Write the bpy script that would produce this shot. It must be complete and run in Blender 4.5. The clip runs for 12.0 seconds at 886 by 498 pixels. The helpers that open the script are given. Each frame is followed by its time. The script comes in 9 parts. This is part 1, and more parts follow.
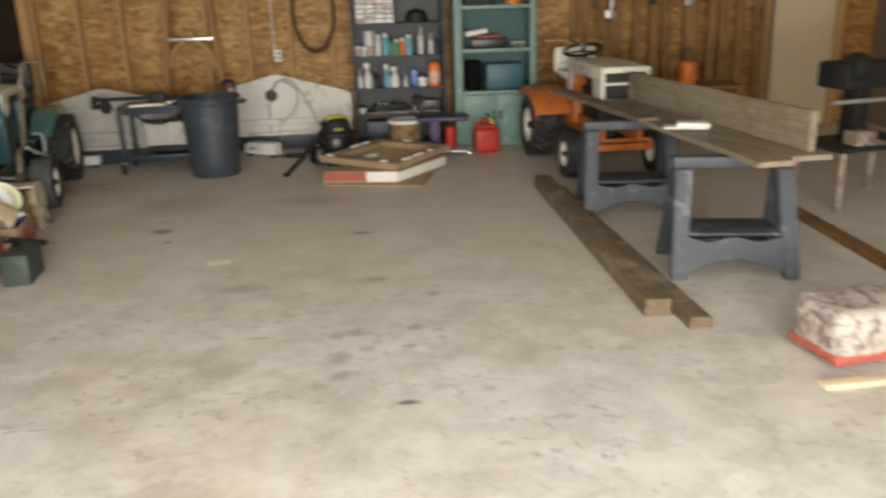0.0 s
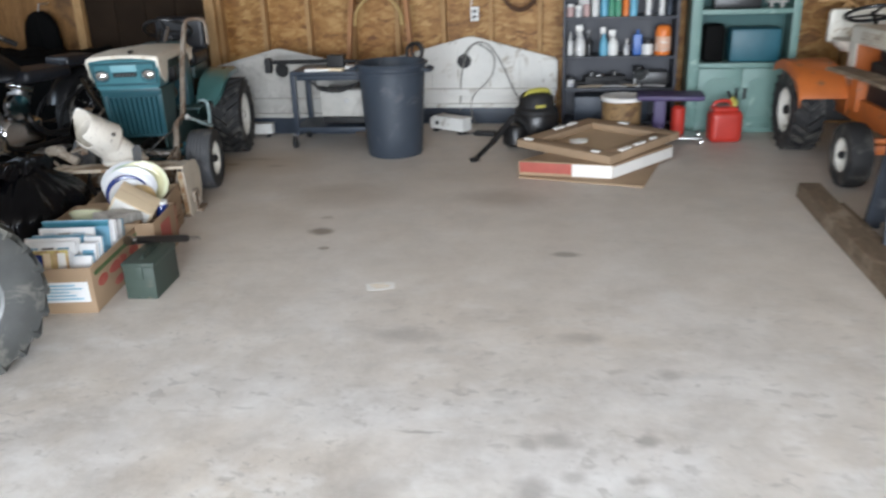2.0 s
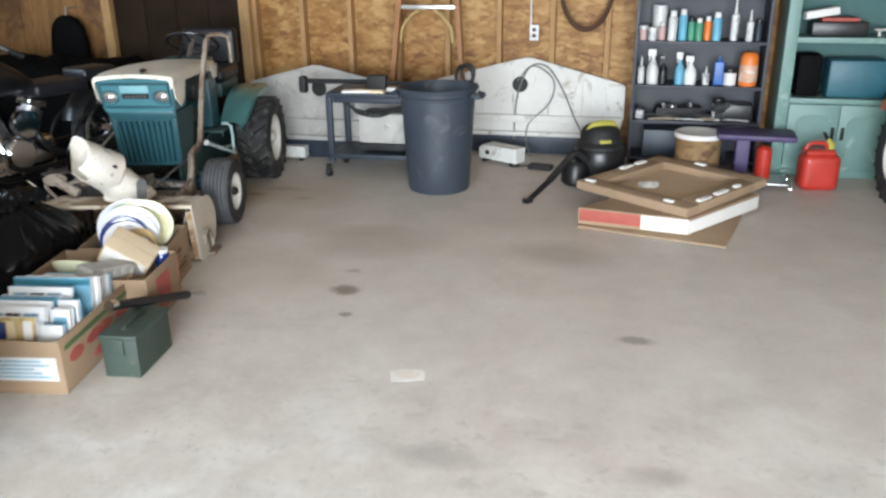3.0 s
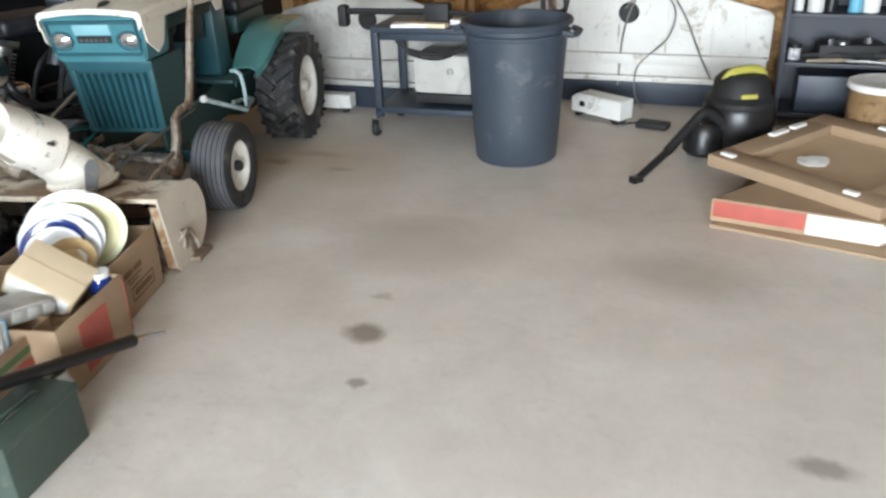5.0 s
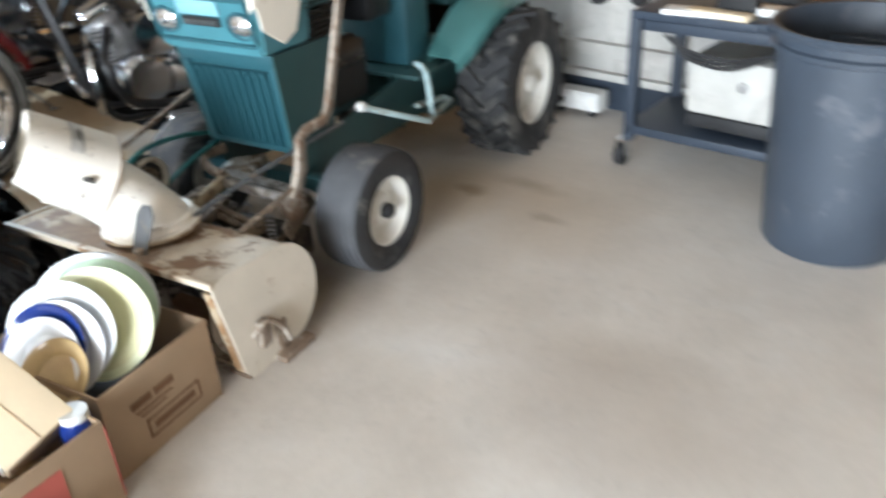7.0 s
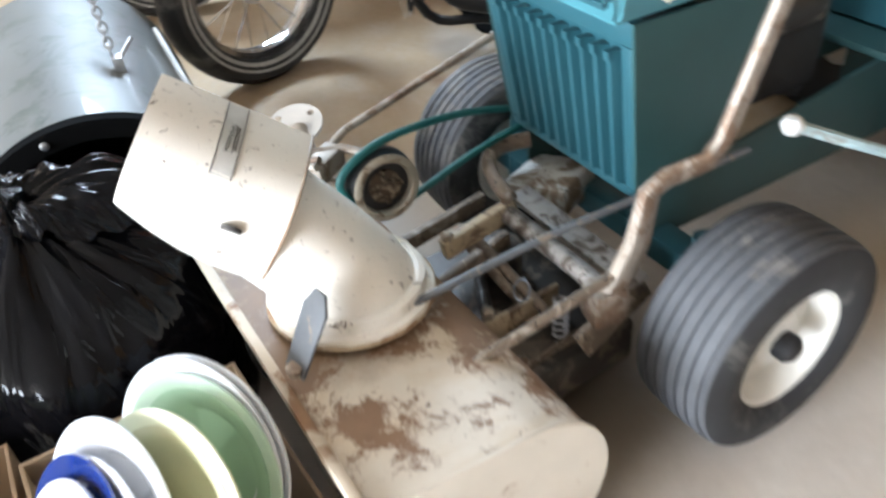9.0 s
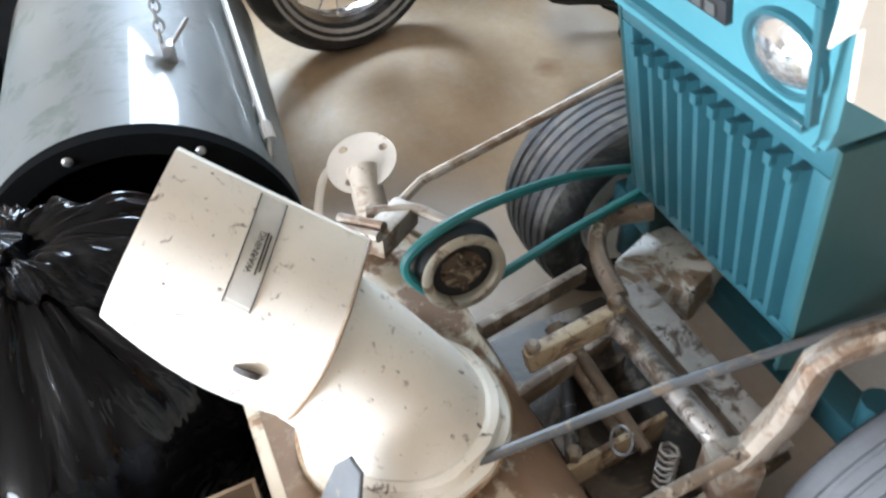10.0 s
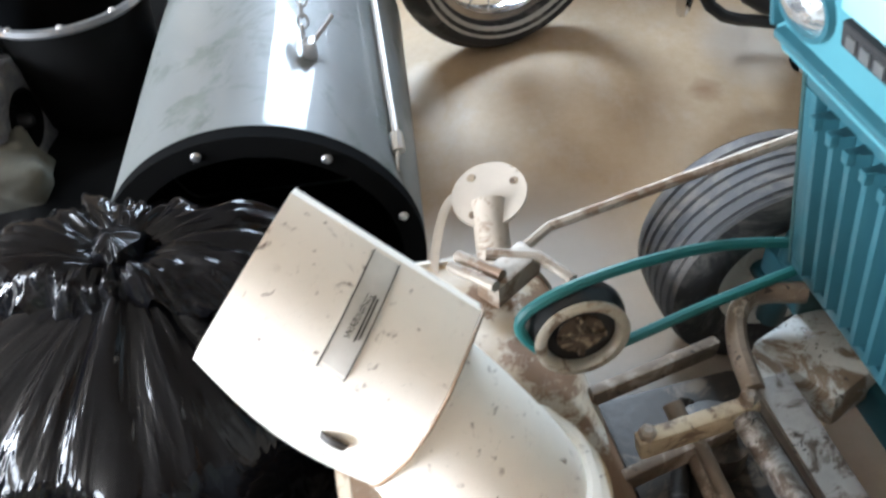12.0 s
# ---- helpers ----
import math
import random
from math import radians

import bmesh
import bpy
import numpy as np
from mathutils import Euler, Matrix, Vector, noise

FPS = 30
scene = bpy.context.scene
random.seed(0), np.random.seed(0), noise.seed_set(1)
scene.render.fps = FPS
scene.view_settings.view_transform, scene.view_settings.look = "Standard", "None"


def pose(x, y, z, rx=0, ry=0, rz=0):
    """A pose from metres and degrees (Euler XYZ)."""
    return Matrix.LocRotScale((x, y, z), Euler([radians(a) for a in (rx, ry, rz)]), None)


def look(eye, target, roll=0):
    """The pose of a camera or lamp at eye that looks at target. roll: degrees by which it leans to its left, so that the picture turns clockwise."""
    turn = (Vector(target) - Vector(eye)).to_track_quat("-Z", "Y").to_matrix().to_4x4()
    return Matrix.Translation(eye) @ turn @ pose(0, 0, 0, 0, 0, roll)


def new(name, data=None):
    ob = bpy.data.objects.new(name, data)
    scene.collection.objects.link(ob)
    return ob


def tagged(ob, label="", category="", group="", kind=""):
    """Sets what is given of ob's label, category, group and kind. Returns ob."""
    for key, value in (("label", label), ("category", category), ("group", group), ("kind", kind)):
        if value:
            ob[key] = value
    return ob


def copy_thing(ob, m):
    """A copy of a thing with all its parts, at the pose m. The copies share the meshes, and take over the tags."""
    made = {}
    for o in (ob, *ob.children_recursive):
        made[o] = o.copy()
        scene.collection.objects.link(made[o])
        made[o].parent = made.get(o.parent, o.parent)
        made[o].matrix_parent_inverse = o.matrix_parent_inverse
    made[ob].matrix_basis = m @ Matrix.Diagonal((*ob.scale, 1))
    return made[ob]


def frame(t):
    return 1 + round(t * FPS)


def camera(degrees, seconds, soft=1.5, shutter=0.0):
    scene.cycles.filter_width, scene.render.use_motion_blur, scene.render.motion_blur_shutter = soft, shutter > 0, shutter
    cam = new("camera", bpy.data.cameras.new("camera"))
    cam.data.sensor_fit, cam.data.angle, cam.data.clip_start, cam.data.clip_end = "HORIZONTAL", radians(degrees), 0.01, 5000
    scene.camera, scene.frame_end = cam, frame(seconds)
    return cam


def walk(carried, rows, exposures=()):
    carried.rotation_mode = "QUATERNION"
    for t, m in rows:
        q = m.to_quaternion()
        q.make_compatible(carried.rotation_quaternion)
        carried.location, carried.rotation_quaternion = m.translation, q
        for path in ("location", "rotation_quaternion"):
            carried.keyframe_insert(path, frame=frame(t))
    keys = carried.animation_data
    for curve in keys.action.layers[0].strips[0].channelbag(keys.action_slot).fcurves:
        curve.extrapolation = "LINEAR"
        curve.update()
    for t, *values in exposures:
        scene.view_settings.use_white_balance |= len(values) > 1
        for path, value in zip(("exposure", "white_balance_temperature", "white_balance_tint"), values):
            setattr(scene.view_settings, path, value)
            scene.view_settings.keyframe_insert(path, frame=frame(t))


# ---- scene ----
# ---- camera ----
cam = camera(58.0, 12.0, soft=2.5, shutter=0.5)
PATH = [
    (0, (0.722, -0.517, 1.515), (0.854, 1.382, 0.9), -1.8),
    (0.5, (0.745, -0.251, 1.498), (0.632, 1.658, 0.914), -0.0),
    (1, (0.654, 0.076, 1.502), (0.525, 1.964, 0.853), 1.7),
    (1.5, (0.636, 0.378, 1.491), (0.462, 2.26, 0.838), -0.3),
    (2, (0.576, 0.774, 1.47), (0.256, 2.62, 0.768), -2.0),
    (2.5, (0.565, 1.139, 1.495), (0.131, 2.94, 0.742), -1.5),
    (3, (0.458, 1.514, 1.524), (0.025, 3.338, 0.83), -0.7),
    (3.5, (0.392, 1.864, 1.479), (-0.045, 3.658, 0.709), 0.8),
    (3.7, (0.348, 2.009, 1.461), (-0.181, 3.791, 0.722), 0.6),
    (5.3, (0.171, 3.107, 1.381), (-0.499, 4.775, 0.504), -2.9),
    (5.5, (0.137, 3.299, 1.382), (-0.636, 4.948, 0.557), -1.0),
    (6, (0.125, 3.605, 1.349), (-0.683, 5.155, 0.378), -2.5),
    (6.5, (-0.023, 3.946, 1.373), (-0.98, 5.426, 0.426), -3.2),
    (7, (-0.165, 4.204, 1.306), (-1.361, 5.476, 0.33), -3.3),
    (7.2, (-0.249, 4.343, 1.346), (-1.579, 5.482, 0.38), -2.1),
    (8.8, (-1.036, 4.893, 1.192), (-2.482, 5.471, -0.063), -3.9),
    (9, (-1.132, 4.958, 1.145), (-2.644, 5.419, -0.079), -5.1),
    (9.5, (-1.352, 5.074, 1.146), (-2.822, 5.292, -0.193), -7.3),
    (10, (-1.512, 5.073, 1.162), (-2.954, 5.291, -0.206), -4.3),
    (10.5, (-1.574, 5.012, 1.166), (-2.949, 5.166, -0.278), 0.3),
    (11, (-1.598, 4.969, 1.168), (-2.989, 4.973, -0.269), 1.4),
    (11.5, (-1.611, 5.0, 1.172), (-3.0, 4.982, -0.268), -0.8),
    (12, (-1.638, 5.089, 1.18), (-3.065, 5.002, -0.218), -5.0),
]
EXPOSURES = [
    (0.0, -0.62, 7350, 10), (0.6, -0.40, 7250, 10), (1.1, -0.33, 6600, 10), (1.5, -0.06, 6100, 10), (2.0, -0.12, 5900, 10), (2.4, 0.05, 5950, 9), (3.0, 0.28, 5950, 8), (3.7, 0.32, 5900, 7), (5.3, 0.56, 5900, 7),
    (6.5, 0.85, 5800, 7), (8.8, 1.52, 5750, 9), (12.0, 1.65, 5750, 10),
]
walk(cam, [(t, look(eye, target, roll)) for t, eye, target, roll in PATH], exposures=EXPOSURES)

# ---- world and light ----
world = bpy.data.worlds.new("world")
scene.world = world
world.use_nodes = True
wn = world.node_tree.nodes
sky = wn.new("ShaderNodeTexSky")
sky.sky_type = "NISHITA"
sky.sun_disc = False
sky.sun_elevation, sky.sun_rotation = radians(48), radians(200)
world.node_tree.links.new(sky.outputs[0], wn["Background"].inputs[0])
wn["Background"].inputs[1].default_value = 0.08

sun_data = bpy.data.lights.new("sun", "SUN")
sun_data.energy, sun_data.angle, sun_data.color = 2.0, radians(1.0), (1.0, 0.95, 0.88)
sun = new("sun", sun_data)
sun.matrix_world = look((2.0, 14.0, 14.0), (0, 0, 0))

def area_lamp(name, power, w, h, m, color):
    d = bpy.data.lights.new(name, "AREA")
    d.shape, d.size, d.size_y, d.energy, d.color = "RECTANGLE", w, h, power, color
    ob = new(name, d)
    ob.matrix_world = m
    return ob

# daylight that enters by the open overhead door
area_lamp("door_daylight", 590, 5.0, 2.0, look((0.7, -1.95, 1.45), (0.5, 1.6, 0.0)), (0.96, 0.985, 1.0))
# fill lamp added at the door, aimed up so the ceiling brightens upward faces
area_lamp("ceiling_fill", 260, 5.0, 1.0, look((0.7, -1.96, 0.7), (0.5, 0.6, 2.7)), (1.0, 0.98, 0.94))
# daylight by the small west window
area_lamp("window_daylight", 46, 0.96, 0.68, look((-5.17, 5.05, 1.86), (-3.0, 4.95, 0.3)), (0.79, 0.91, 1.0))


# ---- materials ----
def rgb(c):
    return (c[0], c[1], c[2], 1.0)

def node_mat(name):
    m = bpy.data.materials.new(name)
    m.use_nodes = True
    return m, m.node_tree.nodes, m.node_tree.links, m.node_tree.nodes["Principled BSDF"]

def ramp_node(n, pts, interp="LINEAR"):
    r = n.new("ShaderNodeValToRGB")
    r.color_ramp.interpolation = interp
    while len(r.color_ramp.elements) < len(pts):
        r.color_ramp.elements.new(0.5)
    for e, (p, c) in zip(r.color_ramp.elements, pts):
        e.position, e.color = p, rgb(c) if len(c) == 3 else c
    return r

def tex_noise(n, l, vec, scale, detail=6, rough=0.6, distortion=0.0):
    t = n.new("ShaderNodeTexNoise")
    t.inputs["Scale"].default_value, t.inputs["Detail"].default_value = scale, detail
    t.inputs["Roughness"].default_value, t.inputs["Distortion"].default_value = rough, distortion
    l.new(vec, t.inputs["Vector"])
    return t

def mix_color(n, l, fac, a, b, blend="MIX"):
    x = n.new("ShaderNodeMix")
    x.data_type, x.blend_type = "RGBA", blend
    for sock, v in ((x.inputs[0], fac), (x.inputs[6], a), (x.inputs[7], b)):
        if isinstance(v, bpy.types.NodeSocket):
            l.new(v, sock)
        elif isinstance(v, tuple):
            sock.default_value = rgb(v)
        else:
            sock.default_value = v
    return x.outputs[2]

def coords(n, l, stretch=(1, 1, 1), shift=False):
    tc = n.new("ShaderNodeTexCoord")
    mp = n.new("ShaderNodeMapping")
    mp.inputs["Scale"].default_value = stretch
    l.new(tc.outputs["Object"], mp.inputs["Vector"])
    if shift:
        oi = n.new("ShaderNodeObjectInfo")
        mul = n.new("ShaderNodeVectorMath")
        mul.operation = "SCALE"
        mul.inputs[0].default_value = (17.0, 23.0, 31.0)
        l.new(oi.outputs["Random"], mul.inputs["Scale"])
        l.new(mul.outputs[0], mp.inputs["Location"])
    return mp.outputs[0]

def surface(name, col, rough=0.55, metal=0.0, var=0.18, scale=7.0, fine=70.0, bump=0.15, wear=None, coat=0.0, spots=None):
    """Paint, plastic or metal: colour with large and fine variation, optional worn patches (colour, amount, scale) and chips."""
    m, n, l, b = node_mat(name)
    v = coords(n, l, shift=True)
    big, small = tex_noise(n, l, v, scale, 5), tex_noise(n, l, v, fine, 4)
    dark = tuple(c * (1 - var) for c in col)
    light = tuple(min(1.0, c * (1 + var * 0.6)) for c in col)
    base = mix_color(n, l, ramp_node_out(n, l, big.outputs[0], 0.35, 0.65), dark, light)
    base = mix_color(n, l, 0.25, base, mix_color(n, l, small.outputs[0], dark, light))
    if wear:
        wc, amount, ws = wear
        w = tex_noise(n, l, v, ws, 9, 0.7, 0.6)
        f = ramp_node_out(n, l, w.outputs[0], 0.62 - amount * 0.3, 0.68 - amount * 0.25)
        wv = tex_noise(n, l, v, ws * 3.1, 5)
        wcol = mix_color(n, l, wv.outputs[0], tuple(c * 0.55 for c in wc), tuple(min(1, c * 1.35) for c in wc))
        base = mix_color(n, l, f, base, wcol)
    if spots:
        sc, ss, st = spots
        s = n.new("ShaderNodeTexVoronoi")
        s.inputs["Scale"].default_value = ss
        wob = tex_noise(n, l, v, ss * 2.5, 3)
        l.new(mix_color(n, l, 0.12, v, wob.outputs["Color"]), s.inputs["Vector"])
        f = ramp_node_out(n, l, s.outputs["Distance"], st, st * 0.6)
        base = mix_color(n, l, f, base, sc)
    l.new(base, b.inputs["Base Color"])
    rr = n.new("ShaderNodeMapRange")
    rr.inputs["To Min"].default_value, rr.inputs["To Max"].default_value = max(0.02, rough - 0.1), min(1, rough + 0.12)
    l.new(big.outputs[0], rr.inputs["Value"])
    l.new(rr.outputs[0], b.inputs["Roughness"])
    b.inputs["Metallic"].default_value = metal
    b.inputs["Coat Weight"].default_value = coat
    if bump:
        bp = n.new("ShaderNodeBump")
        bp.inputs["Strength"].default_value, bp.inputs["Distance"].default_value = bump, 0.003
        l.new(small.outputs[0], bp.inputs["Height"])
        l.new(bp.outputs[0], b.inputs["Normal"])
    return m

def ramp_node_out(n, l, fac, lo, hi):
    r = n.new("ShaderNodeMapRange")
    r.inputs["From Min"].default_value, r.inputs["From Max"].default_value = lo, hi
    l.new(fac, r.inputs["Value"])
    return r.outputs[0]

def wood(name, dark, light, along="y", rough=0.7, ring=9.0, stain=None, bump=0.35):
    m, n, l, b = node_mat(name)
    st = {"x": (0.09, 1, 1), "y": (1, 0.09, 1), "z": (1, 1, 0.09)}[along]
    v = coords(n, l, st, shift=True)
    g = tex_noise(n, l, v, ring * 3, 8, 0.65, 1.2)
    fibre = tex_noise(n, l, v, ring * 22, 4, 0.7)
    base = ramp_node(n, [(0.25, dark), (0.5, tuple((a + c) / 2 for a, c in zip(dark, light))), (0.75, light)])
    l.new(g.outputs[0], base.inputs[0])
    col = mix_color(n, l, ramp_node_out(n, l, fibre.outputs[0], 0.45, 0.75), base.outputs[0], tuple(c * 0.7 for c in dark))
    if stain:
        s = tex_noise(n, l, coords(n, l), 2.2, 6, 0.7, 0.5)
        col = mix_color(n, l, ramp_node_out(n, l, s.outputs[0], 0.5, 0.62), col, stain)
    l.new(col, b.inputs["Base Color"])
    b.inputs["Roughness"].default_value = rough
    bp = n.new("ShaderNodeBump")
    bp.inputs["Strength"].default_value, bp.inputs["Distance"].default_value = bump, 0.004
    l.new(fibre.outputs[0], bp.inputs["Height"])
    l.new(bp.outputs[0], b.inputs["Normal"])
    return m

def osb_material():
    """Strand board: flakes of ochre wood in several tones lying across one another, with darker gaps."""
    m, n, l, b = node_mat("strand_board")
    v = coords(n, l)
    layers = []
    for k, (rot, sc, st) in enumerate(((0.5, 26.0, 0.5), (1.35, 32.0, 0.45), (-0.65, 21.0, 0.55))):
        mp = n.new("ShaderNodeMapping")
        mp.inputs["Rotation"].default_value = (0, rot, 0)
        mp.inputs["Scale"].default_value = (st, 1, 1)
        mp.inputs["Location"].default_value = (k * 3.1, k * 1.7, k * 5.3)
        l.new(v, mp.inputs["Vector"])
        wob = tex_noise(n, l, mp.outputs[0], 7, 5, 0.7)
        vo = n.new("ShaderNodeTexVoronoi")
        vo.inputs["Scale"].default_value = sc
        l.new(mix_color(n, l, 0.16, mp.outputs[0], wob.outputs["Color"]), vo.inputs["Vector"])
        sp = n.new("ShaderNodeSeparateColor")
        l.new(vo.outputs["Color"], sp.inputs[0])
        layers.append(sp.outputs[k])
    mixed = n.new("ShaderNodeMath")
    mixed.operation = "MULTIPLY_ADD"
    mixed.inputs[1].default_value = 0.42
    l.new(layers[0], mixed.inputs[0])
    second = n.new("ShaderNodeMath")
    second.operation = "MULTIPLY"
    second.inputs[1].default_value = 0.33
    l.new(layers[1], second.inputs[0])
    l.new(second.outputs[0], mixed.inputs[2])
    grain = tex_noise(n, l, coords(n, l, (1, 1, 0.6)), 5.0, 9, 0.66, 0.6)
    total = n.new("ShaderNodeMath")
    total.operation = "MULTIPLY_ADD"
    total.inputs[1].default_value = 0.5
    l.new(grain.outputs[0], total.inputs[0])
    l.new(mixed.outputs[0], total.inputs[2])
    base = ramp_node(n, [(0.26, (0.16, 0.070, 0.015)), (0.48, (0.275, 0.135, 0.033)), (0.66, (0.365, 0.195, 0.055)), (0.88, (0.48, 0.30, 0.11))])
    l.new(total.outputs[0], base.inputs[0])
    big = tex_noise(n, l, v, 0.9, 5)
    col = mix_color(n, l, ramp_node_out(n, l, big.outputs[0], 0.4, 0.7), base.outputs[0], mix_color(n, l, 1.0, base.outputs[0], (0.88, 0.76, 0.60), "MULTIPLY"))
    l.new(col, b.inputs["Base Color"])
    b.inputs["Roughness"].default_value = 0.6
    bp = n.new("ShaderNodeBump")
    bp.inputs["Strength"].default_value, bp.inputs["Distance"].default_value = 0.35, 0.002
    l.new(layers[2], bp.inputs["Height"])
    l.new(bp.outputs[0], b.inputs["Normal"])
    return m

def concrete_material():
    """Old garage slab: trowel mottling, pale scuffs, brown dirt, oil spots, and shade painted under the hitch."""
    m, n, l, b = node_mat("concrete")
    v = coords(n, l)
    big = tex_noise(n, l, v, 0.75, 6, 0.62, 0.4)
    mid = tex_noise(n, l, v, 3.2, 8, 0.66, 0.25)
    fine = tex_noise(n, l, v, 38, 6, 0.75)
    base = ramp_node(n, [(0.3, (0.46, 0.443, 0.42)), (0.5, (0.625, 0.613, 0.595)), (0.7, (0.77, 0.768, 0.758))])
    l.new(mid.outputs[0], base.inputs[0])
    col = mix_color(n, l, ramp_node_out(n, l, big.outputs[0], 0.42, 0.62), base.outputs[0], mix_color(n, l, 1.0, base.outputs[0], (0.93, 0.87, 0.79), "MULTIPLY"))
    # dirt carried in, thicker deep in the garage and on its left side
    sep = n.new("ShaderNodeSeparateXYZ")
    l.new(v, sep.inputs[0])
    deep = ramp_node_out(n, l, sep.outputs["Y"], 3.2, 5.6)
    dirt = tex_noise(n, l, v, 1.7, 7, 0.7, 0.8)
    dm = n.new("ShaderNodeMath")
    dm.operation = "MULTIPLY"
    l.new(deep, dm.inputs[0])
    l.new(ramp_node_out(n, l, dirt.outputs[0], 0.22, 0.5), dm.inputs[1])
    col = mix_color(n, l, dm.outputs[0], col, mix_color(n, l, 1.0, col, (1.0, 0.915, 0.82), "MULTIPLY"))
    left = n.new("ShaderNodeMath")
    left.operation = "MULTIPLY"
    l.new(ramp_node_out(n, l, sep.outputs["X"], -2.35, -2.75), left.inputs[0])
    l.new(ramp_node_out(n, l, sep.outputs["Y"], 2.6, 4.4), left.inputs[1])
    side = left.outputs[0]
    col = mix_color(n, l, side, col, mix_color(n, l, mid.outputs[0], (0.34, 0.222, 0.10), (0.58, 0.42, 0.235)))
    # trodden smooth and even away from the door
    near = ramp_node_out(n, l, sep.outputs["Y"], 4.6, 2.8)
    even = n.new("ShaderNodeMath")
    even.operation = "MULTIPLY_ADD"
    even.inputs[1].default_value, even.inputs[2].default_value = -0.55, 0.55
    l.new(near, even.inputs[0])
    dusty = mix_color(n, l, ramp_node_out(n, l, big.outputs[0], 0.38, 0.66), (0.695, 0.645, 0.58), (0.66, 0.632, 0.59))
    inner = n.new("ShaderNodeMath")
    inner.operation = "SUBTRACT"
    l.new(even.outputs[0], inner.inputs[0])
    l.new(side, inner.inputs[1])
    inner.use_clamp = True
    col = mix_color(n, l, inner.outputs[0], col, dusty)
    # pale worn scuffs
    sc = tex_noise(n, l, coords(n, l, (1, 1.5, 1)), 3.4, 9, 0.70, 0.1)
    pale = n.new("ShaderNodeMath")
    pale.operation = "MULTIPLY"
    l.new(ramp_node_out(n, l, sc.outputs[0], 0.52, 0.74), pale.inputs[0])
    weight = n.new("ShaderNodeMath")
    weight.operation = "MULTIPLY_ADD"
    weight.inputs[1].default_value, weight.inputs[2].default_value = 0.75, 0.22
    l.new(near, weight.inputs[0])
    l.new(weight.outputs[0], pale.inputs[1])
    col = mix_color(n, l, pale.outputs[0], col, (0.79, 0.79, 0.78))
    # dark flecks in drifts: worn pits and dried drops, thickest towards the door
    def flecks(scale, lo, hi, drift_scale, d_lo, d_hi, colour, amount, seed):
        nonlocal col
        mp = n.new("ShaderNodeMapping")
        mp.inputs["Location"].default_value, mp.inputs["Scale"].default_value = (seed, seed * 0.7, 0), (1, 1.6, 1)
        l.new(v, mp.inputs["Vector"])
        fl = tex_noise(n, l, mp.outputs[0], scale, 5, 0.6, 0.5)
        dr = tex_noise(n, l, mp.outputs[0], drift_scale, 3, 0.5)
        f1, f2 = n.new("ShaderNodeMath"), n.new("ShaderNodeMath")
        f1.operation = f2.operation = "MULTIPLY"
        l.new(ramp_node_out(n, l, fl.outputs[0], lo, hi), f1.inputs[0])
        l.new(ramp_node_out(n, l, dr.outputs[0], d_lo, d_hi), f1.inputs[1])
        l.new(f1.outputs[0], f2.inputs[0])
        f3 = n.new("ShaderNodeMath")
        f3.operation = "MULTIPLY_ADD"
        f3.inputs[1].default_value, f3.inputs[2].default_value = amount * 0.8, amount * 0.2
        l.new(near, f3.inputs[0])
        l.new(f3.outputs[0], f2.inputs[1])
        col = mix_color(n, l, f2.outputs[0], col, colour)
    flecks(13.0, 0.57, 0.63, 1.3, 0.42, 0.58, (0.31, 0.295, 0.28), 0.62, 3.0)
    flecks(26.0, 0.60, 0.66, 2.1, 0.45, 0.60, (0.28, 0.265, 0.25), 0.45, 11.0)
    flecks(4.5, 0.54, 0.66, 0.9, 0.40, 0.60, (0.40, 0.39, 0.375), 0.42, 7.0)
    col = mix_color(n, l, 0.16, col, mix_color(n, l, fine.outputs[0], (0.12, 0.11, 0.10), (0.85, 0.83, 0.8)))

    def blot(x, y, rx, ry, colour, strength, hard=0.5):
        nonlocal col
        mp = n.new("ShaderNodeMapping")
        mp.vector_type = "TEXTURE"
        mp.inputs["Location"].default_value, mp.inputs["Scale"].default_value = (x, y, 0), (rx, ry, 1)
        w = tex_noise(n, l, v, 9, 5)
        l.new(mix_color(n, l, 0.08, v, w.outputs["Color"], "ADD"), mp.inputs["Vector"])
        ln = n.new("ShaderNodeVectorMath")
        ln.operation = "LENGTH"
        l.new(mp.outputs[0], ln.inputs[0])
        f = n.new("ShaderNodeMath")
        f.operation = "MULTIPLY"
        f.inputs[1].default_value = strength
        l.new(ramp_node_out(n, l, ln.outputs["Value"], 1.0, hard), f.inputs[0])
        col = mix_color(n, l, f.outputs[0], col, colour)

    blot(-0.79, 4.91, 0.09, 0.07, (0.17, 0.135, 0.10), 0.75)
    blot(-0.70, 4.645, 0.035, 0.025, (0.2, 0.16, 0.12), 0.7)
    blot(0.59, 4.64, 0.09, 0.045, (0.2, 0.17, 0.14), 0.65)
    blot(-0.88, 5.60, 0.46, 0.33, (0.30, 0.24, 0.18), 0.33, 0.45)
    blot(0.17, 5.60, 0.34, 0.24, (0.27, 0.22, 0.17), 0.42, 0.3)
    # shade beneath the hitch and tractor nose, painted as a near-black patch
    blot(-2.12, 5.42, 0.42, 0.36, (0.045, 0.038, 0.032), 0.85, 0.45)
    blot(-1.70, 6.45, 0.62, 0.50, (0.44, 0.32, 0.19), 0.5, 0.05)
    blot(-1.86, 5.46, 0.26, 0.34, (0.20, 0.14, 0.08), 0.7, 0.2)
    blot(-2.08, 6.30, 0.34, 0.42, (0.36, 0.24, 0.10), 0.6, 0.1)
    blot(-1.95, 6.36, 0.10, 0.05, (0.24, 0.16, 0.08), 0.6, 0.3)
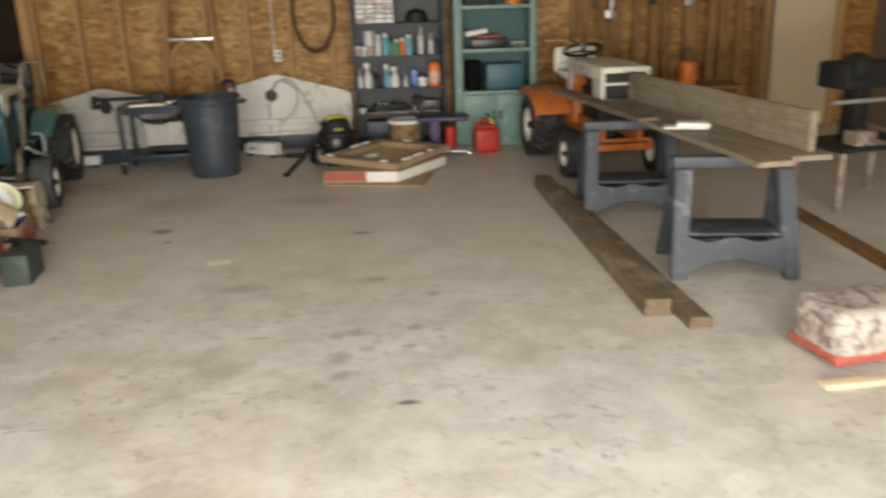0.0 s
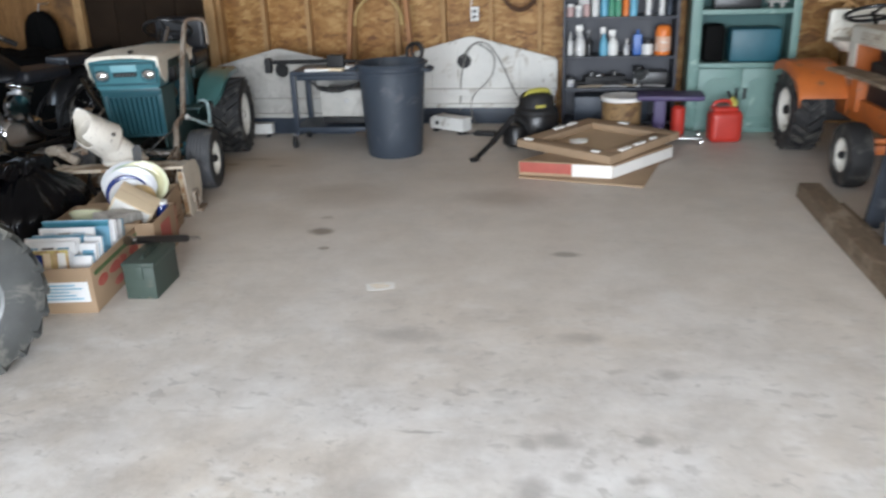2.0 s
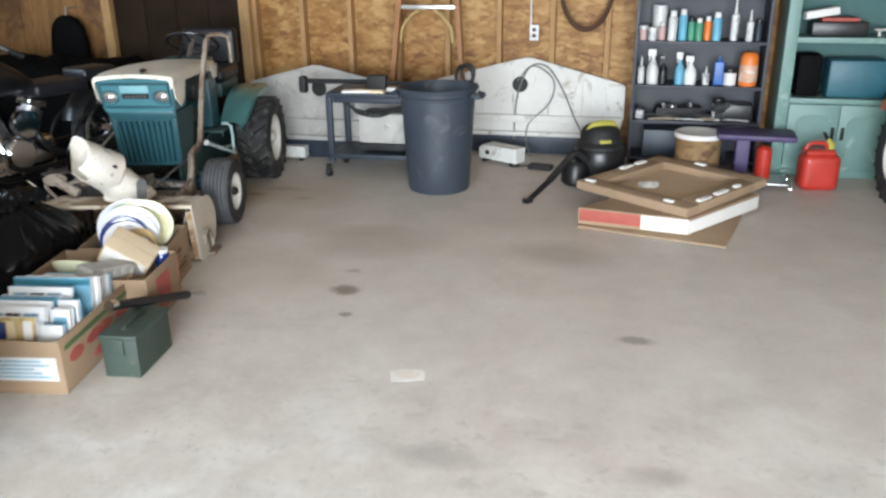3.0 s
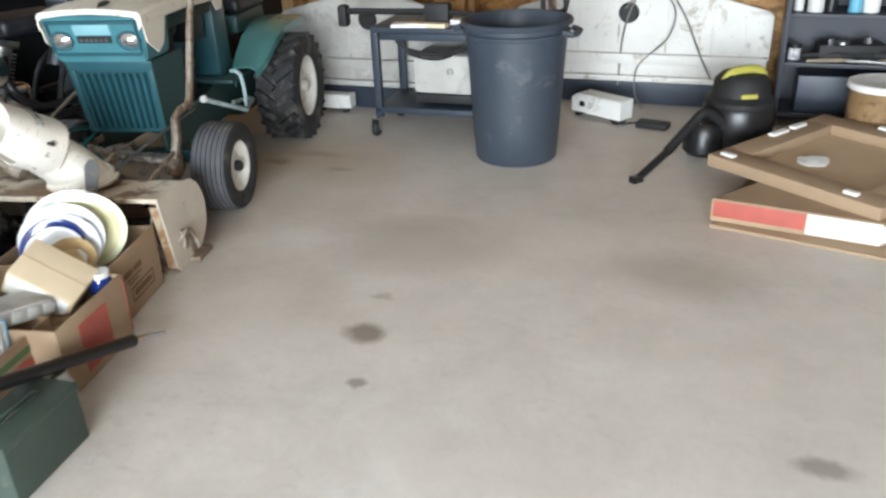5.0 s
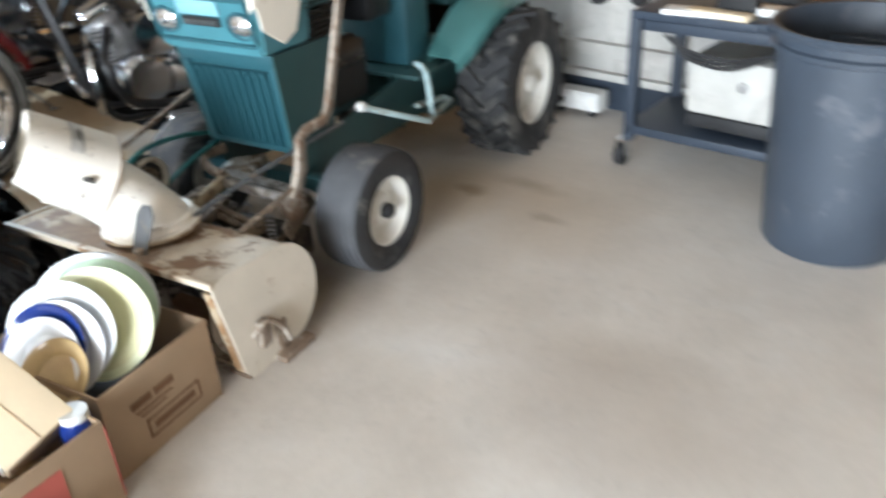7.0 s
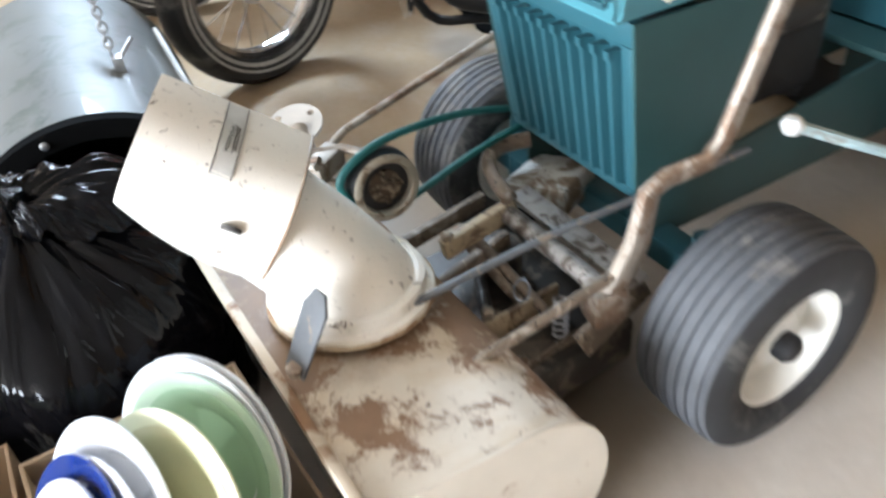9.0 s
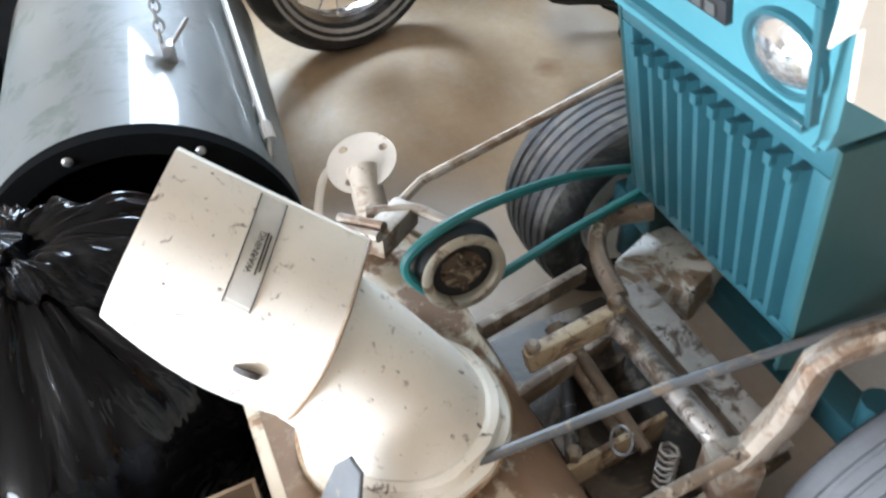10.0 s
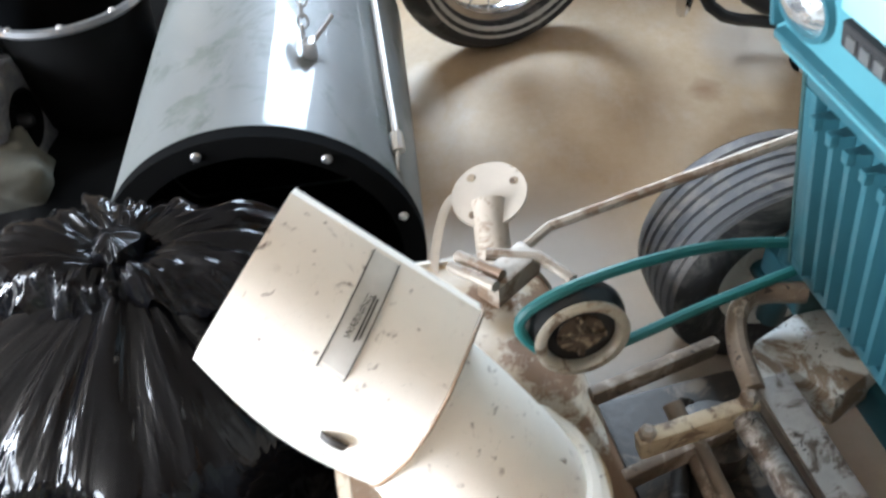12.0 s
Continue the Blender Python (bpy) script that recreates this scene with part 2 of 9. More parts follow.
    blot(-1.80, 6.52, 0.20, 0.06, (0.28, 0.21, 0.13), 0.5, 0.2)
    blot(-1.58, 6.33, 0.10, 0.05, (0.30, 0.24, 0.17), 0.5, 0.3)
    blot(-3.40, 5.0, 0.17, 0.07, (0.74, 0.68, 0.58), 0.7, 0.3)
    blot(-3.34, 5.73, 0.06, 0.05, (0.26, 0.14, 0.06), 0.8, 0.2)
    blot(-2.75, 5.25, 0.30, 0.30, (0.50, 0.50, 0.49), 0.6, 0.4)
    blot(-3.55, 5.88, 0.25, 0.14, (0.60, 0.57, 0.52), 0.55, 0.4)
    blot(-0.83, 5.15, 0.05, 0.03, (0.3, 0.25, 0.2), 0.5)
    blot(0.80, 2.287, 0.065, 0.022, (0.09, 0.08, 0.075), 0.85, 0.35)
    blot(0.88, 2.77, 0.05, 0.05, (0.75, 0.74, 0.73), 0.7, 0.3)
    for x, y, rx, ry, s in ((0.46, 2.92, 0.05, 0.05, 0.5), (0.55, 2.95, 0.075, 0.06, 0.5), (0.83, 2.97, 0.05, 0.05, 0.6), (0.48, 2.69, 0.07, 0.09, 0.55), (0.60, 2.76, 0.05, 0.035, 0.4), (0.78, 2.77, 0.05, 0.03, 0.5), (0.49, 2.51, 0.05, 0.05, 0.5), (0.0, 2.63, 0.12, 0.11, 0.35), (0.10, 2.95, 0.10, 0.012, 0.6), (-0.08, 3.63, 0.16, 0.09, 0.4), (0.62, 3.67, 0.12, 0.06, 0.4), (0.94, 3.40, 0.07, 0.05, 0.5), (0.40, 2.42, 0.05, 0.04, 0.4)):
        blot(x + 0.04, y + 0.05, rx, ry, (0.25, 0.235, 0.22), s, 0.35)
    l.new(col, b.inputs["Base Color"])
    rr = n.new("ShaderNodeMapRange")
    rr.inputs["To Min"].default_value, rr.inputs["To Max"].default_value = 0.42, 0.8
    l.new(mid.outputs[0], rr.inputs["Value"])
    l.new(rr.outputs[0], b.inputs["Roughness"])
    bp = n.new("ShaderNodeBump")
    bp.inputs["Strength"].default_value, bp.inputs["Distance"].default_value = 0.25, 0.004
    l.new(fine.outputs[0], bp.inputs["Height"])
    l.new(bp.outputs[0], b.inputs["Normal"])
    return m

def rusted_paint():
    """Cream paint on sheet steel: ragged flaking to brown rust, golden run-off stains and small pits."""
    m, n, l, b = node_mat("rusted_white_paint")
    v = coords(n, l)
    big = tex_noise(n, l, v, 3.4, 12, 0.78, 0.25)
    st = tex_noise(n, l, coords(n, l, (1, 0.5, 1)), 4.5, 6, 0.6, 0.4)
    pit = tex_noise(n, l, v, 34, 8, 0.75, 0.4)
    tone = tex_noise(n, l, v, 9, 6, 0.65)
    col = mix_color(n, l, tone.outputs[0], (0.60, 0.53, 0.43), (0.74, 0.69, 0.60))
    col = mix_color(n, l, ramp_node_out(n, l, st.outputs[0], 0.40, 0.60), col, (0.50, 0.36, 0.19))
    rust = mix_color(n, l, tone.outputs[0], (0.13, 0.075, 0.045), (0.36, 0.225, 0.135))
    col = mix_color(n, l, ramp_node_out(n, l, big.outputs[0], 0.462, 0.50), col, rust)
    col = mix_color(n, l, ramp_node_out(n, l, pit.outputs[0], 0.63, 0.68), col, (0.15, 0.09, 0.055))
    # brown grime gathered round the chute's neck
    mp = n.new("ShaderNodeMapping")
    mp.vector_type = "TEXTURE"
    mp.inputs["Location"].default_value, mp.inputs["Scale"].default_value = (0.004, 0.148, 0), (0.215, 0.20, 100)
    l.new(mix_color(n, l, 0.10, v, tone.outputs["Color"], "ADD"), mp.inputs["Vector"])
    ln = n.new("ShaderNodeVectorMath")
    ln.operation = "LENGTH"
    l.new(mp.outputs[0], ln.inputs[0])
    gf = n.new("ShaderNodeMath")
    gf.operation = "MULTIPLY"
    gf.inputs[1].default_value = 0.85
    l.new(ramp_node_out(n, l, ln.outputs["Value"], 1.05, 0.72), gf.inputs[0])
    col = mix_color(n, l, gf.outputs[0], col, mix_color(n, l, st.outputs[0], (0.12, 0.068, 0.035), (0.30, 0.19, 0.10)))
    l.new(col, b.inputs["Base Color"])
    b.inputs["Roughness"].default_value = 0.55
    bp = n.new("ShaderNodeBump")
    bp.inputs["Strength"].default_value, bp.inputs["Distance"].default_value = 0.4, 0.003
    l.new(big.outputs[0], bp.inputs["Height"])
    l.new(bp.outputs[0], b.inputs["Normal"])
    return m

CONCRETE, OSB = concrete_material(), osb_material()
STUD = wood("stud_pine", (0.36, 0.20, 0.072), (0.50, 0.32, 0.145), "z")
OLD_WOOD = wood("weathered_board", (0.19, 0.15, 0.105), (0.40, 0.34, 0.26), "y", stain=(0.20, 0.145, 0.09))
BARN = wood("brown_board", (0.16, 0.078, 0.024), (0.37, 0.195, 0.066), "z", stain=(0.11, 0.055, 0.02))
PLANK = wood("dirty_plank", (0.10, 0.07, 0.045), (0.27, 0.20, 0.13), "y", stain=(0.33, 0.27, 0.2))
YELLOW_WOOD = wood("pale_brace_wood", (0.62, 0.45, 0.17), (0.8, 0.62, 0.3), "z")
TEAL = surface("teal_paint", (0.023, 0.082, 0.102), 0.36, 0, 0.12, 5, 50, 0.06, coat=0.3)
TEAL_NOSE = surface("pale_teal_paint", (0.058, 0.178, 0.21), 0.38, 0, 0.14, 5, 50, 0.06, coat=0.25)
PALE_TEAL = surface("pale_blue_sheen", (0.22, 0.42, 0.47), 0.3, 0, 0.1, 8, 60, 0.03, coat=0.3)
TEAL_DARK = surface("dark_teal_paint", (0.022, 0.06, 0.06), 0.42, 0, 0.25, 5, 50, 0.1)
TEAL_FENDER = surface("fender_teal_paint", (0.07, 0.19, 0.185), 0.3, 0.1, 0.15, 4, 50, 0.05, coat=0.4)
CREAM = surface("cream_paint", (0.74, 0.695, 0.60), 0.42, 0, 0.08, 5, 60, 0.08, wear=((0.5, 0.42, 0.3), 0.12, 9))
WHITE_CHIP = surface("chipped_white_paint", (0.83, 0.785, 0.70), 0.42, 0, 0.08, 5, 60, 0.12, wear=((0.15, 0.10, 0.07), 0.05, 58), spots=((0.06, 0.042, 0.03), 40.0, 0.10))
RUST_WHITE = rusted_paint()
TAN_PAINT = surface("tan_paint", (0.55, 0.47, 0.36), 0.55, 0, 0.12, 6, 60, 0.2, wear=((0.24, 0.13, 0.06), 0.3, 9))
RUSTY = surface("rusty_steel", (0.27, 0.20, 0.145), 0.6, 0.25, 0.35, 12, 80, 0.4, wear=((0.5, 0.45, 0.38), 0.45, 14))
RUST_BAR = surface("worn_pale_steel", (0.30, 0.255, 0.205), 0.5, 0.35, 0.35, 10, 80, 0.3, wear=((0.17, 0.11, 0.07), 0.45, 18))
CHROME = surface("chrome", (0.75, 0.76, 0.78), 0.12, 1.0, 0.1, 5, 40, 0.0)
STEEL = surface("dull_steel", (0.5, 0.5, 0.5), 0.38, 0.9, 0.2, 8, 60, 0.1)
# near-black without gloss: the shade inside the drum, put into the colour
VOID = surface("unlit_black", (0.003, 0.003, 0.003), 0.9, 0, 0.2, 8, 60, 0.0)
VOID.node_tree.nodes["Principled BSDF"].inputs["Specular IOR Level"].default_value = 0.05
BLACK = surface("black_paint", (0.010, 0.010, 0.011), 0.35, 0, 0.3, 8, 60, 0.1)
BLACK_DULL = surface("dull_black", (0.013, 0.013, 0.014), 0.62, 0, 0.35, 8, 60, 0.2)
RUBBER = surface("tyre_rubber", (0.024, 0.024, 0.025), 0.72, 0, 0.3, 9, 70, 0.3, wear=((0.10, 0.095, 0.085), 0.3, 6))
RUBBER_GREY = surface("worn_tyre_tread", (0.085, 0.088, 0.095), 0.66, 0, 0.3, 9, 70, 0.3, wear=((0.16, 0.15, 0.14), 0.35, 5))
RIM_WHITE = surface("white_wheel_rim", (0.74, 0.72, 0.66), 0.4, 0, 0.08, 7, 60, 0.08, wear=((0.45, 0.4, 0.33), 0.15, 9))
TYRE_DARK = surface("dusty_black_tread", (0.042, 0.044, 0.042), 0.7, 0, 0.3, 9, 70, 0.3, wear=((0.10, 0.098, 0.085), 0.35, 5))
RIM_GREY = surface("grey_wheel_rim", (0.13, 0.135, 0.135), 0.4, 0.5, 0.2, 7, 60, 0.1)
CAN_PLASTIC = surface("grey_bin_plastic", (0.042, 0.054, 0.073), 0.5, 0, 0.12, 5, 40, 0.12, wear=((0.09, 0.10, 0.12), 0.12, 6))
NAVY_STEEL = surface("dark_blue_grey_steel", (0.032, 0.043, 0.062), 0.45, 0.1, 0.2, 6, 60, 0.12)
SHELF_STEEL = surface("slate_shelf_paint", (0.030, 0.033, 0.045), 0.5, 0, 0.15, 6, 60, 0.1)
HUTCH = surface("sage_teal_cabinet_paint", (0.155, 0.27, 0.24), 0.45, 0, 0.1, 6, 60, 0.1, wear=((0.3, 0.42, 0.38), 0.1, 8))
HUTCH_IN = surface("dark_cabinet_inside", (0.05, 0.13, 0.125), 0.6, 0, 0.15, 6, 60, 0.1)
ORANGE = surface("orange_paint", (0.52, 0.145, 0.03), 0.4, 0, 0.15, 6, 60, 0.1, wear=((0.25, 0.12, 0.06), 0.15, 9))
RED_PLASTIC = surface("red_plastic", (0.46, 0.035, 0.022), 0.38, 0, 0.12, 6, 60, 0.08)
RED_PRINT = surface("red_print", (0.42, 0.10, 0.075), 0.7, 0, 0.15, 9, 60, 0.05, wear=((0.5, 0.3, 0.2), 0.12, 9))
GREEN_PRINT = surface("green_print", (0.10, 0.16, 0.06), 0.75, 0, 0.15, 9, 60, 0.05)
WHITE_PLASTIC = surface("white_plastic", (0.76, 0.76, 0.73), 0.42, 0, 0.07, 6, 60, 0.06, wear=((0.5, 0.48, 0.43), 0.15, 8))
PANEL_WHITE = surface("old_white_sheet_metal", (0.66, 0.65, 0.61), 0.5, 0, 0.1, 4, 60, 0.1, wear=((0.42, 0.38, 0.32), 0.25, 6))
PANEL_DIRTY = surface("dirty_white_sheet_metal", (0.47, 0.46, 0.425), 0.55, 0, 0.2, 4, 60, 0.1, wear=((0.40, 0.38, 0.35), 0.35, 4))
BLUE_HORSE = surface("blue_grey_horse_plastic", (0.048, 0.057, 0.074), 0.55, 0, 0.15, 6, 60, 0.15, wear=((0.14, 0.15, 0.17), 0.2, 8))
CARD = surface("cardboard", (0.36, 0.255, 0.16), 0.85, 0, 0.12, 4, 80, 0.15)
CARD_PALE = surface("pale_cardboard", (0.56, 0.42, 0.27), 0.82, 0, 0.1, 4, 80, 0.12)
CREAM_CARD = surface("cream_card", (0.74, 0.61, 0.42), 0.8, 0, 0.06, 5, 80, 0.1)
PAPER = surface("white_paper", (0.80, 0.79, 0.76), 0.75, 0, 0.06, 9, 80, 0.05)
FOAM = surface("white_foam", (0.82, 0.82, 0.79), 0.8, 0, 0.05, 9, 80, 0.2)
AMMO = surface("olive_green_paint", (0.042, 0.062, 0.05), 0.5, 0, 0.15, 9, 60, 0.1, wear=((0.13, 0.12, 0.09), 0.15, 12))
YELLOW = surface("yellow_plastic", (0.42, 0.39, 0.07), 0.45, 0, 0.12, 9, 60, 0.1)
PURPLE = surface("purple_vinyl", (0.055, 0.036, 0.115), 0.5, 0, 0.15, 9, 60, 0.1)
BROWN_DRUM = surface("brown_fibre_drum", (0.30, 0.19, 0.085), 0.7, 0, 0.3, 9, 60, 0.15, wear=((0.14, 0.08, 0.04), 0.35, 9))
GREY_DRUM = surface("grey_drum_paint", (0.14, 0.15, 0.147), 0.5, 0.0, 0.12, 5, 60, 0.03, wear=((0.10, 0.115, 0.105), 0.3, 7), coat=0.18)
DARK_IRON = surface("dark_iron", (0.045, 0.04, 0.036), 0.55, 0.4, 0.3, 9, 60, 0.2, wear=((0.4, 0.38, 0.35), 0.25, 8))
BELT = surface("green_belt", (0.015, 0.13, 0.125), 0.5, 0, 0.1, 20, 90, 0.1)
DARK_SHEET = surface("dark_brown_door", (0.026, 0.017, 0.011), 0.85, 0, 0.3, 2, 30, 0.2)
DARK_SHEET.node_tree.nodes["Principled BSDF"].inputs["Specular IOR Level"].default_value = 0.1
BEIGE = surface("beige_door_paint", (0.56, 0.46, 0.31), 0.55, 0, 0.06, 3, 50, 0.06)
DRYWALL = surface("plain_wall_paint", (0.20, 0.15, 0.10), 0.8, 0, 0.1, 2, 40, 0.1)
CEIL = surface("ceiling_board", (0.36, 0.32, 0.27), 0.85, 0, 0.1, 2, 40, 0.1)
SEAT_VINYL = surface("black_seat_vinyl", (0.011, 0.012, 0.016), 0.4, 0, 0.2, 8, 70, 0.15)
MAROON = surface("maroon_gloss_paint", (0.16, 0.012, 0.012), 0.15, 0.1, 0.15, 5, 60, 0.0, coat=1.0)
LABEL_GREY = surface("aluminium_label", (0.56, 0.55, 0.51), 0.4, 0.15, 0.2, 16, 60, 0.05)
INK = surface("dark_ink", (0.05, 0.045, 0.04), 0.7, 0, 0.1, 9, 60, 0.0)
BROWN_INK = surface("brown_ink", (0.16, 0.085, 0.04), 0.8, 0, 0.1, 9, 60, 0.0)
WIRE = surface("grey_cable", (0.20, 0.19, 0.17), 0.6, 0, 0.15, 9, 60, 0.1)
BROWN_HOSE = surface("dark_brown_hose", (0.085, 0.04, 0.018), 0.5, 0, 0.15, 9, 60, 0.1)
LADDER_RAIL = surface("orange_fibreglass", (0.33, 0.15, 0.05), 0.55, 0, 0.15, 9, 60, 0.1)
ALU = surface("aluminium", (0.68, 0.68, 0.66), 0.35, 0.8, 0.1, 9, 60, 0.05)
BOOK_A = surface("blue_book_cover", (0.16, 0.36, 0.50), 0.5, 0, 0.1, 12, 60, 0.02)
BOOK_B = surface("white_book_cover", (0.76, 0.77, 0.78), 0.5, 0, 0.08, 12, 60, 0.02)
BOOK_C = surface("patterned_book_cover", (0.42, 0.28, 0.14), 0.5, 0, 0.4, 14, 60, 0.02, wear=((0.65, 0.55, 0.2), 0.4, 25))
DARK_RED = surface("dark_brown_red_print", (0.10, 0.04, 0.03), 0.5, 0, 0.3, 16, 60, 0.02)
TEAL_STRIP = surface("teal_cover_print", (0.03, 0.16, 0.22), 0.5, 0, 0.1, 12, 60, 0.02)
RAG = surface("grubby_cloth", (0.07, 0.068, 0.052), 0.9, 0, 0.35, 9, 120, 0.3, wear=((0.08, 0.07, 0.05), 0.35, 12))
GREEN_WELL = surface("green_glaze", (0.40, 0.58, 0.40), 0.2, 0, 0.1, 6, 60, 0.0, coat=0.5)
YELLOW_WELL = surface("ochre_yellow_glaze", (0.64, 0.62, 0.38), 0.2, 0, 0.15, 6, 60, 0.0, coat=0.5)
GREEN_DISH = surface("pale_green_glaze", (0.55, 0.70, 0.55), 0.18, 0, 0.08, 6, 60, 0.0, coat=0.5)
CREAM_DISH = surface("pale_yellow_glaze", (0.76, 0.78, 0.55), 0.2, 0, 0.06, 6, 60, 0.0, coat=0.5)
WHITE_DISH = surface("white_glaze", (0.78, 0.80, 0.83), 0.16, 0, 0.04, 6, 60, 0.0, coat=0.5)
BLUE_DISH = surface("cobalt_glaze", (0.015, 0.035, 0.19), 0.15, 0, 0.1, 6, 60, 0.0, coat=0.5)
TAN_DISH = surface("amber_glaze", (0.55, 0.40, 0.20), 0.2, 0, 0.2, 12, 60, 0.0, coat=0.5)
CONCRETE_BAG = surface("printed_paper_sack", (0.50, 0.46, 0.43), 0.7, 0, 0.15, 9, 60, 0.2, wear=((0.22, 0.15, 0.14), 0.45, 17))
BLACK_MATT = surface("matt_black_plastic", (0.004, 0.004, 0.004), 0.6, 0, 0.3, 8, 60, 0.1)
BLACK_MATT.node_tree.nodes["Principled BSDF"].inputs["Specular IOR Level"].default_value = 0.06
CARPET = surface("dark_tarp", (0.005, 0.005, 0.005), 0.8, 0, 0.4, 6, 40, 0.3)
CARPET.node_tree.nodes["Principled BSDF"].inputs["Specular IOR Level"].default_value = 0.06
GROUND = surface("gravel_drive", (0.22, 0.205, 0.185), 0.9, 0, 0.25, 2, 40, 0.5)

def bag_material():
    """Thin black film: long pleats that run out from the knot, with soft dents between them."""
    m, n, l, b = node_mat("black_bag_film")
    b.inputs["Base Color"].default_value = (0.004, 0.004, 0.005, 1)
    b.inputs["Roughness"].default_value = 0.09
    b.inputs["Specular IOR Level"].default_value = 0.17
    v = coords(n, l)
    sp = n.new("ShaderNodeSeparateXYZ")
    l.new(v, sp.inputs[0])
    dx, dy = n.new("ShaderNodeMath"), n.new("ShaderNodeMath")
    for d, sock, c in ((dx, "X", 0.03), (dy, "Y", -0.075)):
        d.operation = "ADD"
        d.inputs[1].default_value = c
        l.new(sp.outputs[sock], d.inputs[0])
    ang = n.new("ShaderNodeMath")
    ang.operation = "ARCTAN2"
    l.new(dy.outputs[0], ang.inputs[0])
    l.new(dx.outputs[0], ang.inputs[1])
    pol = n.new("ShaderNodeCombineXYZ")
    l.new(ang.outputs[0], pol.inputs[0])
    l.new(sp.outputs["Z"], pol.inputs[1])
    def pleat(sa, sz, strength, dist, scale, prev=None):
        mp = n.new("ShaderNodeMapping")
        mp.inputs["Scale"].default_value = (sa, sz, 1)
        l.new(pol.outputs[0], mp.inputs["Vector"])
        w = tex_noise(n, l, mp.outputs[0], scale, 3, 0.5, 0.9)
        bp = n.new("ShaderNodeBump")
        bp.inputs["Strength"].default_value, bp.inputs["Distance"].default_value = strength, dist
        l.new(w.outputs[0], bp.inputs["Height"])
        if prev:
            l.new(prev.outputs[0], bp.inputs["Normal"])
        return bp
    bp = pleat(1.5, 2.6, 0.42, 0.05, 2.2)
    bp = pleat(3.6, 3.4, 0.16, 0.02, 1.8, bp)
    l.new(bp.outputs[0], b.inputs["Normal"])
    return m

def glass_material():
    m, n, l, b = node_mat("lamp_glass")
    b.inputs["Base Color"].default_value = (0.85, 0.87, 0.88, 1)
    b.inputs["Roughness"].default_value = 0.1
    b.inputs["Metallic"].default_value = 0.9
    v = coords(n, l)
    w = tex_noise(n, l, v, 70, 2)
    bp = n.new("ShaderNodeBump")
    bp.inputs["Strength"].default_value, bp.inputs["Distance"].default_value = 0.25, 0.004
    l.new(w.outputs[0], bp.inputs["Height"])
    l.new(bp.outputs[0], b.inputs["Normal"])
    return m

BAG_FILM, LENS = bag_material(), glass_material()


# ---- mesh helpers ----
def thing(name, label, category, m=None, group="", kind=""):
    ob = new(name)
    ob.empty_display_size = 0.1
    ob.matrix_basis = m or Matrix.Identity(4)
    return tagged(ob, label, category, group, kind)

def mesh_of(name, bm, material, sharp=38):
    bmesh.ops.recalc_face_normals(bm, faces=bm.faces)
    me = bpy.data.meshes.new(name)
    bm.to_mesh(me)
    bm.free()
    me.materials.append(material)
    me.shade_smooth()
    me.set_sharp_from_angle(angle=radians(sharp))
    return me

def part(name, bm, material, parent, label="", sharp=38):
    ob = new(name, mesh_of(name, bm, material, sharp))
    ob.parent = parent
    if label:
        tagged(ob, label)
    return ob

def single(name, bm, material, label, category, m=None, group="", kind="", sharp=38):
    """A thing that is one mesh."""
    ob = new(name, mesh_of(name, bm, material, sharp))
    ob.matrix_basis = m or Matrix.Identity(4)
    return tagged(ob, label, category, group, kind)

def B():
    return bmesh.new()

def box(bm, x0, x1, y0, y1, z0, z1, bevel=0.0, m=None, seg=2):
    c = Matrix.Translation(((x0 + x1) / 2, (y0 + y1) / 2, (z0 + z1) / 2)) @ Matrix.Diagonal((abs(x1 - x0), abs(y1 - y0), abs(z1 - z0), 1))
    r = bmesh.ops.create_cube(bm, size=1, matrix=(m or Matrix.Identity(4)) @ c)
    if bevel:
        ed = list({e for v in r["verts"] for e in v.link_edges})
        bmesh.ops.bevel(bm, geom=ed, offset=bevel, segments=seg, affect="EDGES", profile=0.6)
    return bm

def bx(x0, x1, y0, y1, z0, z1, bevel=0.004, m=None):
    return box(B(), x0, x1, y0, y1, z0, z1, bevel, m)

def rings(bm, loops, close_loop=True, caps=(True, True)):
    """Skin over rings of points of equal count."""
    vs = [[bm.verts.new(p) for p in loop] for loop in loops]
    k = len(vs[0])
    for a, b in zip(vs, vs[1:]):
        for i in range(k if close_loop else k - 1):
            j = (i + 1) % k
            bm.faces.new((a[i], a[j], b[j], b[i]))
    if close_loop and caps[0]:
        bm.faces.new(vs[0][::-1])
    if close_loop and caps[1]:
        bm.faces.new(vs[-1])
    return bm

def tube(bm, pts, r, seg=10, closed=False, flat=1.0):
    """A round bar along points; r a number or one a point."""
    pts = [Vector(p) for p in pts]
    k = len(pts)
    rad = r if isinstance(r, (list, tuple)) else [r] * k
    loops, up = [], None
    for i, p in enumerate(pts):
        if closed:
            d = (pts[(i + 1) % k] - pts[i - 1]).normalized()
        else:
            d = (pts[min(i + 1, k - 1)] - pts[max(i - 1, 0)]).normalized()
        if up is None:
            up = Vector((0, 0, 1)) if abs(d.z) < 0.9 else Vector((1, 0, 0))
        side = d.cross(up).normalized()
        up = side.cross(d).normalized()
        loops.append([p + rad[i] * (math.cos(2 * math.pi * s / seg) * side + flat * math.sin(2 * math.pi * s / seg) * up) for s in range(seg)])
    if closed:
        loops.append(loops[0])
        rings(bm, loops, caps=(False, False))
        bmesh.ops.remove_doubles(bm, verts=bm.verts, dist=1e-5)
        return bm
    return rings(bm, loops)

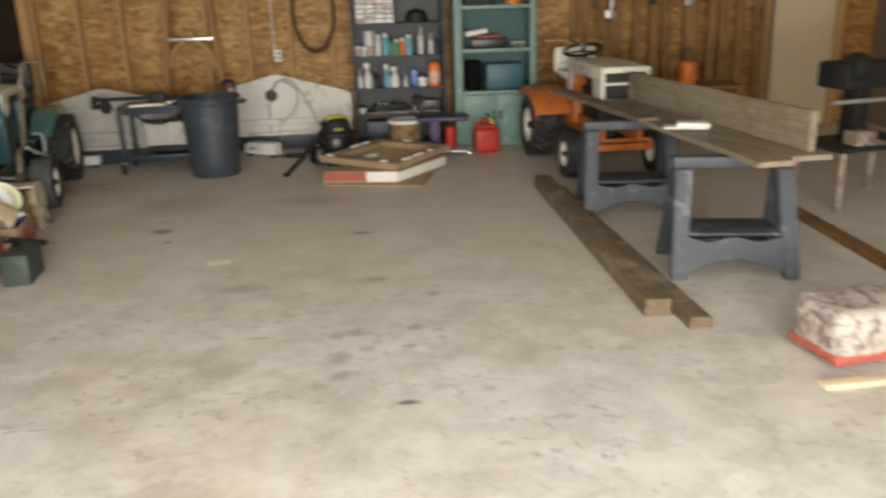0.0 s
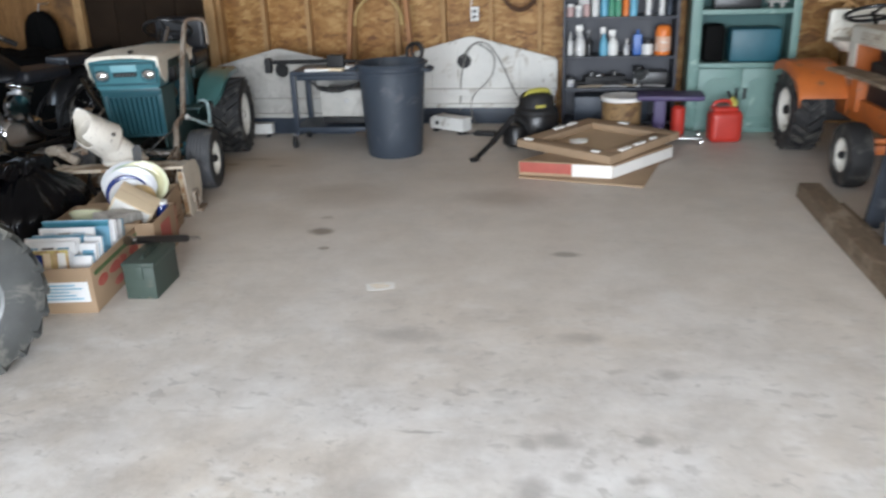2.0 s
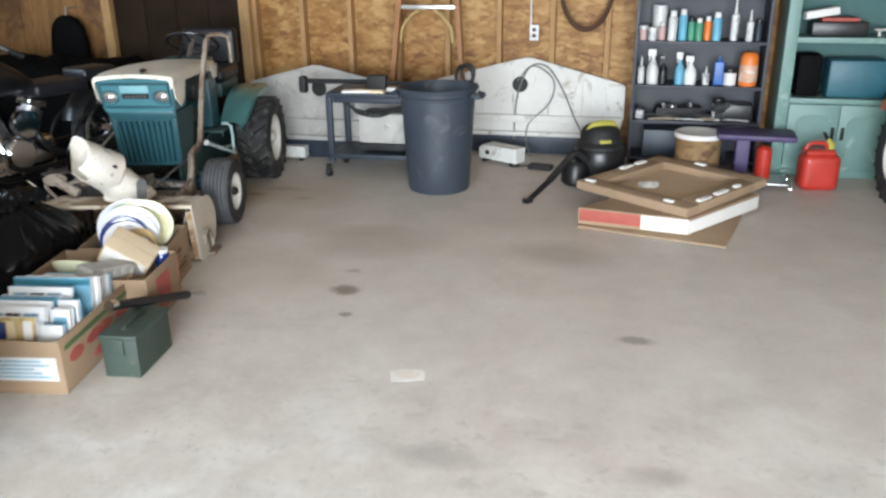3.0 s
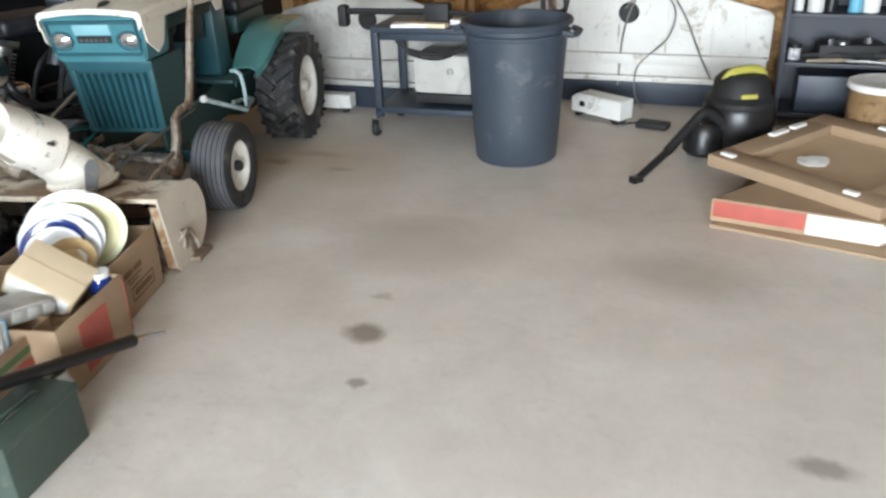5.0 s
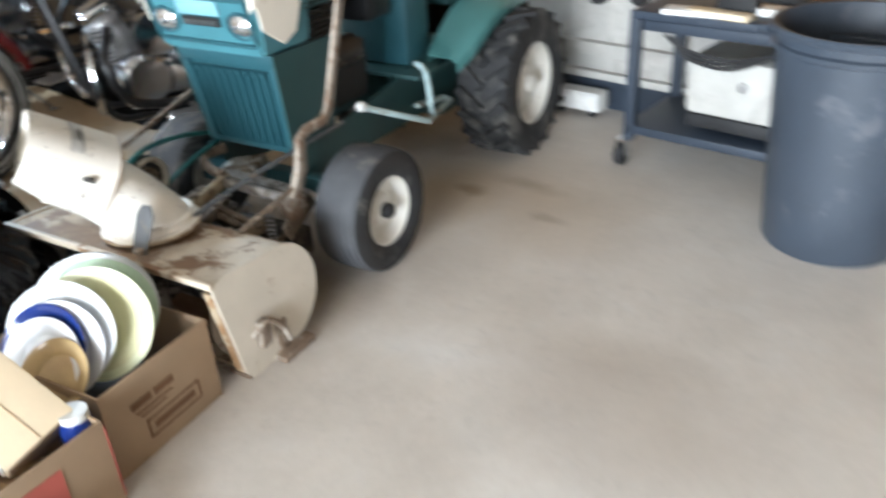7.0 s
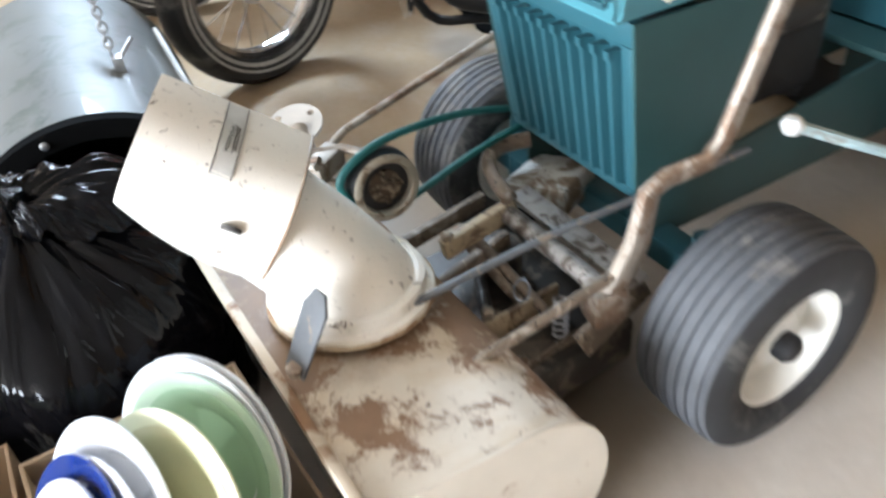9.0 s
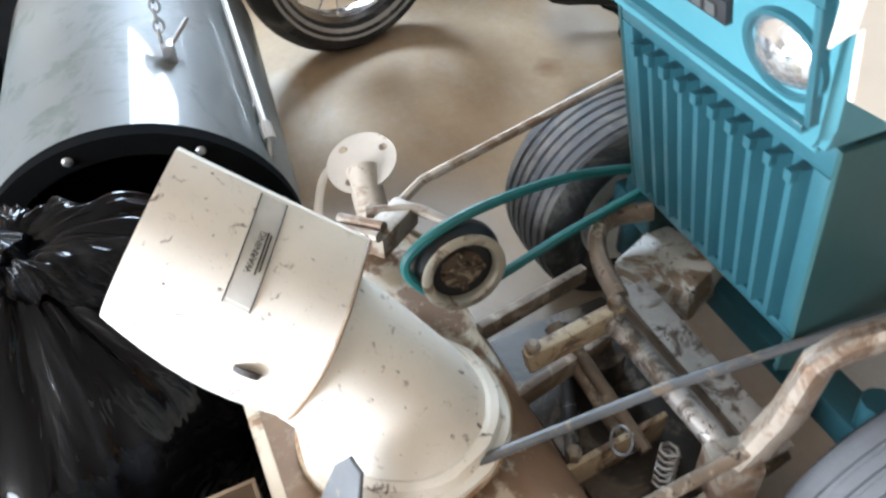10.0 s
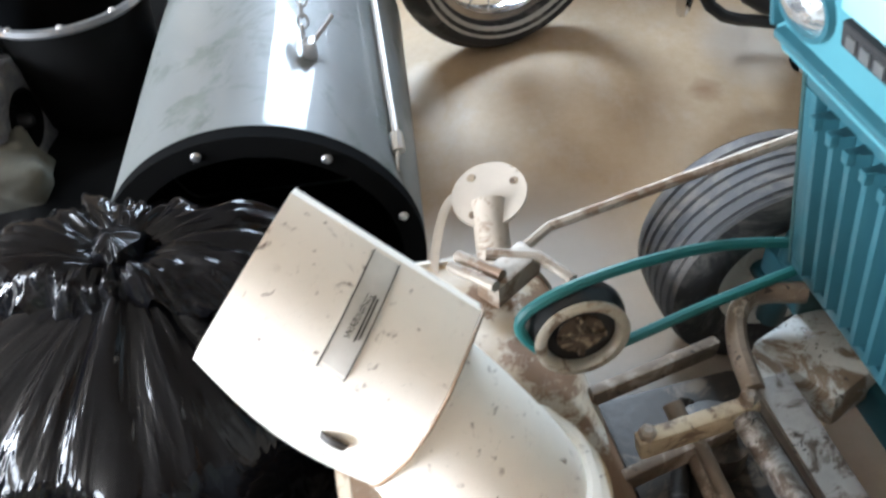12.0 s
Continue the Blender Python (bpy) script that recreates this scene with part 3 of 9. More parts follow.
def curve_pts(ctrl, n=8):
    """Points of a smooth line through the given ones."""
    c = [Vector(p) for p in ctrl]
    c = [c[0] * 2 - c[1]] + c + [c[-1] * 2 - c[-2]]
    out = []
    for i in range(1, len(c) - 2):
        p0, p1, p2, p3 = c[i - 1:i + 3]
        for s in range(n):
            t = s / n
            out.append(0.5 * (2 * p1 + (p2 - p0) * t + (2 * p0 - 5 * p1 + 4 * p2 - p3) * t * t + (3 * p1 - p0 - 3 * p2 + p3) * t ** 3))
    return out + [c[-2]]

def lathe(bm, prof, seg=36, m=None, closed=False):
    """Turn a profile of (radius, height) round the z axis of m."""
    m = m or Matrix.Identity(4)
    loops = [[m @ Vector((r * math.cos(2 * math.pi * s / seg), r * math.sin(2 * math.pi * s / seg), h)) for s in range(seg)] for r, h in prof]
    if closed:
        rings(bm, loops + [loops[0]], caps=(False, False))
        bmesh.ops.remove_doubles(bm, verts=bm.verts, dist=1e-6)
        return bm
    return rings(bm, loops, caps=(prof[0][0] > 1e-4, prof[-1][0] > 1e-4))

def prism(bm, poly, h, m=None, bevel=0.0):
    """A polygon in the xy plane of m, h thick along z."""
    m = m or Matrix.Identity(4)
    k = len(poly)
    lo = [bm.verts.new(m @ Vector((x, y, 0))) for x, y in poly]
    hi = [bm.verts.new(m @ Vector((x, y, h))) for x, y in poly]
    fs = [bm.faces.new(lo[::-1]), bm.faces.new(hi)] + [bm.faces.new((lo[i], lo[(i + 1) % k], hi[(i + 1) % k], hi[i])) for i in range(k)]
    if bevel:
        bmesh.ops.bevel(bm, geom=list({e for f in fs[:2] for e in f.edges}), offset=bevel, segments=2, affect="EDGES")
    return bm

AX_X = Matrix.Rotation(radians(90), 4, "Y")   # z axis turned on to x
AX_Y = Matrix.Rotation(radians(-90), 4, "X")  # z axis turned on to y

def at(x, y, z, m=None):
    return Matrix.Translation((x, y, z)) @ (m or Matrix.Identity(4))

def roughen(bm, amount, scale, seed=0.0):
    for v in bm.verts:
        v.co += amount * noise.noise_vector(v.co * scale + Vector((seed, seed * 1.7, 0)))
    return bm

lug_meshes = {}
def wheel(parent, x, y, z, radius, width, rim_r, out, tread, tyre_mat, rim_mat, lugs=0, hub_mat=None):
    """A wheel on an axle along x: rim with its hub and a tyre; out is the side of its dish."""
    m = at(x, y, z, AX_X)
    w = width / 2
    dish = [(0.001, -0.02), (rim_r * 0.35, -0.02), (rim_r * 0.42, -w * 0.35), (rim_r * 0.85, -w * 0.5), (rim_r * 0.93, -w * 0.82), (rim_r * 1.0, -w * 0.86),
            (rim_r, w * 0.86), (rim_r * 0.93, w * 0.82), (rim_r * 0.85, w * 0.30), (rim_r * 0.5, w * 0.30), (rim_r * 0.42, w * 0.55), (rim_r * 0.24, w * 0.62), (0.001, w * 0.62)]
    if out < 0:
        dish = [(r, -h) for r, h in dish[::-1]]
    rim = part("wheel", lathe(B(), dish, 40, m), rim_mat, parent, "painted steel wheel")
    hub = B()
    lathe(hub, [(0.001, 0), (rim_r * 0.22, 0), (rim_r * 0.22, 0.02), (rim_r * 0.14, 0.03), (0.001, 0.032)], 16, at(x + out * w * 0.62, y, z, AX_X if out > 0 else AX_X @ Matrix.Rotation(math.pi, 4, "X")))
    part("hub_cap", hub, hub_mat or BLACK_DULL, rim, "" if hub_mat else "dark hub")
    t = B()
    prof = [(rim_r * 0.96, -w * 0.8), (rim_r * 1.06, -w * 0.95), (rim_r + (radius - rim_r) * 0.55, -w * 1.06), (radius * 0.95, -w * 0.92)]
    base = radius - (0.012 if tread == "rib" else 0.022 if lugs else 0)
    prof += [(base * 0.985, -w * 0.75), (base, 0), (base * 0.985, w * 0.75)]
    prof += [(radius * 0.95, w * 0.92), (rim_r + (radius - rim_r) * 0.55, w * 1.06), (rim_r * 1.06, w * 0.95), (rim_r * 0.96, w * 0.8)]
    lathe(t, prof, 56, m, closed=True)
    if tread == "rib":
        band = [(radius * 0.935, -w * 0.93), (radius * 0.968, -w * 0.86)]
        k = 6
        cr = lambda h: radius - 0.03 * radius * (h / w) ** 2
        for i in range(k):
            a, b = -w * 0.8 + 1.6 * w * i / k, -w * 0.8 + 1.6 * w * (i + 1) / k
            band += [(cr(a), a + 0.003), (cr(b), b - 0.005), (cr(b) - 0.006, b - 0.004), (cr(b) - 0.006, b + 0.001)]
        band += [(radius * 0.968, w * 0.86), (radius * 0.935, w * 0.93), (radius * 0.92, 0.0)]
        part("tread", lathe(B(), band, 56, m, closed=True), tyre_mat, rim, "dusty grey ribbed tread")
        tyre_mat = RUBBER
    for i in range(lugs):
        for s in (-1, 1):
            a = 2 * math.pi * (i + (0.5 if s > 0 else 0)) / lugs
            lug = at(x, y, z) @ Matrix.Rotation(a, 4, "X") @ at(s * w * 0.47, 0, radius - 0.014) @ Matrix.Rotation(s * radians(38), 4, "Z")
            lug_mesh = lug_meshes.get((w, id(tyre_mat))) or lug_meshes.setdefault((w, id(tyre_mat)), mesh_of("tread_lug", box(B(), -w * 0.56, w * 0.56, -0.016, 0.016, -0.02, 0.014), tyre_mat))
            lo = new("tread_lug", lug_mesh)
            lo.parent, lo.matrix_basis = rim, lug
    part("tyre", t, tyre_mat, rim, "black rubber tyre")
    return rim


# ---- structure ----
XL, XR, YF, YB, ZC = -5.2, 6.0, -2.2, 7.95, 2.7
def structure(name, bm, material, label, category):
    return single(name, bm, material, label, category, kind="structure")

structure("ground", bx(-60, 60, -120, -2.3, -0.12, -0.02, 0), GROUND, "pale gravel drive outside the garage", "ground")
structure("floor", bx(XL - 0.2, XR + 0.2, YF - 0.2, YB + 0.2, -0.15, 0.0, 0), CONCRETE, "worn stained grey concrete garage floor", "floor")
wall_n = structure("wall_north", bx(XL, XR, YB, YB + 0.012, 0.0, ZC, 0), OSB, "strand board sheathing behind bare studs", "wall")
structure("wall_north_siding", bx(XL - 0.2, XR + 0.2, YB + 0.014, YB + 0.16, 0.0, ZC, 0), DRYWALL, "outer siding behind the strand board", "wall")
WY0, WY1, WZ0, WZ1 = 4.52, 5.58, 1.48, 2.24
west = B()
box(west, XL - 0.2, XL, YF - 0.2, WY0, 0, ZC)
box(west, XL - 0.2, XL, WY1, YB + 0.01, 0, ZC)
box(west, XL - 0.2, XL, WY0, WY1, 0, WZ0)
box(west, XL - 0.2, XL, WY0, WY1, WZ1, ZC)
structure("wall_west", west, DRYWALL, "plain boarded side wall with a small window", "wall")
def west_window():
    w = thing("window_1", "small two-light window high in the side wall", "window", kind="structure")
    for y0, y1, z0, z1 in ((WY0, WY0 + 0.045, WZ0, WZ1), (WY1 - 0.045, WY1, WZ0, WZ1), (WY0 + 0.046, WY1 - 0.046, WZ0, WZ0 + 0.045), (WY0 + 0.046, WY1 - 0.046, WZ1 - 0.045, WZ1), (5.03, 5.07, WZ0 + 0.046, WZ1 - 0.046)):
        part("window_frame", bx(XL - 0.02, XL + 0.045, y0, y1, z0, z1, 0.004), STUD, w)
west_window()
structure("wall_east", bx(XR, XR + 0.2, YF - 0.2, YB + 0.01, 0.0, ZC, 0), DRYWALL, "plain side wall", "wall")
front = B()
box(front, XL, -2.1, YF - 0.2, YF, 0, ZC)
box(front, 3.4, XR, YF - 0.2, YF, 0, ZC)
box(front, -2.1, 3.4, YF - 0.2, YF, 2.45, ZC)
structure("wall_south", front, DRYWALL, "front wall round the open overhead door", "wall")
structure("ceiling", bx(XL - 0.2, XR + 0.2, YF - 0.2, YB + 0.2, ZC, ZC + 0.12, 0), CEIL, "board ceiling", "ceiling")
plate = structure("baseboard", bx(-2.6, 4.8, 7.862, 7.948, 0.0, 0.04, 0.003), STUD, "bottom plate of the stud wall", "baseboard")
stud_mesh = mesh_of("stud", bx(-0.019, 0.019, 7.862, 7.947, 0.042, ZC - 0.01, 0.002), STUD)
k = 0
for x in [-2.63 + 0.411 * i for i in range(19)]:
    s = new("stud", stud_mesh)
    s.parent, s.location = wall_n, (x + 0.006 * math.sin(k * 7.3), 0, 0)
    k += 1
# sheet joints of the strand board run over the studs; a post beside the dark door
structure("door_post", bx(-2.74, -2.65, 7.80, 7.945, 0, ZC - 0.01, 0.004), STUD, "pine door post", "post")
structure("door_post", bx(-4.02, -3.94, 7.80, 7.945, 0, ZC - 0.01, 0.004), STUD, "pine door post", "post")

def dark_door():
    d = thing("door_1", "dark brown boarded door hung between pine posts", "door", kind="structure")
    for i in range(4):
        part("board", bx(-3.935 + i * 0.298, -3.935 + i * 0.298 + 0.292, 7.86, 7.90, 0.02, 2.2, 0.004), DARK_SHEET, d)
    part("rail", bx(-3.93, -2.75, 7.835, 7.858, 1.55, 1.68, 0.004), DARK_SHEET, d)
    part("rail", bx(-3.93, -2.75, 7.835, 7.858, 0.3, 0.43, 0.004), DARK_SHEET, d)
dark_door()
for i in range(4):
    structure("wall_board", bx(-5.19 + i * 0.29, -4.905 + i * 0.29, 7.88, 7.945, 0.0, ZC - 0.01, 0.003), BARN, "brown rough boards beside the dark door", "wall")

def beige_door():
    d = thing("door_2", "plain beige painted door with its trim", "door", kind="structure")
    part("leaf", bx(4.93, 5.50, 7.85, 7.89, 0.01, 2.05, 0.004), BEIGE, d)
    part("trim", bx(4.84, 4.926, 7.82, 7.94, 0.0, 2.12, 0.005), BEIGE, d)
    part("trim", bx(5.504, 5.59, 7.82, 7.94, 0.0, 2.12, 0.005), STUD, d)
beige_door()

# ---- blue garden tractor ----
TR = pose(-2.225, 5.54, 0, 0, 0, 11.2)
TRI = TR.inverted()
def tl(p):
    """From the world into the blue tractor's own space."""
    return TRI @ Vector(p)

def blue_tractor():
    t = thing("garden_tractor", "old teal garden tractor with a cream hood and white wheels", "tractor", TR)
    # radiator grille with upright slats; it leans forward and widens towards the nose
    def flare(bm):
        for v in bm.verts:
            f = max(0.0, (v.co.z - 0.385) / 0.32)
            k = max(0.0, 1 - max(0.0, v.co.y) / 0.2)
            v.co.x *= 1 + 0.105 * f
            v.co.y -= 0.052 * f * k
        return bm
    g = B()
    box(g, -0.170, 0.170, 0.0, 0.02, 0.665, 0.705, 0.004)
    box(g, -0.170, 0.170, 0.0, 0.02, 0.385, 0.405, 0.004)
    box(g, -0.170, -0.148, 0.0, 0.02, 0.405, 0.665, 0.003)
    box(g, 0.148, 0.170, 0.0, 0.02, 0.405, 0.665, 0.003)
    box(g, -0.149, 0.149, 0.012, 0.016, 0.404, 0.666)
    grille = part("grille", flare(g), TEAL, t, "teal pressed steel grille")
    for i in range(10):
        x = -0.132 + i * 0.0293
        s = B()
        prism(s, [(-0.0085, 0.011), (-0.004, -0.008), (0.004, -0.008), (0.0085, 0.011)], 0.245, at(x, 0, 0.405))
        box(s, x - 0.005, x + 0.005, -0.013, 0.002, 0.636, 0.652, 0.001)
        part("slat", flare(s), TEAL, grille)
    for sx in (-1, 1):
        s = B()
        prism(s, [(0.0, 0.385), (0.20, 0.375), (0.24, 0.70), (0.0, 0.705)], 0.006, at(sx * 0.173 - 0.003, 0, 0) @ Matrix(((0, 0, 1, 0), (1, 0, 0, 0), (0, 1, 0, 0), (0, 0, 0, 1))))
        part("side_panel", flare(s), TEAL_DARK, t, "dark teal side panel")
    # nose with the two headlamps
    n = B()
    rings(n, [[(-0.192, y, 0.708), (0.192, y, 0.708), (0.200, y, 0.735), (0.216, y - lean, 0.898), (-0.216, y - lean, 0.898), (-0.200, y, 0.735)]
              for y, lean in ((-0.085, 0.035), (0.12, 0.0))])
    bmesh.ops.bevel(n, geom=n.edges[:], offset=0.008, segments=2, affect="EDGES")
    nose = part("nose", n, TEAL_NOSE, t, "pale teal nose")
    tilt = at(0, -0.103, 0.802) @ Matrix.Rotation(radians(12), 4, "X")
    fr = B()
    for x0, x1, z0, z1 in ((-0.195, 0.195, 0.066, 0.078), (-0.184, 0.184, -0.066, -0.056), (-0.193, -0.185, -0.054, 0.066), (0.185, 0.193, -0.054, 0.066)):
        box(fr, x0, x1, -0.012, 0.01, z0, z1, 0.002, tilt)
    part("nose_rim", fr, TEAL, nose)
    part("name_plate", bx(-0.072, 0.072, -0.008, 0.008, -0.012, 0.014, 0.002, tilt), BLACK_DULL, nose, "dark plate with pale bars")
    for i in range(6):
        part("plate_bar", bx(-0.06 + i * 0.021, -0.06 + i * 0.021 + 0.014, -0.011, -0.0085, -0.006, 0.007, 0, tilt), RIM_GREY, nose)
    # decal above the name plate; its colour is paler to hold its shine
    part("badge_panel", bx(-0.080, 0.078, -0.006, 0.008, 0.020, 0.064, 0.003, tilt), PALE_TEAL, nose, "pale blue badge panel, its shine put into the colour")
    for sx in (-1, 1):
        hl = part("headlight", lathe(B(), [(0.001, 0.016), (0.016, 0.014), (0.030, 0.006), (0.037, -0.002), (0.042, -0.004), (0.042, -0.014), (0.001, -0.014)], 28,
                  tilt @ at(sx * 0.146, -0.003, -0.005) @ Matrix.Rotation(radians(90), 4, "X") @ Matrix.Diagonal((1.1, 0.86, 1, 1))), LENS, nose, "round glass headlamp")
        part("bezel", lathe(B(), [(0.041, -0.010), (0.047, -0.010), (0.047, 0.004), (0.041, 0.004)], 28,
             tilt @ at(sx * 0.146, -0.003, -0.005) @ Matrix.Rotation(radians(90), 4, "X") @ Matrix.Diagonal((1.1, 0.86, 1, 1)), closed=True), TEAL, hl)
    # cream hood
    h = B()
    loops = []
    for y, hw, z in ((-0.130, 0.216, 0.902), (-0.122, 0.223, 0.914), (0.0, 0.224, 0.925), (0.3, 0.220, 0.923), (0.62, 0.210, 0.906), (0.70, 0.205, 0.898)):
        sec = [(-hw, z - 0.055), (-hw, z - 0.018), (-hw + 0.012, z - 0.004), (-hw * 0.5, z + 0.007), (0, z + 0.011), (hw * 0.5, z + 0.007), (hw - 0.012, z - 0.004), (hw, z - 0.018), (hw, z - 0.055)]
        ins = [(x * 0.97, zz - 0.008) for x, zz in sec[::-1]]
        loops.append([(x, y, zz) for x, zz in sec + ins])
    rings(h, loops)
    hood = part("hood", h, CREAM, t, "cream painted hood")
    for sx in (-1, 1):
        m = at(sx * 0.219 - 0.003, 0, 0) @ Matrix(((0, 0, 1, 0), (1, 0, 0, 0), (0, 1, 0, 0), (0, 0, 0, 1)))
        f = B()
        prism(f, [(-0.122, 0.895), (-0.100, 0.79), (-0.02, 0.735), (0.035, 0.76), (0.075, 0.85), (0.075, 0.89)], 0.006, m, 0.0015)
        part("front_flap", f, CREAM, hood)
        f = B()
        prism(f, [(0.56, 0.88), (0.57, 0.84), (0.60, 0.80), (0.66, 0.80), (0.69, 0.88)], 0.006, m, 0.0015)
        part("rear_flap", f, CREAM, hood)
        part("vent_back", bx(sx * 0.196 - 0.003, sx * 0.196 + 0.003, 0.07, 0.57, 0.80, 0.885, 0), BLACK_DULL, hood)
        for i in range(6):
            lv = B()
            box(lv, sx * 0.203 - 0.006, sx * 0.203 + 0.006, 0.075, 0.565, 0.806 + i * 0.0125, 0.811 + i * 0.0125, 0.001)
            part("louvre", lv, TEAL_DARK, hood)
    lt = B()
    prism(lt, [tuple(tl((px, py, 0))[:2]) for px, py in ((-2.123, 5.398), (-2.176, 5.530), (-2.222, 5.560), (-2.196, 5.490))], 0.006, at(0, 0, 0.932))
    part("latch", lt, BLACK_DULL, hood, "dark wedge-shaped latch")
    # engine below the hood
    e = B()
    box(e, -0.12, 0.11, 0.10, 0.50, 0.42, 0.62, 0.012)
    lathe(e, [(0.001, 0), (0.10, 0), (0.11, 0.02), (0.11, 0.09), (0.08, 0.10), (0.001, 0.10)], 28, at(0, 0.36, 0.73))
    en = part("engine", e, BLACK_DULL, t, "black air-cooled engine")
    for i in range(9):
        part("cooling_fin", bx(-0.09, 0.10, 0.16, 0.36, 0.6205 + i * 0.016, 0.633 + i * 0.016, 0.002), BLACK_DULL, en)
    mu = B()
    lathe(mu, [(0.001, 0), (0.045, 0), (0.05, 0.01), (0.05, 0.19), (0.045, 0.2), (0.001, 0.2)], 20, at(0.10, 0.24, 0.60, AX_Y))
    tube(mu, [(0.10, 0.25, 0.60), (0.10, 0.2, 0.54), (0.06, 0.2, 0.52)], 0.016)
    part("muffler", mu, DARK_IRON, t, "dark iron muffler")
    part("fuel_tank", bx(-0.12, 0.12, 0.52, 0.66, 0.66, 0.82, 0.02), BLACK, t)
    # chassis
    for sx in (-1, 1):
        c = B()
        prism(c, [(0.02, 0.30), (0.10, 0.26), (1.27, 0.26), (1.27, 0.46), (0.86, 0.50), (0.62, 0.44), (0.18, 0.385), (0.02, 0.385)], 0.008,
              at(sx * 0.150 - 0.004, 0, 0) @ Matrix(((0, 0, 1, 0), (1, 0, 0, 0), (0, 1, 0, 0), (0, 0, 0, 1))), 0.001)
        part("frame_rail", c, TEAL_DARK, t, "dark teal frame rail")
    ax = B()
    box(ax, -0.30, 0.30, 0.055, 0.11, 0.235, 0.285, 0.006)
    for sx in (-1, 1):
        tube(ax, [(sx * 0.26, 0.08, 0.33), (sx * 0.27, 0.08, 0.14)], 0.022)
        tube(ax, [(sx * 0.27, 0.08, 0.2), (sx * 0.33, 0.08, 0.2)], 0.018)
    tube(ax, [(-0.26, 0.15, 0.2), (0.26, 0.15, 0.2)], 0.009)
    part("front_axle", ax, TEAL, t, "teal front axle")
    part("gearbox", bx(-0.13, 0.13, 0.95, 1.32, 0.18, 0.42, 0.02), TEAL_DARK, t)
    for sx in (-1, 1):
        wheel(t, sx * 0.368, 0.105, 0.2, 0.2, 0.165, 0.112, sx, "rib", RUBBER_GREY, RIM_WHITE)
        wheel(t, sx * 0.342, 1.175, 0.292, 0.292, 0.225, 0.165, sx, "lug", RUBBER, RIM_WHITE, lugs=20, hub_mat=RIM_WHITE)
    part("dash_tower", bx(-0.15, 0.15, 0.70, 0.86, 0.46, 0.91, 0.02), TEAL, t, "teal dash tower")
    st = B()
    tube(st, [(0, 0.80, 0.90), (0, 0.92, 1.0)], 0.013)
    part("steering_column", st, STEEL, t)
    sw = B()
    cm = at(0, 0.925, 0.985) @ Matrix.Rotation(radians(-28), 4, "X")
    tube(sw, [cm @ Vector((0.165 * math.cos(a * math.pi / 16), 0.165 * math.sin(a * math.pi / 16), 0)) for a in range(32)], 0.012, 8, closed=True)
    for a in (0.5, 2.6, 4.7):
        tube(sw, [cm @ Vector((0, 0, -0.01)), cm @ Vector((0.16 * math.cos(a), 0.16 * math.sin(a), 0))], 0.008, 6)
    part("steering_wheel", sw, BLACK, t, "black steering wheel")
    # deck, fenders and seat
    part("foot_deck", bx(-0.24, 0.24, 0.62, 1.05, 0.44, 0.456, 0.004), TEAL_DARK, t)
    for sx in (-1, 1):
        f = B()
        loops = []
        for y, z, w0, w1 in ((0.80, 0.48, 0.17, 0.30), (0.86, 0.53, 0.17, 0.335), (0.98, 0.605, 0.17, 0.355), (1.12, 0.645, 0.17, 0.36), (1.32, 0.652, 0.17, 0.36), (1.48, 0.63, 0.17, 0.35)):
            sec = [(w0, z - 0.10), (w0, z + 0.004), (w1 - 0.03, z + 0.002), (w1, z - 0.018), (w1, z - 0.055)]
            ins = [(w1 - 0.006, z - 0.055), (w1 - 0.006, z - 0.022), (w1 - 0.035, z - 0.006), (w0 + 0.006, z - 0.004), (w0 + 0.006, z - 0.10)]
            loops.append([(sx * a, y, b) for a, b in sec + ins])
        rings(f, loops)
        part("fender", f, TEAL_FENDER, t, "pale teal fender, scuffed")
    part("seat_pan", bx(-0.22, 0.12, 1.06, 1.48, 0.60, 0.70, 0.02), TEAL_DARK, t)
    se = B()
    box(se, -0.26, 0.14, 1.06, 1.46, 0.70, 0.79, 0.035, None, 3)
    box(se, -0.255, 0.135, 1.42, 1.51, 0.77, 1.04, 0.045, Matrix.Translation((0, 0.02, 0)), 4)
    part("seat", se, SEAT_VINYL, t, "dark padded vinyl seat")
    sb = B()
    for x in (-0.16, 0.04):
        tube(sb, curve_pts([(x, 1.44, 0.62), (x, 1.555, 0.85), (x, 1.555, 1.0)], 5), 0.011, 8)
    part("seat_bracket", sb, STEEL, t)
    # foot peg, pedal and control knob on the camera's side
    pg = B()
    tube(pg, [tl(p) for p in ((-2.049, 5.859, 0.456), (-2.03, 5.99, 0.395), (-2.005, 6.125, 0.335), (-2.03, 6.16, 0.325), (-2.145, 6.395, 0.308), (-2.17, 6.39, 0.315), (-2.13, 6.20, 0.345))], 0.011, 8)
    tube(pg, [tl(p) for p in ((-2.05, 6.19, 0.33), (-2.035, 6.17, 0.43), (-2.03, 6.15, 0.50), (-2.06, 6.16, 0.515), (-2.11, 6.19, 0.505))], 0.010, 8)
    pdl = part("pedal", pg, FENDER_PALE, t, "pale blue bent-rod pedal")
    kn = B()
    lathe(kn, [(0.001, -0.018), (0.014, -0.014), (0.02, 0), (0.014, 0.014), (0.001, 0.018)], 14, at(*tl((-2.049, 5.859, 0.456))))
    part("knob", kn, WHITE_PLASTIC, pdl)
    lift = B()
    tube(lift, [tl((-2.33, 5.9, 0.62)), tl((-2.36, 6.25, 1.0))], 0.012, 8)
    part("gear_lever", lift, BLACK, t)
    return t

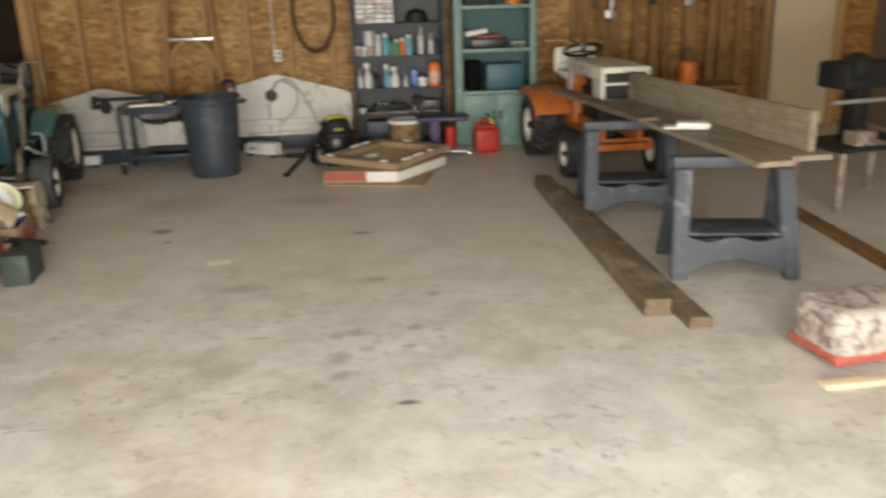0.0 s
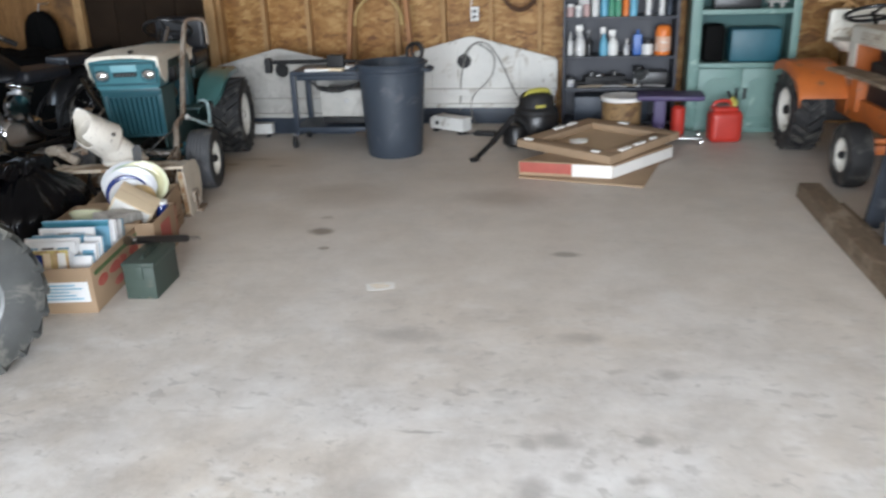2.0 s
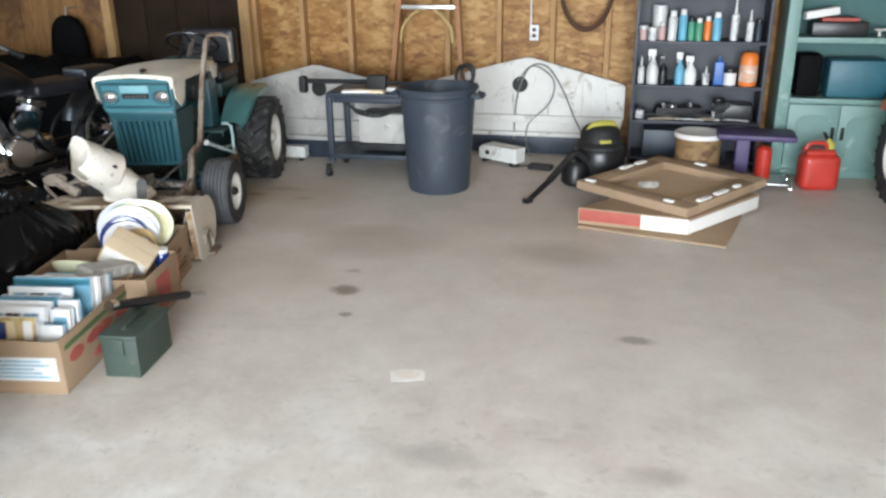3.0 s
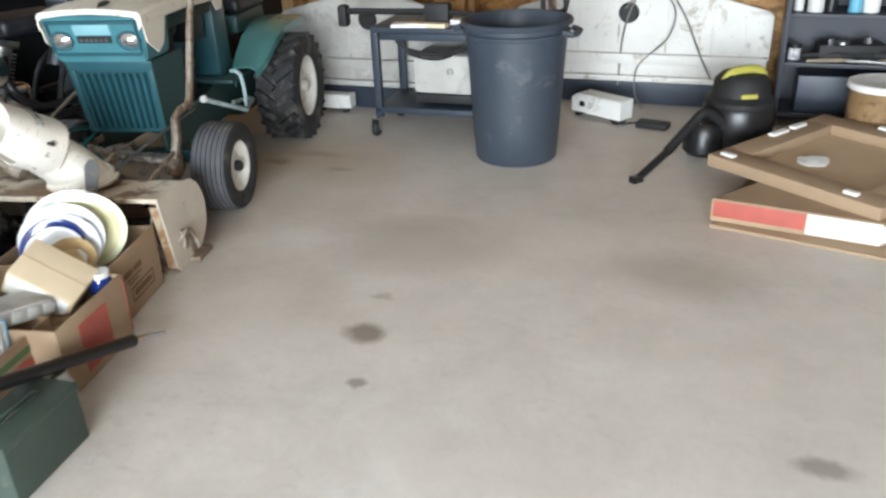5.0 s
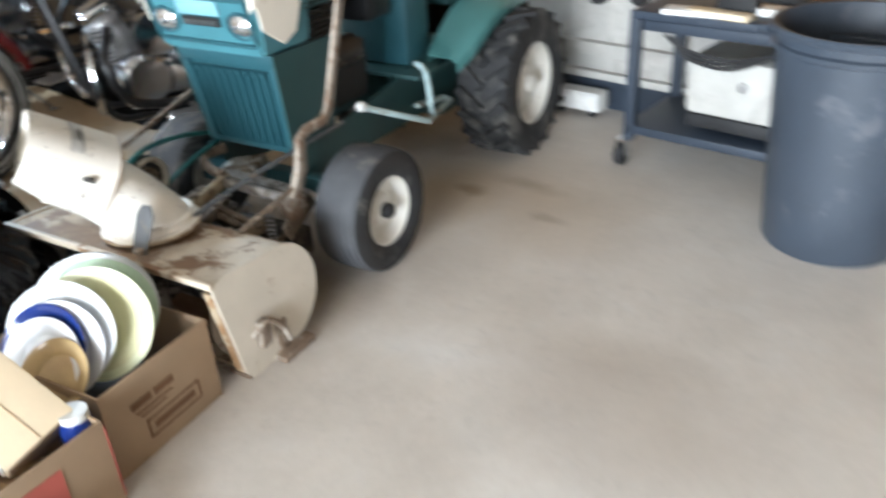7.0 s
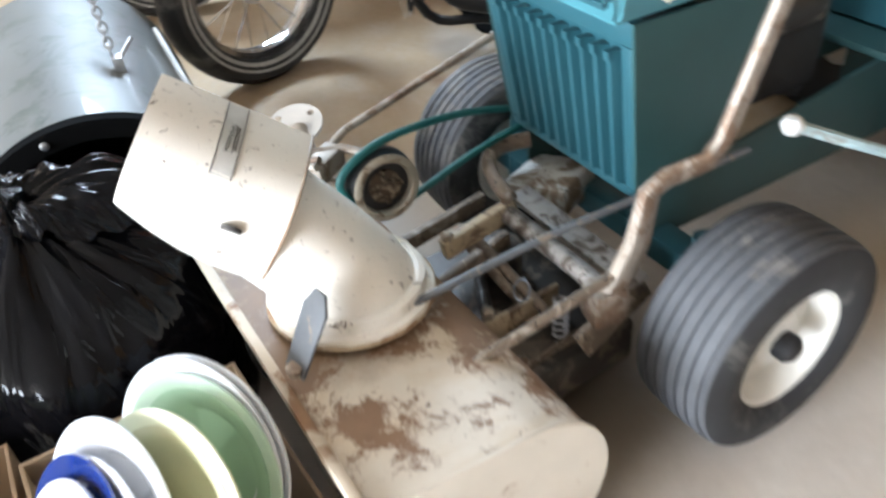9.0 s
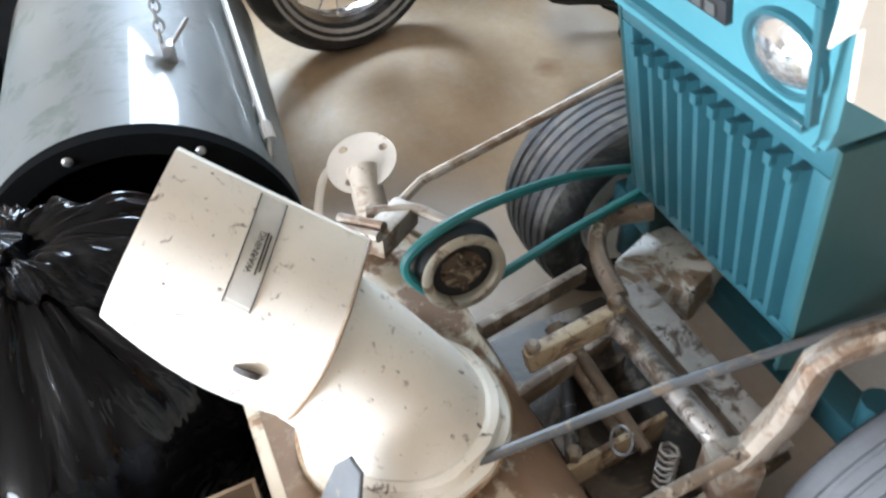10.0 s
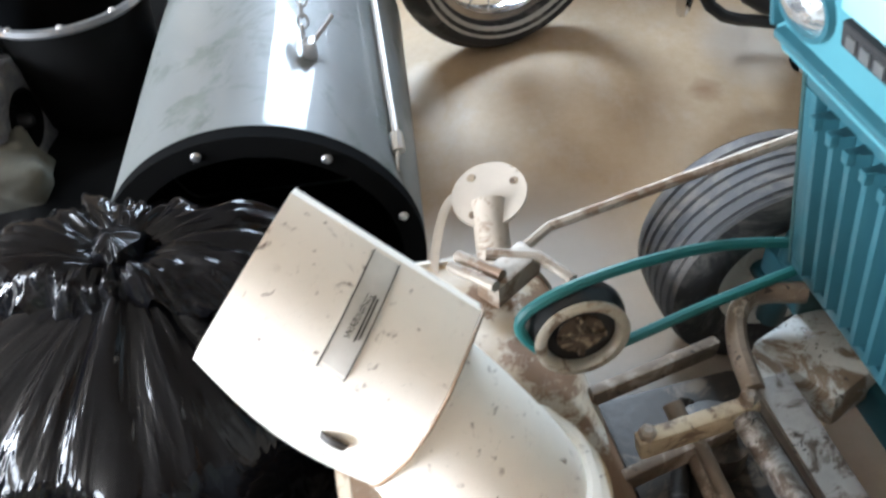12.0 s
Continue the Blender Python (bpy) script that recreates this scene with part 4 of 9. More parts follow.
FENDER_PALE = surface("pale_blue_paint", (0.42, 0.55, 0.56), 0.4, 0, 0.15, 8, 60, 0.1, wear=((0.3, 0.27, 0.22), 0.2, 14))
blue_tractor()

# ---- snow blower on the tractor's front ----
SB = pose(-2.065, 4.95, 0, 0, 0, 12.0)
SBI = SB.inverted()
def sl(p):
    return SBI @ Vector(p)

def snow_blower():
    s = thing("snow_blower", "rusty white tractor snow blower with a tilted discharge chute", "snow blower", SB)
    x0, x1 = -0.395, 0.375
    # drum-shaped housing, open to the front
    arc = [(0.20 + 0.150 * math.cos(a), 0.163 + 0.150 * math.sin(a)) for a in [radians(95 - 12 * i) for i in range(19)]]
    prof = [(-0.015, 0.328), (0.05, 0.326)] + arc + [(0.09, 0.012), (0.06, 0.010)]
    sh = B()
    loops = []
    for x in (x0, x0 / 2, 0, x1 / 2, x1):
        outer = [(x, y, z) for y, z in prof]
        cx, cz = 0.12, 0.17
        inner = [(x, y + (cx - y) * 0.05, z + (cz - z) * 0.05) for y, z in prof[::-1]]
        loops.append(outer + inner)
    rings(sh, loops)
    housing = part("housing", sh, RUST_WHITE, s, "rusted white auger housing")
    for x, lab in ((x0, ""), (x1, "")):
        pl = B()
        poly = [(0.06, 0.0), (0.035, 0.03)] + [(-0.018, 0.30), (-0.018, 0.332), (0.05, 0.331)] + [(0.20 + 0.155 * math.cos(a), 0.163 + 0.157 * math.sin(a)) for a in [radians(95 - 12 * i) for i in range(16)]] + [(0.10, 0.0)]
        prism(pl, poly, 0.007, at(x - (0.007 if x < 0 else 0), 0, 0) @ Matrix(((0, 0, 1, 0), (1, 0, 0, 0), (0, 1, 0, 0), (0, 0, 0, 1))), 0.0015)
        part("end_plate", pl, CREAM_RUST, housing, "cream painted end plate, rusty at the edge")
    for x in (x0 + 0.004, x1 - 0.030):
        fl = B()
        prism(fl, [(0.056, 0.012), (0.034, 0.03), (-0.019, 0.30), (-0.004, 0.30), (0.048, 0.032), (0.068, 0.012)], 0.028, at(x, 0, 0) @ Matrix(((0, 0, 1, 0), (1, 0, 0, 0), (0, 1, 0, 0), (0, 0, 0, 1))), 0.001)
        part("edge_flange", fl, RUST_EDGE, housing, "rust-stained front flange")
    rg2 = lathe(B(), [(0.112, 0), (0.138, 0), (0.138, 0.006), (0.112, 0.006)], 40, at(x1 - 0.055, 0.14, 0.165, AX_X), closed=True)
    part("auger_ring", rg2, CREAM_CHIP, housing, "pale worn auger end ring")
    part("lip", bx(x0 - 0.006, x1 + 0.012, -0.028, -0.012, 0.318, 0.336, 0.003), TAN_PAINT, housing)
    part("scraper", bx(x0 - 0.004, x1 + 0.004, 0.045, 0.09, 0.001, 0.011, 0.002), RUSTY, housing)
    # auger
    au = B()
    tube(au, [(x0 + 0.01, 0.14, 0.165), (x1 - 0.01, 0.14, 0.165)], 0.022, 12)
    for half in (-1, 1):
        lo, hi = [], []
        for i in range(61):
            a = i / 60 * 2.6 * math.pi * half
            x = half * (0.02 + i / 60 * 0.335)
            lo.append((x - 0.01, 0.14 + 0.095 * math.cos(a), 0.165 + 0.095 * math.sin(a)))
            hi.append((x - 0.01, 0.14 + 0.145 * math.cos(a), 0.165 + 0.145 * math.sin(a)))
        th = [[p, q, (q[0] + 0.006, q[1], q[2]), (p[0] + 0.006, p[1], p[2])] for p, q in zip(lo, hi)]
        rings(au, th)
        for i in range(0, 61, 20):
            tube(au, [(lo[i][0], 0.14, 0.165), lo[i]], 0.008, 6)
    part("auger", au, DARK_IRON, s, "dark worn auger ribbon")
    # bearing bracket and skid on the end plate
    br = B()
    a = sl((-1.758, 5.259, 0.076))
    box(br, x1 + 0.007, x1 + 0.030, 0.09, 0.125, 0.08, 0.155, 0.004)
    tube(br, curve_pts([(x1 + 0.01, 0.08, 0.12), (x1 + 0.03, 0.075, 0.145), (x1 + 0.035, 0.12, 0.155), (x1 + 0.03, 0.17, 0.10), (x1 + 0.03, 0.19, 0.05)], 5), 0.008, 8)
    box(br, x1 + 0.008, x1 + 0.05, 0.14, 0.27, 0.001, 0.022, 0.006)
    box(br, x1 + 0.008, x1 + 0.016, 0.16, 0.20, 0.02, 0.11, 0.003)
    part("skid_shoe", br, RUSTY, s, "rusty skid shoe and bracket")
    # chute: an open rounded tube that leans forward and is turned aside
    A, E1, N = Vector((0.28, 0.80, -0.54)).normalized(), Vector((0.80, -0.46, -0.36)).normalized(), Vector((0.54, 0.33, 0.77)).normalized()
    mouth = Vector((-2.228, 4.918, 0.698)) + 0.095 * E1 - 0.088 * N
    ring_c = Vector((-2.092, 5.096, 0.345))
    def section(c, hw, hh, sq, e, n2, count=28):
        out = []
        for i in range(count):
            t = 2 * math.pi * i / count
            cs, sn = math.cos(t), math.sin(t)
            f = 1.0 / (abs(cs) ** sq + abs(sn) ** sq) ** (1.0 / sq)
            out.append(sl(c + e * hw * cs * f + n2 * hh * sn * f))
        return out
    HX, HY = Vector((1, 0, 0)), Vector((0, 1, 0))
    ee = Vector((0.93, -0.2, -0.3)).normalized()
    path = []
    flat_e = Vector((0.92, -0.39, 0)).normalized()
    flat_n = Vector((0.39, 0.92, 0)).normalized()
    bend, end = mouth + 0.16 * A, mouth + 0.085 * A
    base = ring_c + Vector((0, 0, 0.02))
    def station(f):
        """Along the chute: up from the ring to the bend, then straight to the mouth."""
        c = base + (bend - base) * min(1.0, f) if f <= 1 else bend + (end - bend) * (f - 1)
        g = min(1.0, f * 1.6)
        return c, (flat_e * (1 - g) + E1 * g).normalized(), (flat_n * (1 - g) + N * g).normalized()
    for f, hw, hh, sq in ((0.0, 0.105, 0.105, 2.0), (0.12, 0.104, 0.103, 2.0), (0.35, 0.099, 0.095, 2.1), (0.6, 0.094, 0.088, 2.3), (0.85, 0.096, 0.088, 2.2), (1.0, 0.096, 0.088, 2.2), (1.5, 0.094, 0.087, 2.2), (2.0, 0.092, 0.086, 2.2)):
        c, e, nn = station(f)
        path.append(section(c, hw, hh, sq, e, nn))
    inn = []
    for f, hw, hh, sq in ((2.0, 0.087, 0.081, 2.2), (1.0, 0.090, 0.082, 2.2), (0.5, 0.088, 0.084, 2.3), (0.0, 0.095, 0.095, 2.0)):
        c, e, nn = station(f)
        inn.append(section(c, hw, hh, sq, e, nn))
    ch = B()
    rings(ch, path + inn, caps=(False, False))
    chute = part("chute", ch, WHITE_CHIP, s, "chipped white discharge chute")
    cap = B()
    TLP = Vector((-2.228, 4.918, 0.698))
    s0 = [(0.12, -0.150), (0.08, -0.152), (0.045, -0.13), (0.020, -0.10), (0.006, -0.055), (-0.001, -0.016), (0.010, 0.000), (0.05, 0.013), (0.09, 0.018), (0.125, 0.015), (0.152, 0.005), (0.170, -0.010), (0.180, -0.028), (0.183, -0.040), (0.185, -0.052), (0.180, -0.080), (0.166, -0.104)]
    s1 = [(0.11, -0.185), (0.05, -0.18), (0.01, -0.155), (-0.012, -0.125), (-0.012, -0.090), (-0.006, -0.022), (0.008, 0.006), (0.054, 0.020), (0.100, 0.029), (0.136, 0.021), (0.165, -0.001), (0.184, -0.032), (0.196, -0.062), (0.199, -0.078), (0.200, -0.092), (0.194, -0.122), (0.178, -0.148)]
    def cap_sec(f):
        """Sleeve over the chute: rounded at the mouth, folded along the top behind, split below."""
        o, i2 = [], []
        for k, ((x0, y0), (x1, y1)) in enumerate(zip(s0, s1)):
            belly = 0.014 * math.sin(math.pi * f) * max(0.0, min(1.0, (k - 8) / 4))
            x, y = belly + x0 + (x1 - x0) * f, y0 + (y1 - y0) * f ** 0.8
            a = 0.220 * f + (0.14 * (1 - f) * max(0.0, -y - 0.012) if k < 6 else 0.0)
            o.append(sl(TLP + a * A + E1 * x + N * y))
            i2.append(sl(TLP + a * A + E1 * (0.09 + (x - 0.09) * 0.96) + N * (y - 0.004)))
        return o + i2[::-1]
    rings(cap, [cap_sec(f) for f in (0.0, 0.03, 0.12, 0.22, 0.34, 0.46, 0.58, 0.7, 0.82, 0.92, 0.98, 1.0)])
    hood = part("deflector", cap, WHITE_CHIP, chute, "chipped white deflector hood", sharp=27)
    part("hem", tube(B(), cap_sec(1.0)[5:len(s1)], 0.0022, 6), RUST_WHITE, hood, "rust-flaked rear hem")
    # warning plate on the flat top
    lm = Matrix.Identity(4)
    for i, (va, vb) in enumerate(((E1, 0), (A, 0), (N, 0))):
        for r in range(3):
            lm[r][i] = va[r]
    def top_line(x, f):
        """Height of the sleeve's top at x across it, f along it."""
        pts = [(x0 + (x1 - x0) * f, y0 + (y1 - y0) * f ** 0.8) for (x0, y0), (x1, y1) in zip(s0[6:12], s1[6:12])]
        for (xa, ya), (xb, yb) in zip(pts, pts[1:]):
            if x <= xb:
                return ya + (yb - ya) * (x - xa) / (xb - xa)
        return pts[-1][1]
    def on_top(x, a, up):
        return SBI @ (TLP + E1 * x + A * a + N * (top_line(x, a / 0.220) + up))
    def strip(bm, x0, x1, a0, a1, up, skew=0.004):
        n2 = 10
        cols = []
        for i in range(n2 + 1):
            x = x0 + (x1 - x0) * i / n2
            d = skew * (i / n2 - 0.5)
            cols.append([on_top(x, a0 + d, up), on_top(x, a1 + d, up), on_top(x, a1 + d, up - 0.0012), on_top(x, a0 + d, up - 0.0012)])
        rings(bm, cols)
        return bm
    part("warning_plate", strip(B(), 0.014, 0.138, 0.0975, 0.1265, 0.0026), LABEL_GREY, hood, "small grey metal warning plate")
    ink = B()
    for a0, x0, x1 in ((0.1165, 0.055, 0.103), (0.1198, 0.057, 0.099)):
        strip(ink, x0, x1, a0, a0 + 0.0018, 0.0036, 0.0015)
    strip(ink, 0.014, 0.138, 0.0970, 0.0983, 0.0032)
    strip(ink, 0.014, 0.138, 0.1257, 0.1270, 0.0032)
    part("small_print", ink, INK, hood)
    lm.translation = TLP + E1 * 0.081 + A * 0.114 + N * (top_line(0.081, 0.52) + 0.0045)
    mm = SBI @ lm
    cu = bpy.data.curves.new("warning_word", "FONT")
    cu.body, cu.size, cu.extrude, cu.align_x = "WARNING", 0.0095, 0.0003, "CENTER"
    w = new("warning_word", cu)
    w.data.materials.append(INK)
    w.parent = hood
    w.matrix_basis = mm @ Matrix.Rotation(radians(180), 4, "Z")
    hp = Vector((-2.048, 4.945, 0.532))
    hn = (E1 * 0.95 - N * 0.3).normalized()
    q = hn.to_track_quat("Z", "Y").to_matrix().to_4x4()
    q.translation = hp - hn * 0.004
    part("bolt_hole", lathe(B(), [(0.001, 0), (0.0155, 0), (0.014, 0.006), (0.001, 0.006)], 16, SBI @ q), INK, hood, "dark worn hole")
    rg = B()
    m = at(*sl(ring_c))
    lathe(rg, [(0.094, -0.012), (0.127, -0.012), (0.131, -0.004), (0.129, 0.004), (0.119, 0.006), (0.117, 0.024), (0.108, 0.028), (0.094, 0.02)], 40, m, closed=True)
    roughen(rg, 0.004, 45)
    part("chute_ring", rg, WHITE_CHIP, chute, "flaking white base ring")
    part("ring_edge", tube(B(), [m @ Vector((0.1295 * math.cos(2 * math.pi * i / 40), 0.1295 * math.sin(2 * math.pi * i / 40), -0.007)) for i in range(40)], 0.0045, 8, closed=True), RUST_EDGE, chute, "rusted lower lip of the ring")
    nk = B()
    lathe(nk, [(0.10, -0.06), (0.10, 0.0)], 32, m)
    part("chute_neck", nk, RUST_WHITE, s, "rusted round chute neck")
    # arm from the chute to the housing lip
    ar = B()
    prism(ar, [(-0.022, 0), (0.022, 0.0), (0.026, 0.10), (0.012, 0.125), (-0.012, 0.125), (-0.026, 0.10)], 0.005, SBI @ (look((-1.945, 4.978, 0.345), (-1.975, 5.05, 0.47)) @ Matrix.Rotation(radians(-90), 4, "X")), 0.001)
    part("chute_arm", ar, GREY_IRON, s, "grey strap arm")
    bo = B()
    lathe(bo, [(0.001, 0), (0.014, 0), (0.014, 0.012), (0.001, 0.014)], 6, at(*sl((-1.942, 4.978, 0.348))))
    part("bolt", bo, RUSTY, s)
    # pulley and its guard post with the flange
    P = Vector((-2.287, 5.215, 0.381))
    axis = Vector((0.98, 0.18, 0.10)).normalized()
    pm = axis.to_track_quat("Z", "Y").to_matrix().to_4x4()
    pm.translation = P
    pu = lathe(B(), [(0.046, 0.004), (0.047, 0.010), (0.050, 0.013), (0.058, 0.013), (0.062, 0.010), (0.062, 0.006), (0.050, -0.002), (0.046, -0.002)], 40, SBI @ pm, closed=True)
    pul = part("pulley", pu, PULLEY, s, "pale worn belt pulley")
    sp = B()
    lathe(sp, [(0.001, 0.012), (0.014, 0.012), (0.016, 0.002), (0.031, 0.0), (0.031, -0.018), (0.001, -0.018)], 24, SBI @ pm)
    for i in range(4):
        box(sp, -0.004, 0.004, 0.012, 0.032, -0.002, 0.008, 0.001, SBI @ pm @ Matrix.Rotation(i * math.pi / 2, 4, "Z"))
    part("pulley_hub", sp, DARK_RUST, pul, "rusty spoked hub")
    pb = lathe(B(), [(0.028, -0.003), (0.050, -0.003), (0.064, -0.014), (0.066, -0.020), (0.066, -0.030), (0.028, -0.030)], 40, SBI @ pm, closed=True)
    part("pulley_back", pb, BLACK, pul, "black rear flange")
    # belt to the tractor
    bl = B()
    side = axis.cross(Vector((-0.2, 0.9, 0.1))).normalized()
    fwd = Vector((0.18, -0.98, 0.0)).normalized()
    b0, b1 = P + side * 0.078 - fwd * 0.02 - axis * 0.014, P - side * 0.057 - fwd * 0.01 - axis * 0.014
    e0, e1 = Vector((-2.43, 5.56, 0.385)), Vector((-2.41, 5.56, 0.372))
    lp = [e0, e0.lerp(b0, 0.5) + Vector((-0.012, 0, 0.012)), b0, P + fwd * 0.072 + side * 0.03 - axis * 0.014, P + fwd * 0.045 - side * 0.04 - axis * 0.014, b1, b1.lerp(e1, 0.5) + Vector((0.006, 0, 0.012)), e1]
    tube(bl, [sl(p) for p in curve_pts(lp, 8)], 0.0075, 8)
    part("drive_belt", bl, BELT, s, "teal drive belt")
    fl = B()
    fa = Vector((0.25, -0.2, 0.95)).normalized().to_track_quat("Z", "Y").to_matrix().to_4x4()
    fa.translation = Vector((-2.55, 5.11, 0.395))
    lathe(fl, [(0.001, 0), (0.058, 0), (0.058, 0.005), (0.001, 0.005)], 32, SBI @ fa)
    tube(fl, [sl((-2.540, 5.108, 0.392)), sl((-2.475, 5.112, 0.355)), sl((-2.42, 5.118, 0.325))], 0.026, 14)
    tube(fl, curve_pts([sl((-2.575, 5.080, 0.392)), sl((-2.555, 5.045, 0.375)), sl((-2.50, 5.025, 0.335)), sl((-2.44, 5.02, 0.29))], 5), 0.0085, 8, flat=0.2)
    flange = part("crank_flange", fl, CREAM_CHIP, s, "white flanged crank post")
    for a in (60, 165, 270):
        part("bolt_hole", lathe(B(), [(0.001, 0.0), (0.007, 0.0), (0.006, 0.0008), (0.001, 0.0008)], 12, SBI @ fa @ at(0.042 * math.cos(radians(a)), 0.042 * math.sin(radians(a)), 0.0052)), DARK_RUST, flange)
    cr = B()
    tube(cr, [sl((-2.40, 5.125, 0.40)), sl((-2.455, 5.19, 0.415)), sl((-2.50, 5.6, 0.55)), sl((-2.56, 6.25, 0.78))], 0.0075, 8)
    part("crank_rod", cr, RUST_BAR, s, "long pale crank rod")
    ln = B()
    tube(ln, [sl((-2.41, 5.10, 0.41)), sl((-2.40, 5.17, 0.41)), sl((-2.36, 5.21, 0.41)), sl((-2.33, 5.21, 0.36))], 0.009, 8)
    box(ln, -0.02, 0.02, -0.045, 0.045, -0.02, 0.02, 0.005, at(*sl((-2.385, 5.13, 0.395))) @ Matrix.Rotation(radians(35), 4, "Z"))
    for q0, q1 in (((-2.42, 5.06, 0.40), (-2.36, 5.12, 0.42)), ((-2.40, 5.05, 0.40), (-2.34, 5.11, 0.42))):
        tube(ln, [sl(q0), sl(q1)], 0.008, 8)
    part("crank_joint", ln, RUST_BAR, s)
    # hitch: arms, rods and cross bars between the housing and the tractor
    def bar(name, pts, r, mat, flat=1.0, label=""):
        b = B()
        tube(b, [sl(p) for p in pts], r, 10, flat=flat)
        part(name, b, mat, s, label)
    bar("hitch_rod", [(-2.205, 5.405, 0.322), (-1.965, 5.485, 0.285)], 0.0175, HITCH_GREY, label="pale worn hitch rod")
    bar("hitch_rod", [(-2.225, 5.36, 0.255), (-2.06, 5.415, 0.20)], 0.010, HITCH_RUST)
    bar("hitch_rod", [(-2.27, 5.345, 0.245), (-2.09, 5.40, 0.185)], 0.014, HITCH_RUST)
    bar("hitch_rod", [(-2.00, 5.30, 0.16), (-2.31, 5.38, 0.19)], 0.012, DARK_IRON)
    def flat_arm(q0, q1, hw, hh, mat, label=""):
        b = B()
        box(b, -hw, hw, -hh, hh, -(Vector(q1) - Vector(q0)).length, 0, 0.003, SBI @ look(q0, q1))
        part("hitch_arm", b, mat, s, label)
    flat_arm((-2.172, 5.275, 0.30), (-2.207, 5.425, 0.325), 0.010, 0.019, HITCH_TAN, "tan flaked hitch arm")
    flat_arm((-2.255, 5.455, 0.318), (-1.965, 5.535, 0.292), 0.024, 0.005, HITCH_GREY, "flat pale hitch plate")
    flat_arm((-2.285, 5.235, 0.245), (-2.375, 5.43, 0.235), 0.008, 0.016, HITCH_RUST)
    flat_arm((-2.15, 5.22, 0.22), (-2.23, 5.42, 0.24), 0.008, 0.018, HITCH_RUST)
    flat_arm((-2.045, 5.295, 0.20), (-2.105, 5.46, 0.185), 0.005, 0.026, HITCH_TAN, "tan flaked hitch plate")
    flat_arm((-1.985, 5.33, 0.14), (-2.03, 5.50, 0.15), 0.005, 0.024, HITCH_RUST)
    flat_arm((-1.955, 5.43, 0.20), (-1.985, 5.56, 0.27), 0.006, 0.032, HITCH_RUST)
    # dark block added to stand for the shade between the hitch rods
    b = B()
    box(b, -0.20, 0.19, -0.10, 0.13, 0.06, 0.155, 0.012, SBI @ at(-2.17, 5.40, 0) @ Matrix.Rotation(radians(14), 4, "Z"))
    lathe(b, [(0.001, 0), (0.05, 0), (0.05, 0.05), (0.02, 0.06), (0.001, 0.06)], 20, SBI @ at(-2.24, 5.40, 0.172))
    part("gear_case", b, HITCH_DARK, s, "dark block that fills the shaded gap under the hitch")
    for q in ((-2.175, 5.285, 0.322), (-2.205, 5.41, 0.346), (-2.06, 5.31, 0.232), (-1.99, 5.34, 0.168)):
        b = B()
        lathe(b, [(0.001, -0.02), (0.011, -0.02), (0.011, 0.008), (0.006, 0.012), (0.001, 0.012)], 6, at(*sl(q)))
        part("bolt", b, RUST_BAR, s)
    b = B()
    tube(b, [sl((-2.03 + 0.013 * math.cos(a * 0.9), 5.43 + 0.013 * math.sin(a * 0.9), 0.14 + 0.0022 * a)) for a in range(50)], 0.003, 6)
    part("spring", b, STEEL, s, "coil spring")
    b = B()
    box(b, -0.066, 0.066, -0.062, 0.062, -0.035, 0.025, 0.010, SBI @ at(-2.305, 5.545, 0.285) @ Matrix.Rotation(radians(34), 4, "Z") @ Matrix.Rotation(radians(-8), 4, "Y"))
    part("hitch_block", b, FLAKED, s, "flaked grey-white hitch block")
    bar("hitch_hook", curve_pts([(-2.235, 5.43, 0.32), (-2.30, 5.425, 0.33), (-2.35, 5.437, 0.34), (-2.375, 5.47, 0.345), (-2.37, 5.53, 0.35)], 5), 0.014, HITCH_RUST, flat=1.3)
    bar("brace_rod", [(-2.0, 5.12, 0.345), (-2.03, 5.40, 0.385), (-2.05, 5.78, 0.43)], 0.0065, GREY_IRON, label="thin grey brace rod")
    bar("brace_rod", [(-1.90, 5.22, 0.30), (-1.965, 5.52, 0.34)], 0.009, HITCH_RUST)
    # lift handle beside the hood
    b = B()
    lift = [(-1.96, 5.475, 0.28), (-1.96, 5.52, 0.385), (-1.96, 5.533, 0.472), (-1.96, 5.56, 0.49), (-1.96, 5.628, 0.50), (-1.96, 5.652, 0.53), (-1.96, 5.69, 0.66), (-1.96, 5.745, 0.85), (-1.955, 5.79, 0.98), (-1.95, 5.83, 1.08)]
    tube(b, [sl(p) for p in lift], [0.027, 0.026, 0.022, 0.020, 0.019, 0.018, 0.017, 0.016, 0.016, 0.016], 8, flat=0.6)
    tube(b, [sl((p[0] - 0.024, p[1] + 0.012, p[2] - 0.014)) for p in lift], [0.018, 0.017, 0.015, 0.014, 0.013, 0.012, 0.011, 0.010, 0.010, 0.010], 8, flat=0.7)
    box(b, -0.03, 0.025, -0.03, 0.03, 0.24, 0.31, 0.008, SBI @ at(-1.965, 5.475, 0))
    tube(b, curve_pts([sl(p) for p in ((-1.952, 5.825, 1.06), (-1.945, 5.832, 1.09), (-1.90, 5.838, 1.10), (-1.845, 5.842, 1.095), (-1.825, 5.845, 1.07), (-1.825, 5.85, 0.94))], 4), 0.011, 8)
    part("lift_handle", b, RUST_BAR, s, "rusty pale lift handle")
    b = B()
    lathe(b, [(0.018, 0), (0.020, 0.002), (0.018, 0.004), (0.016, 0.002)], 20, at(*sl((-2.03, 5.36, 0.29)), Matrix.Rotation(radians(60), 4, "X")), closed=True)
    part("wire_clip", b, GREY_IRON, s)

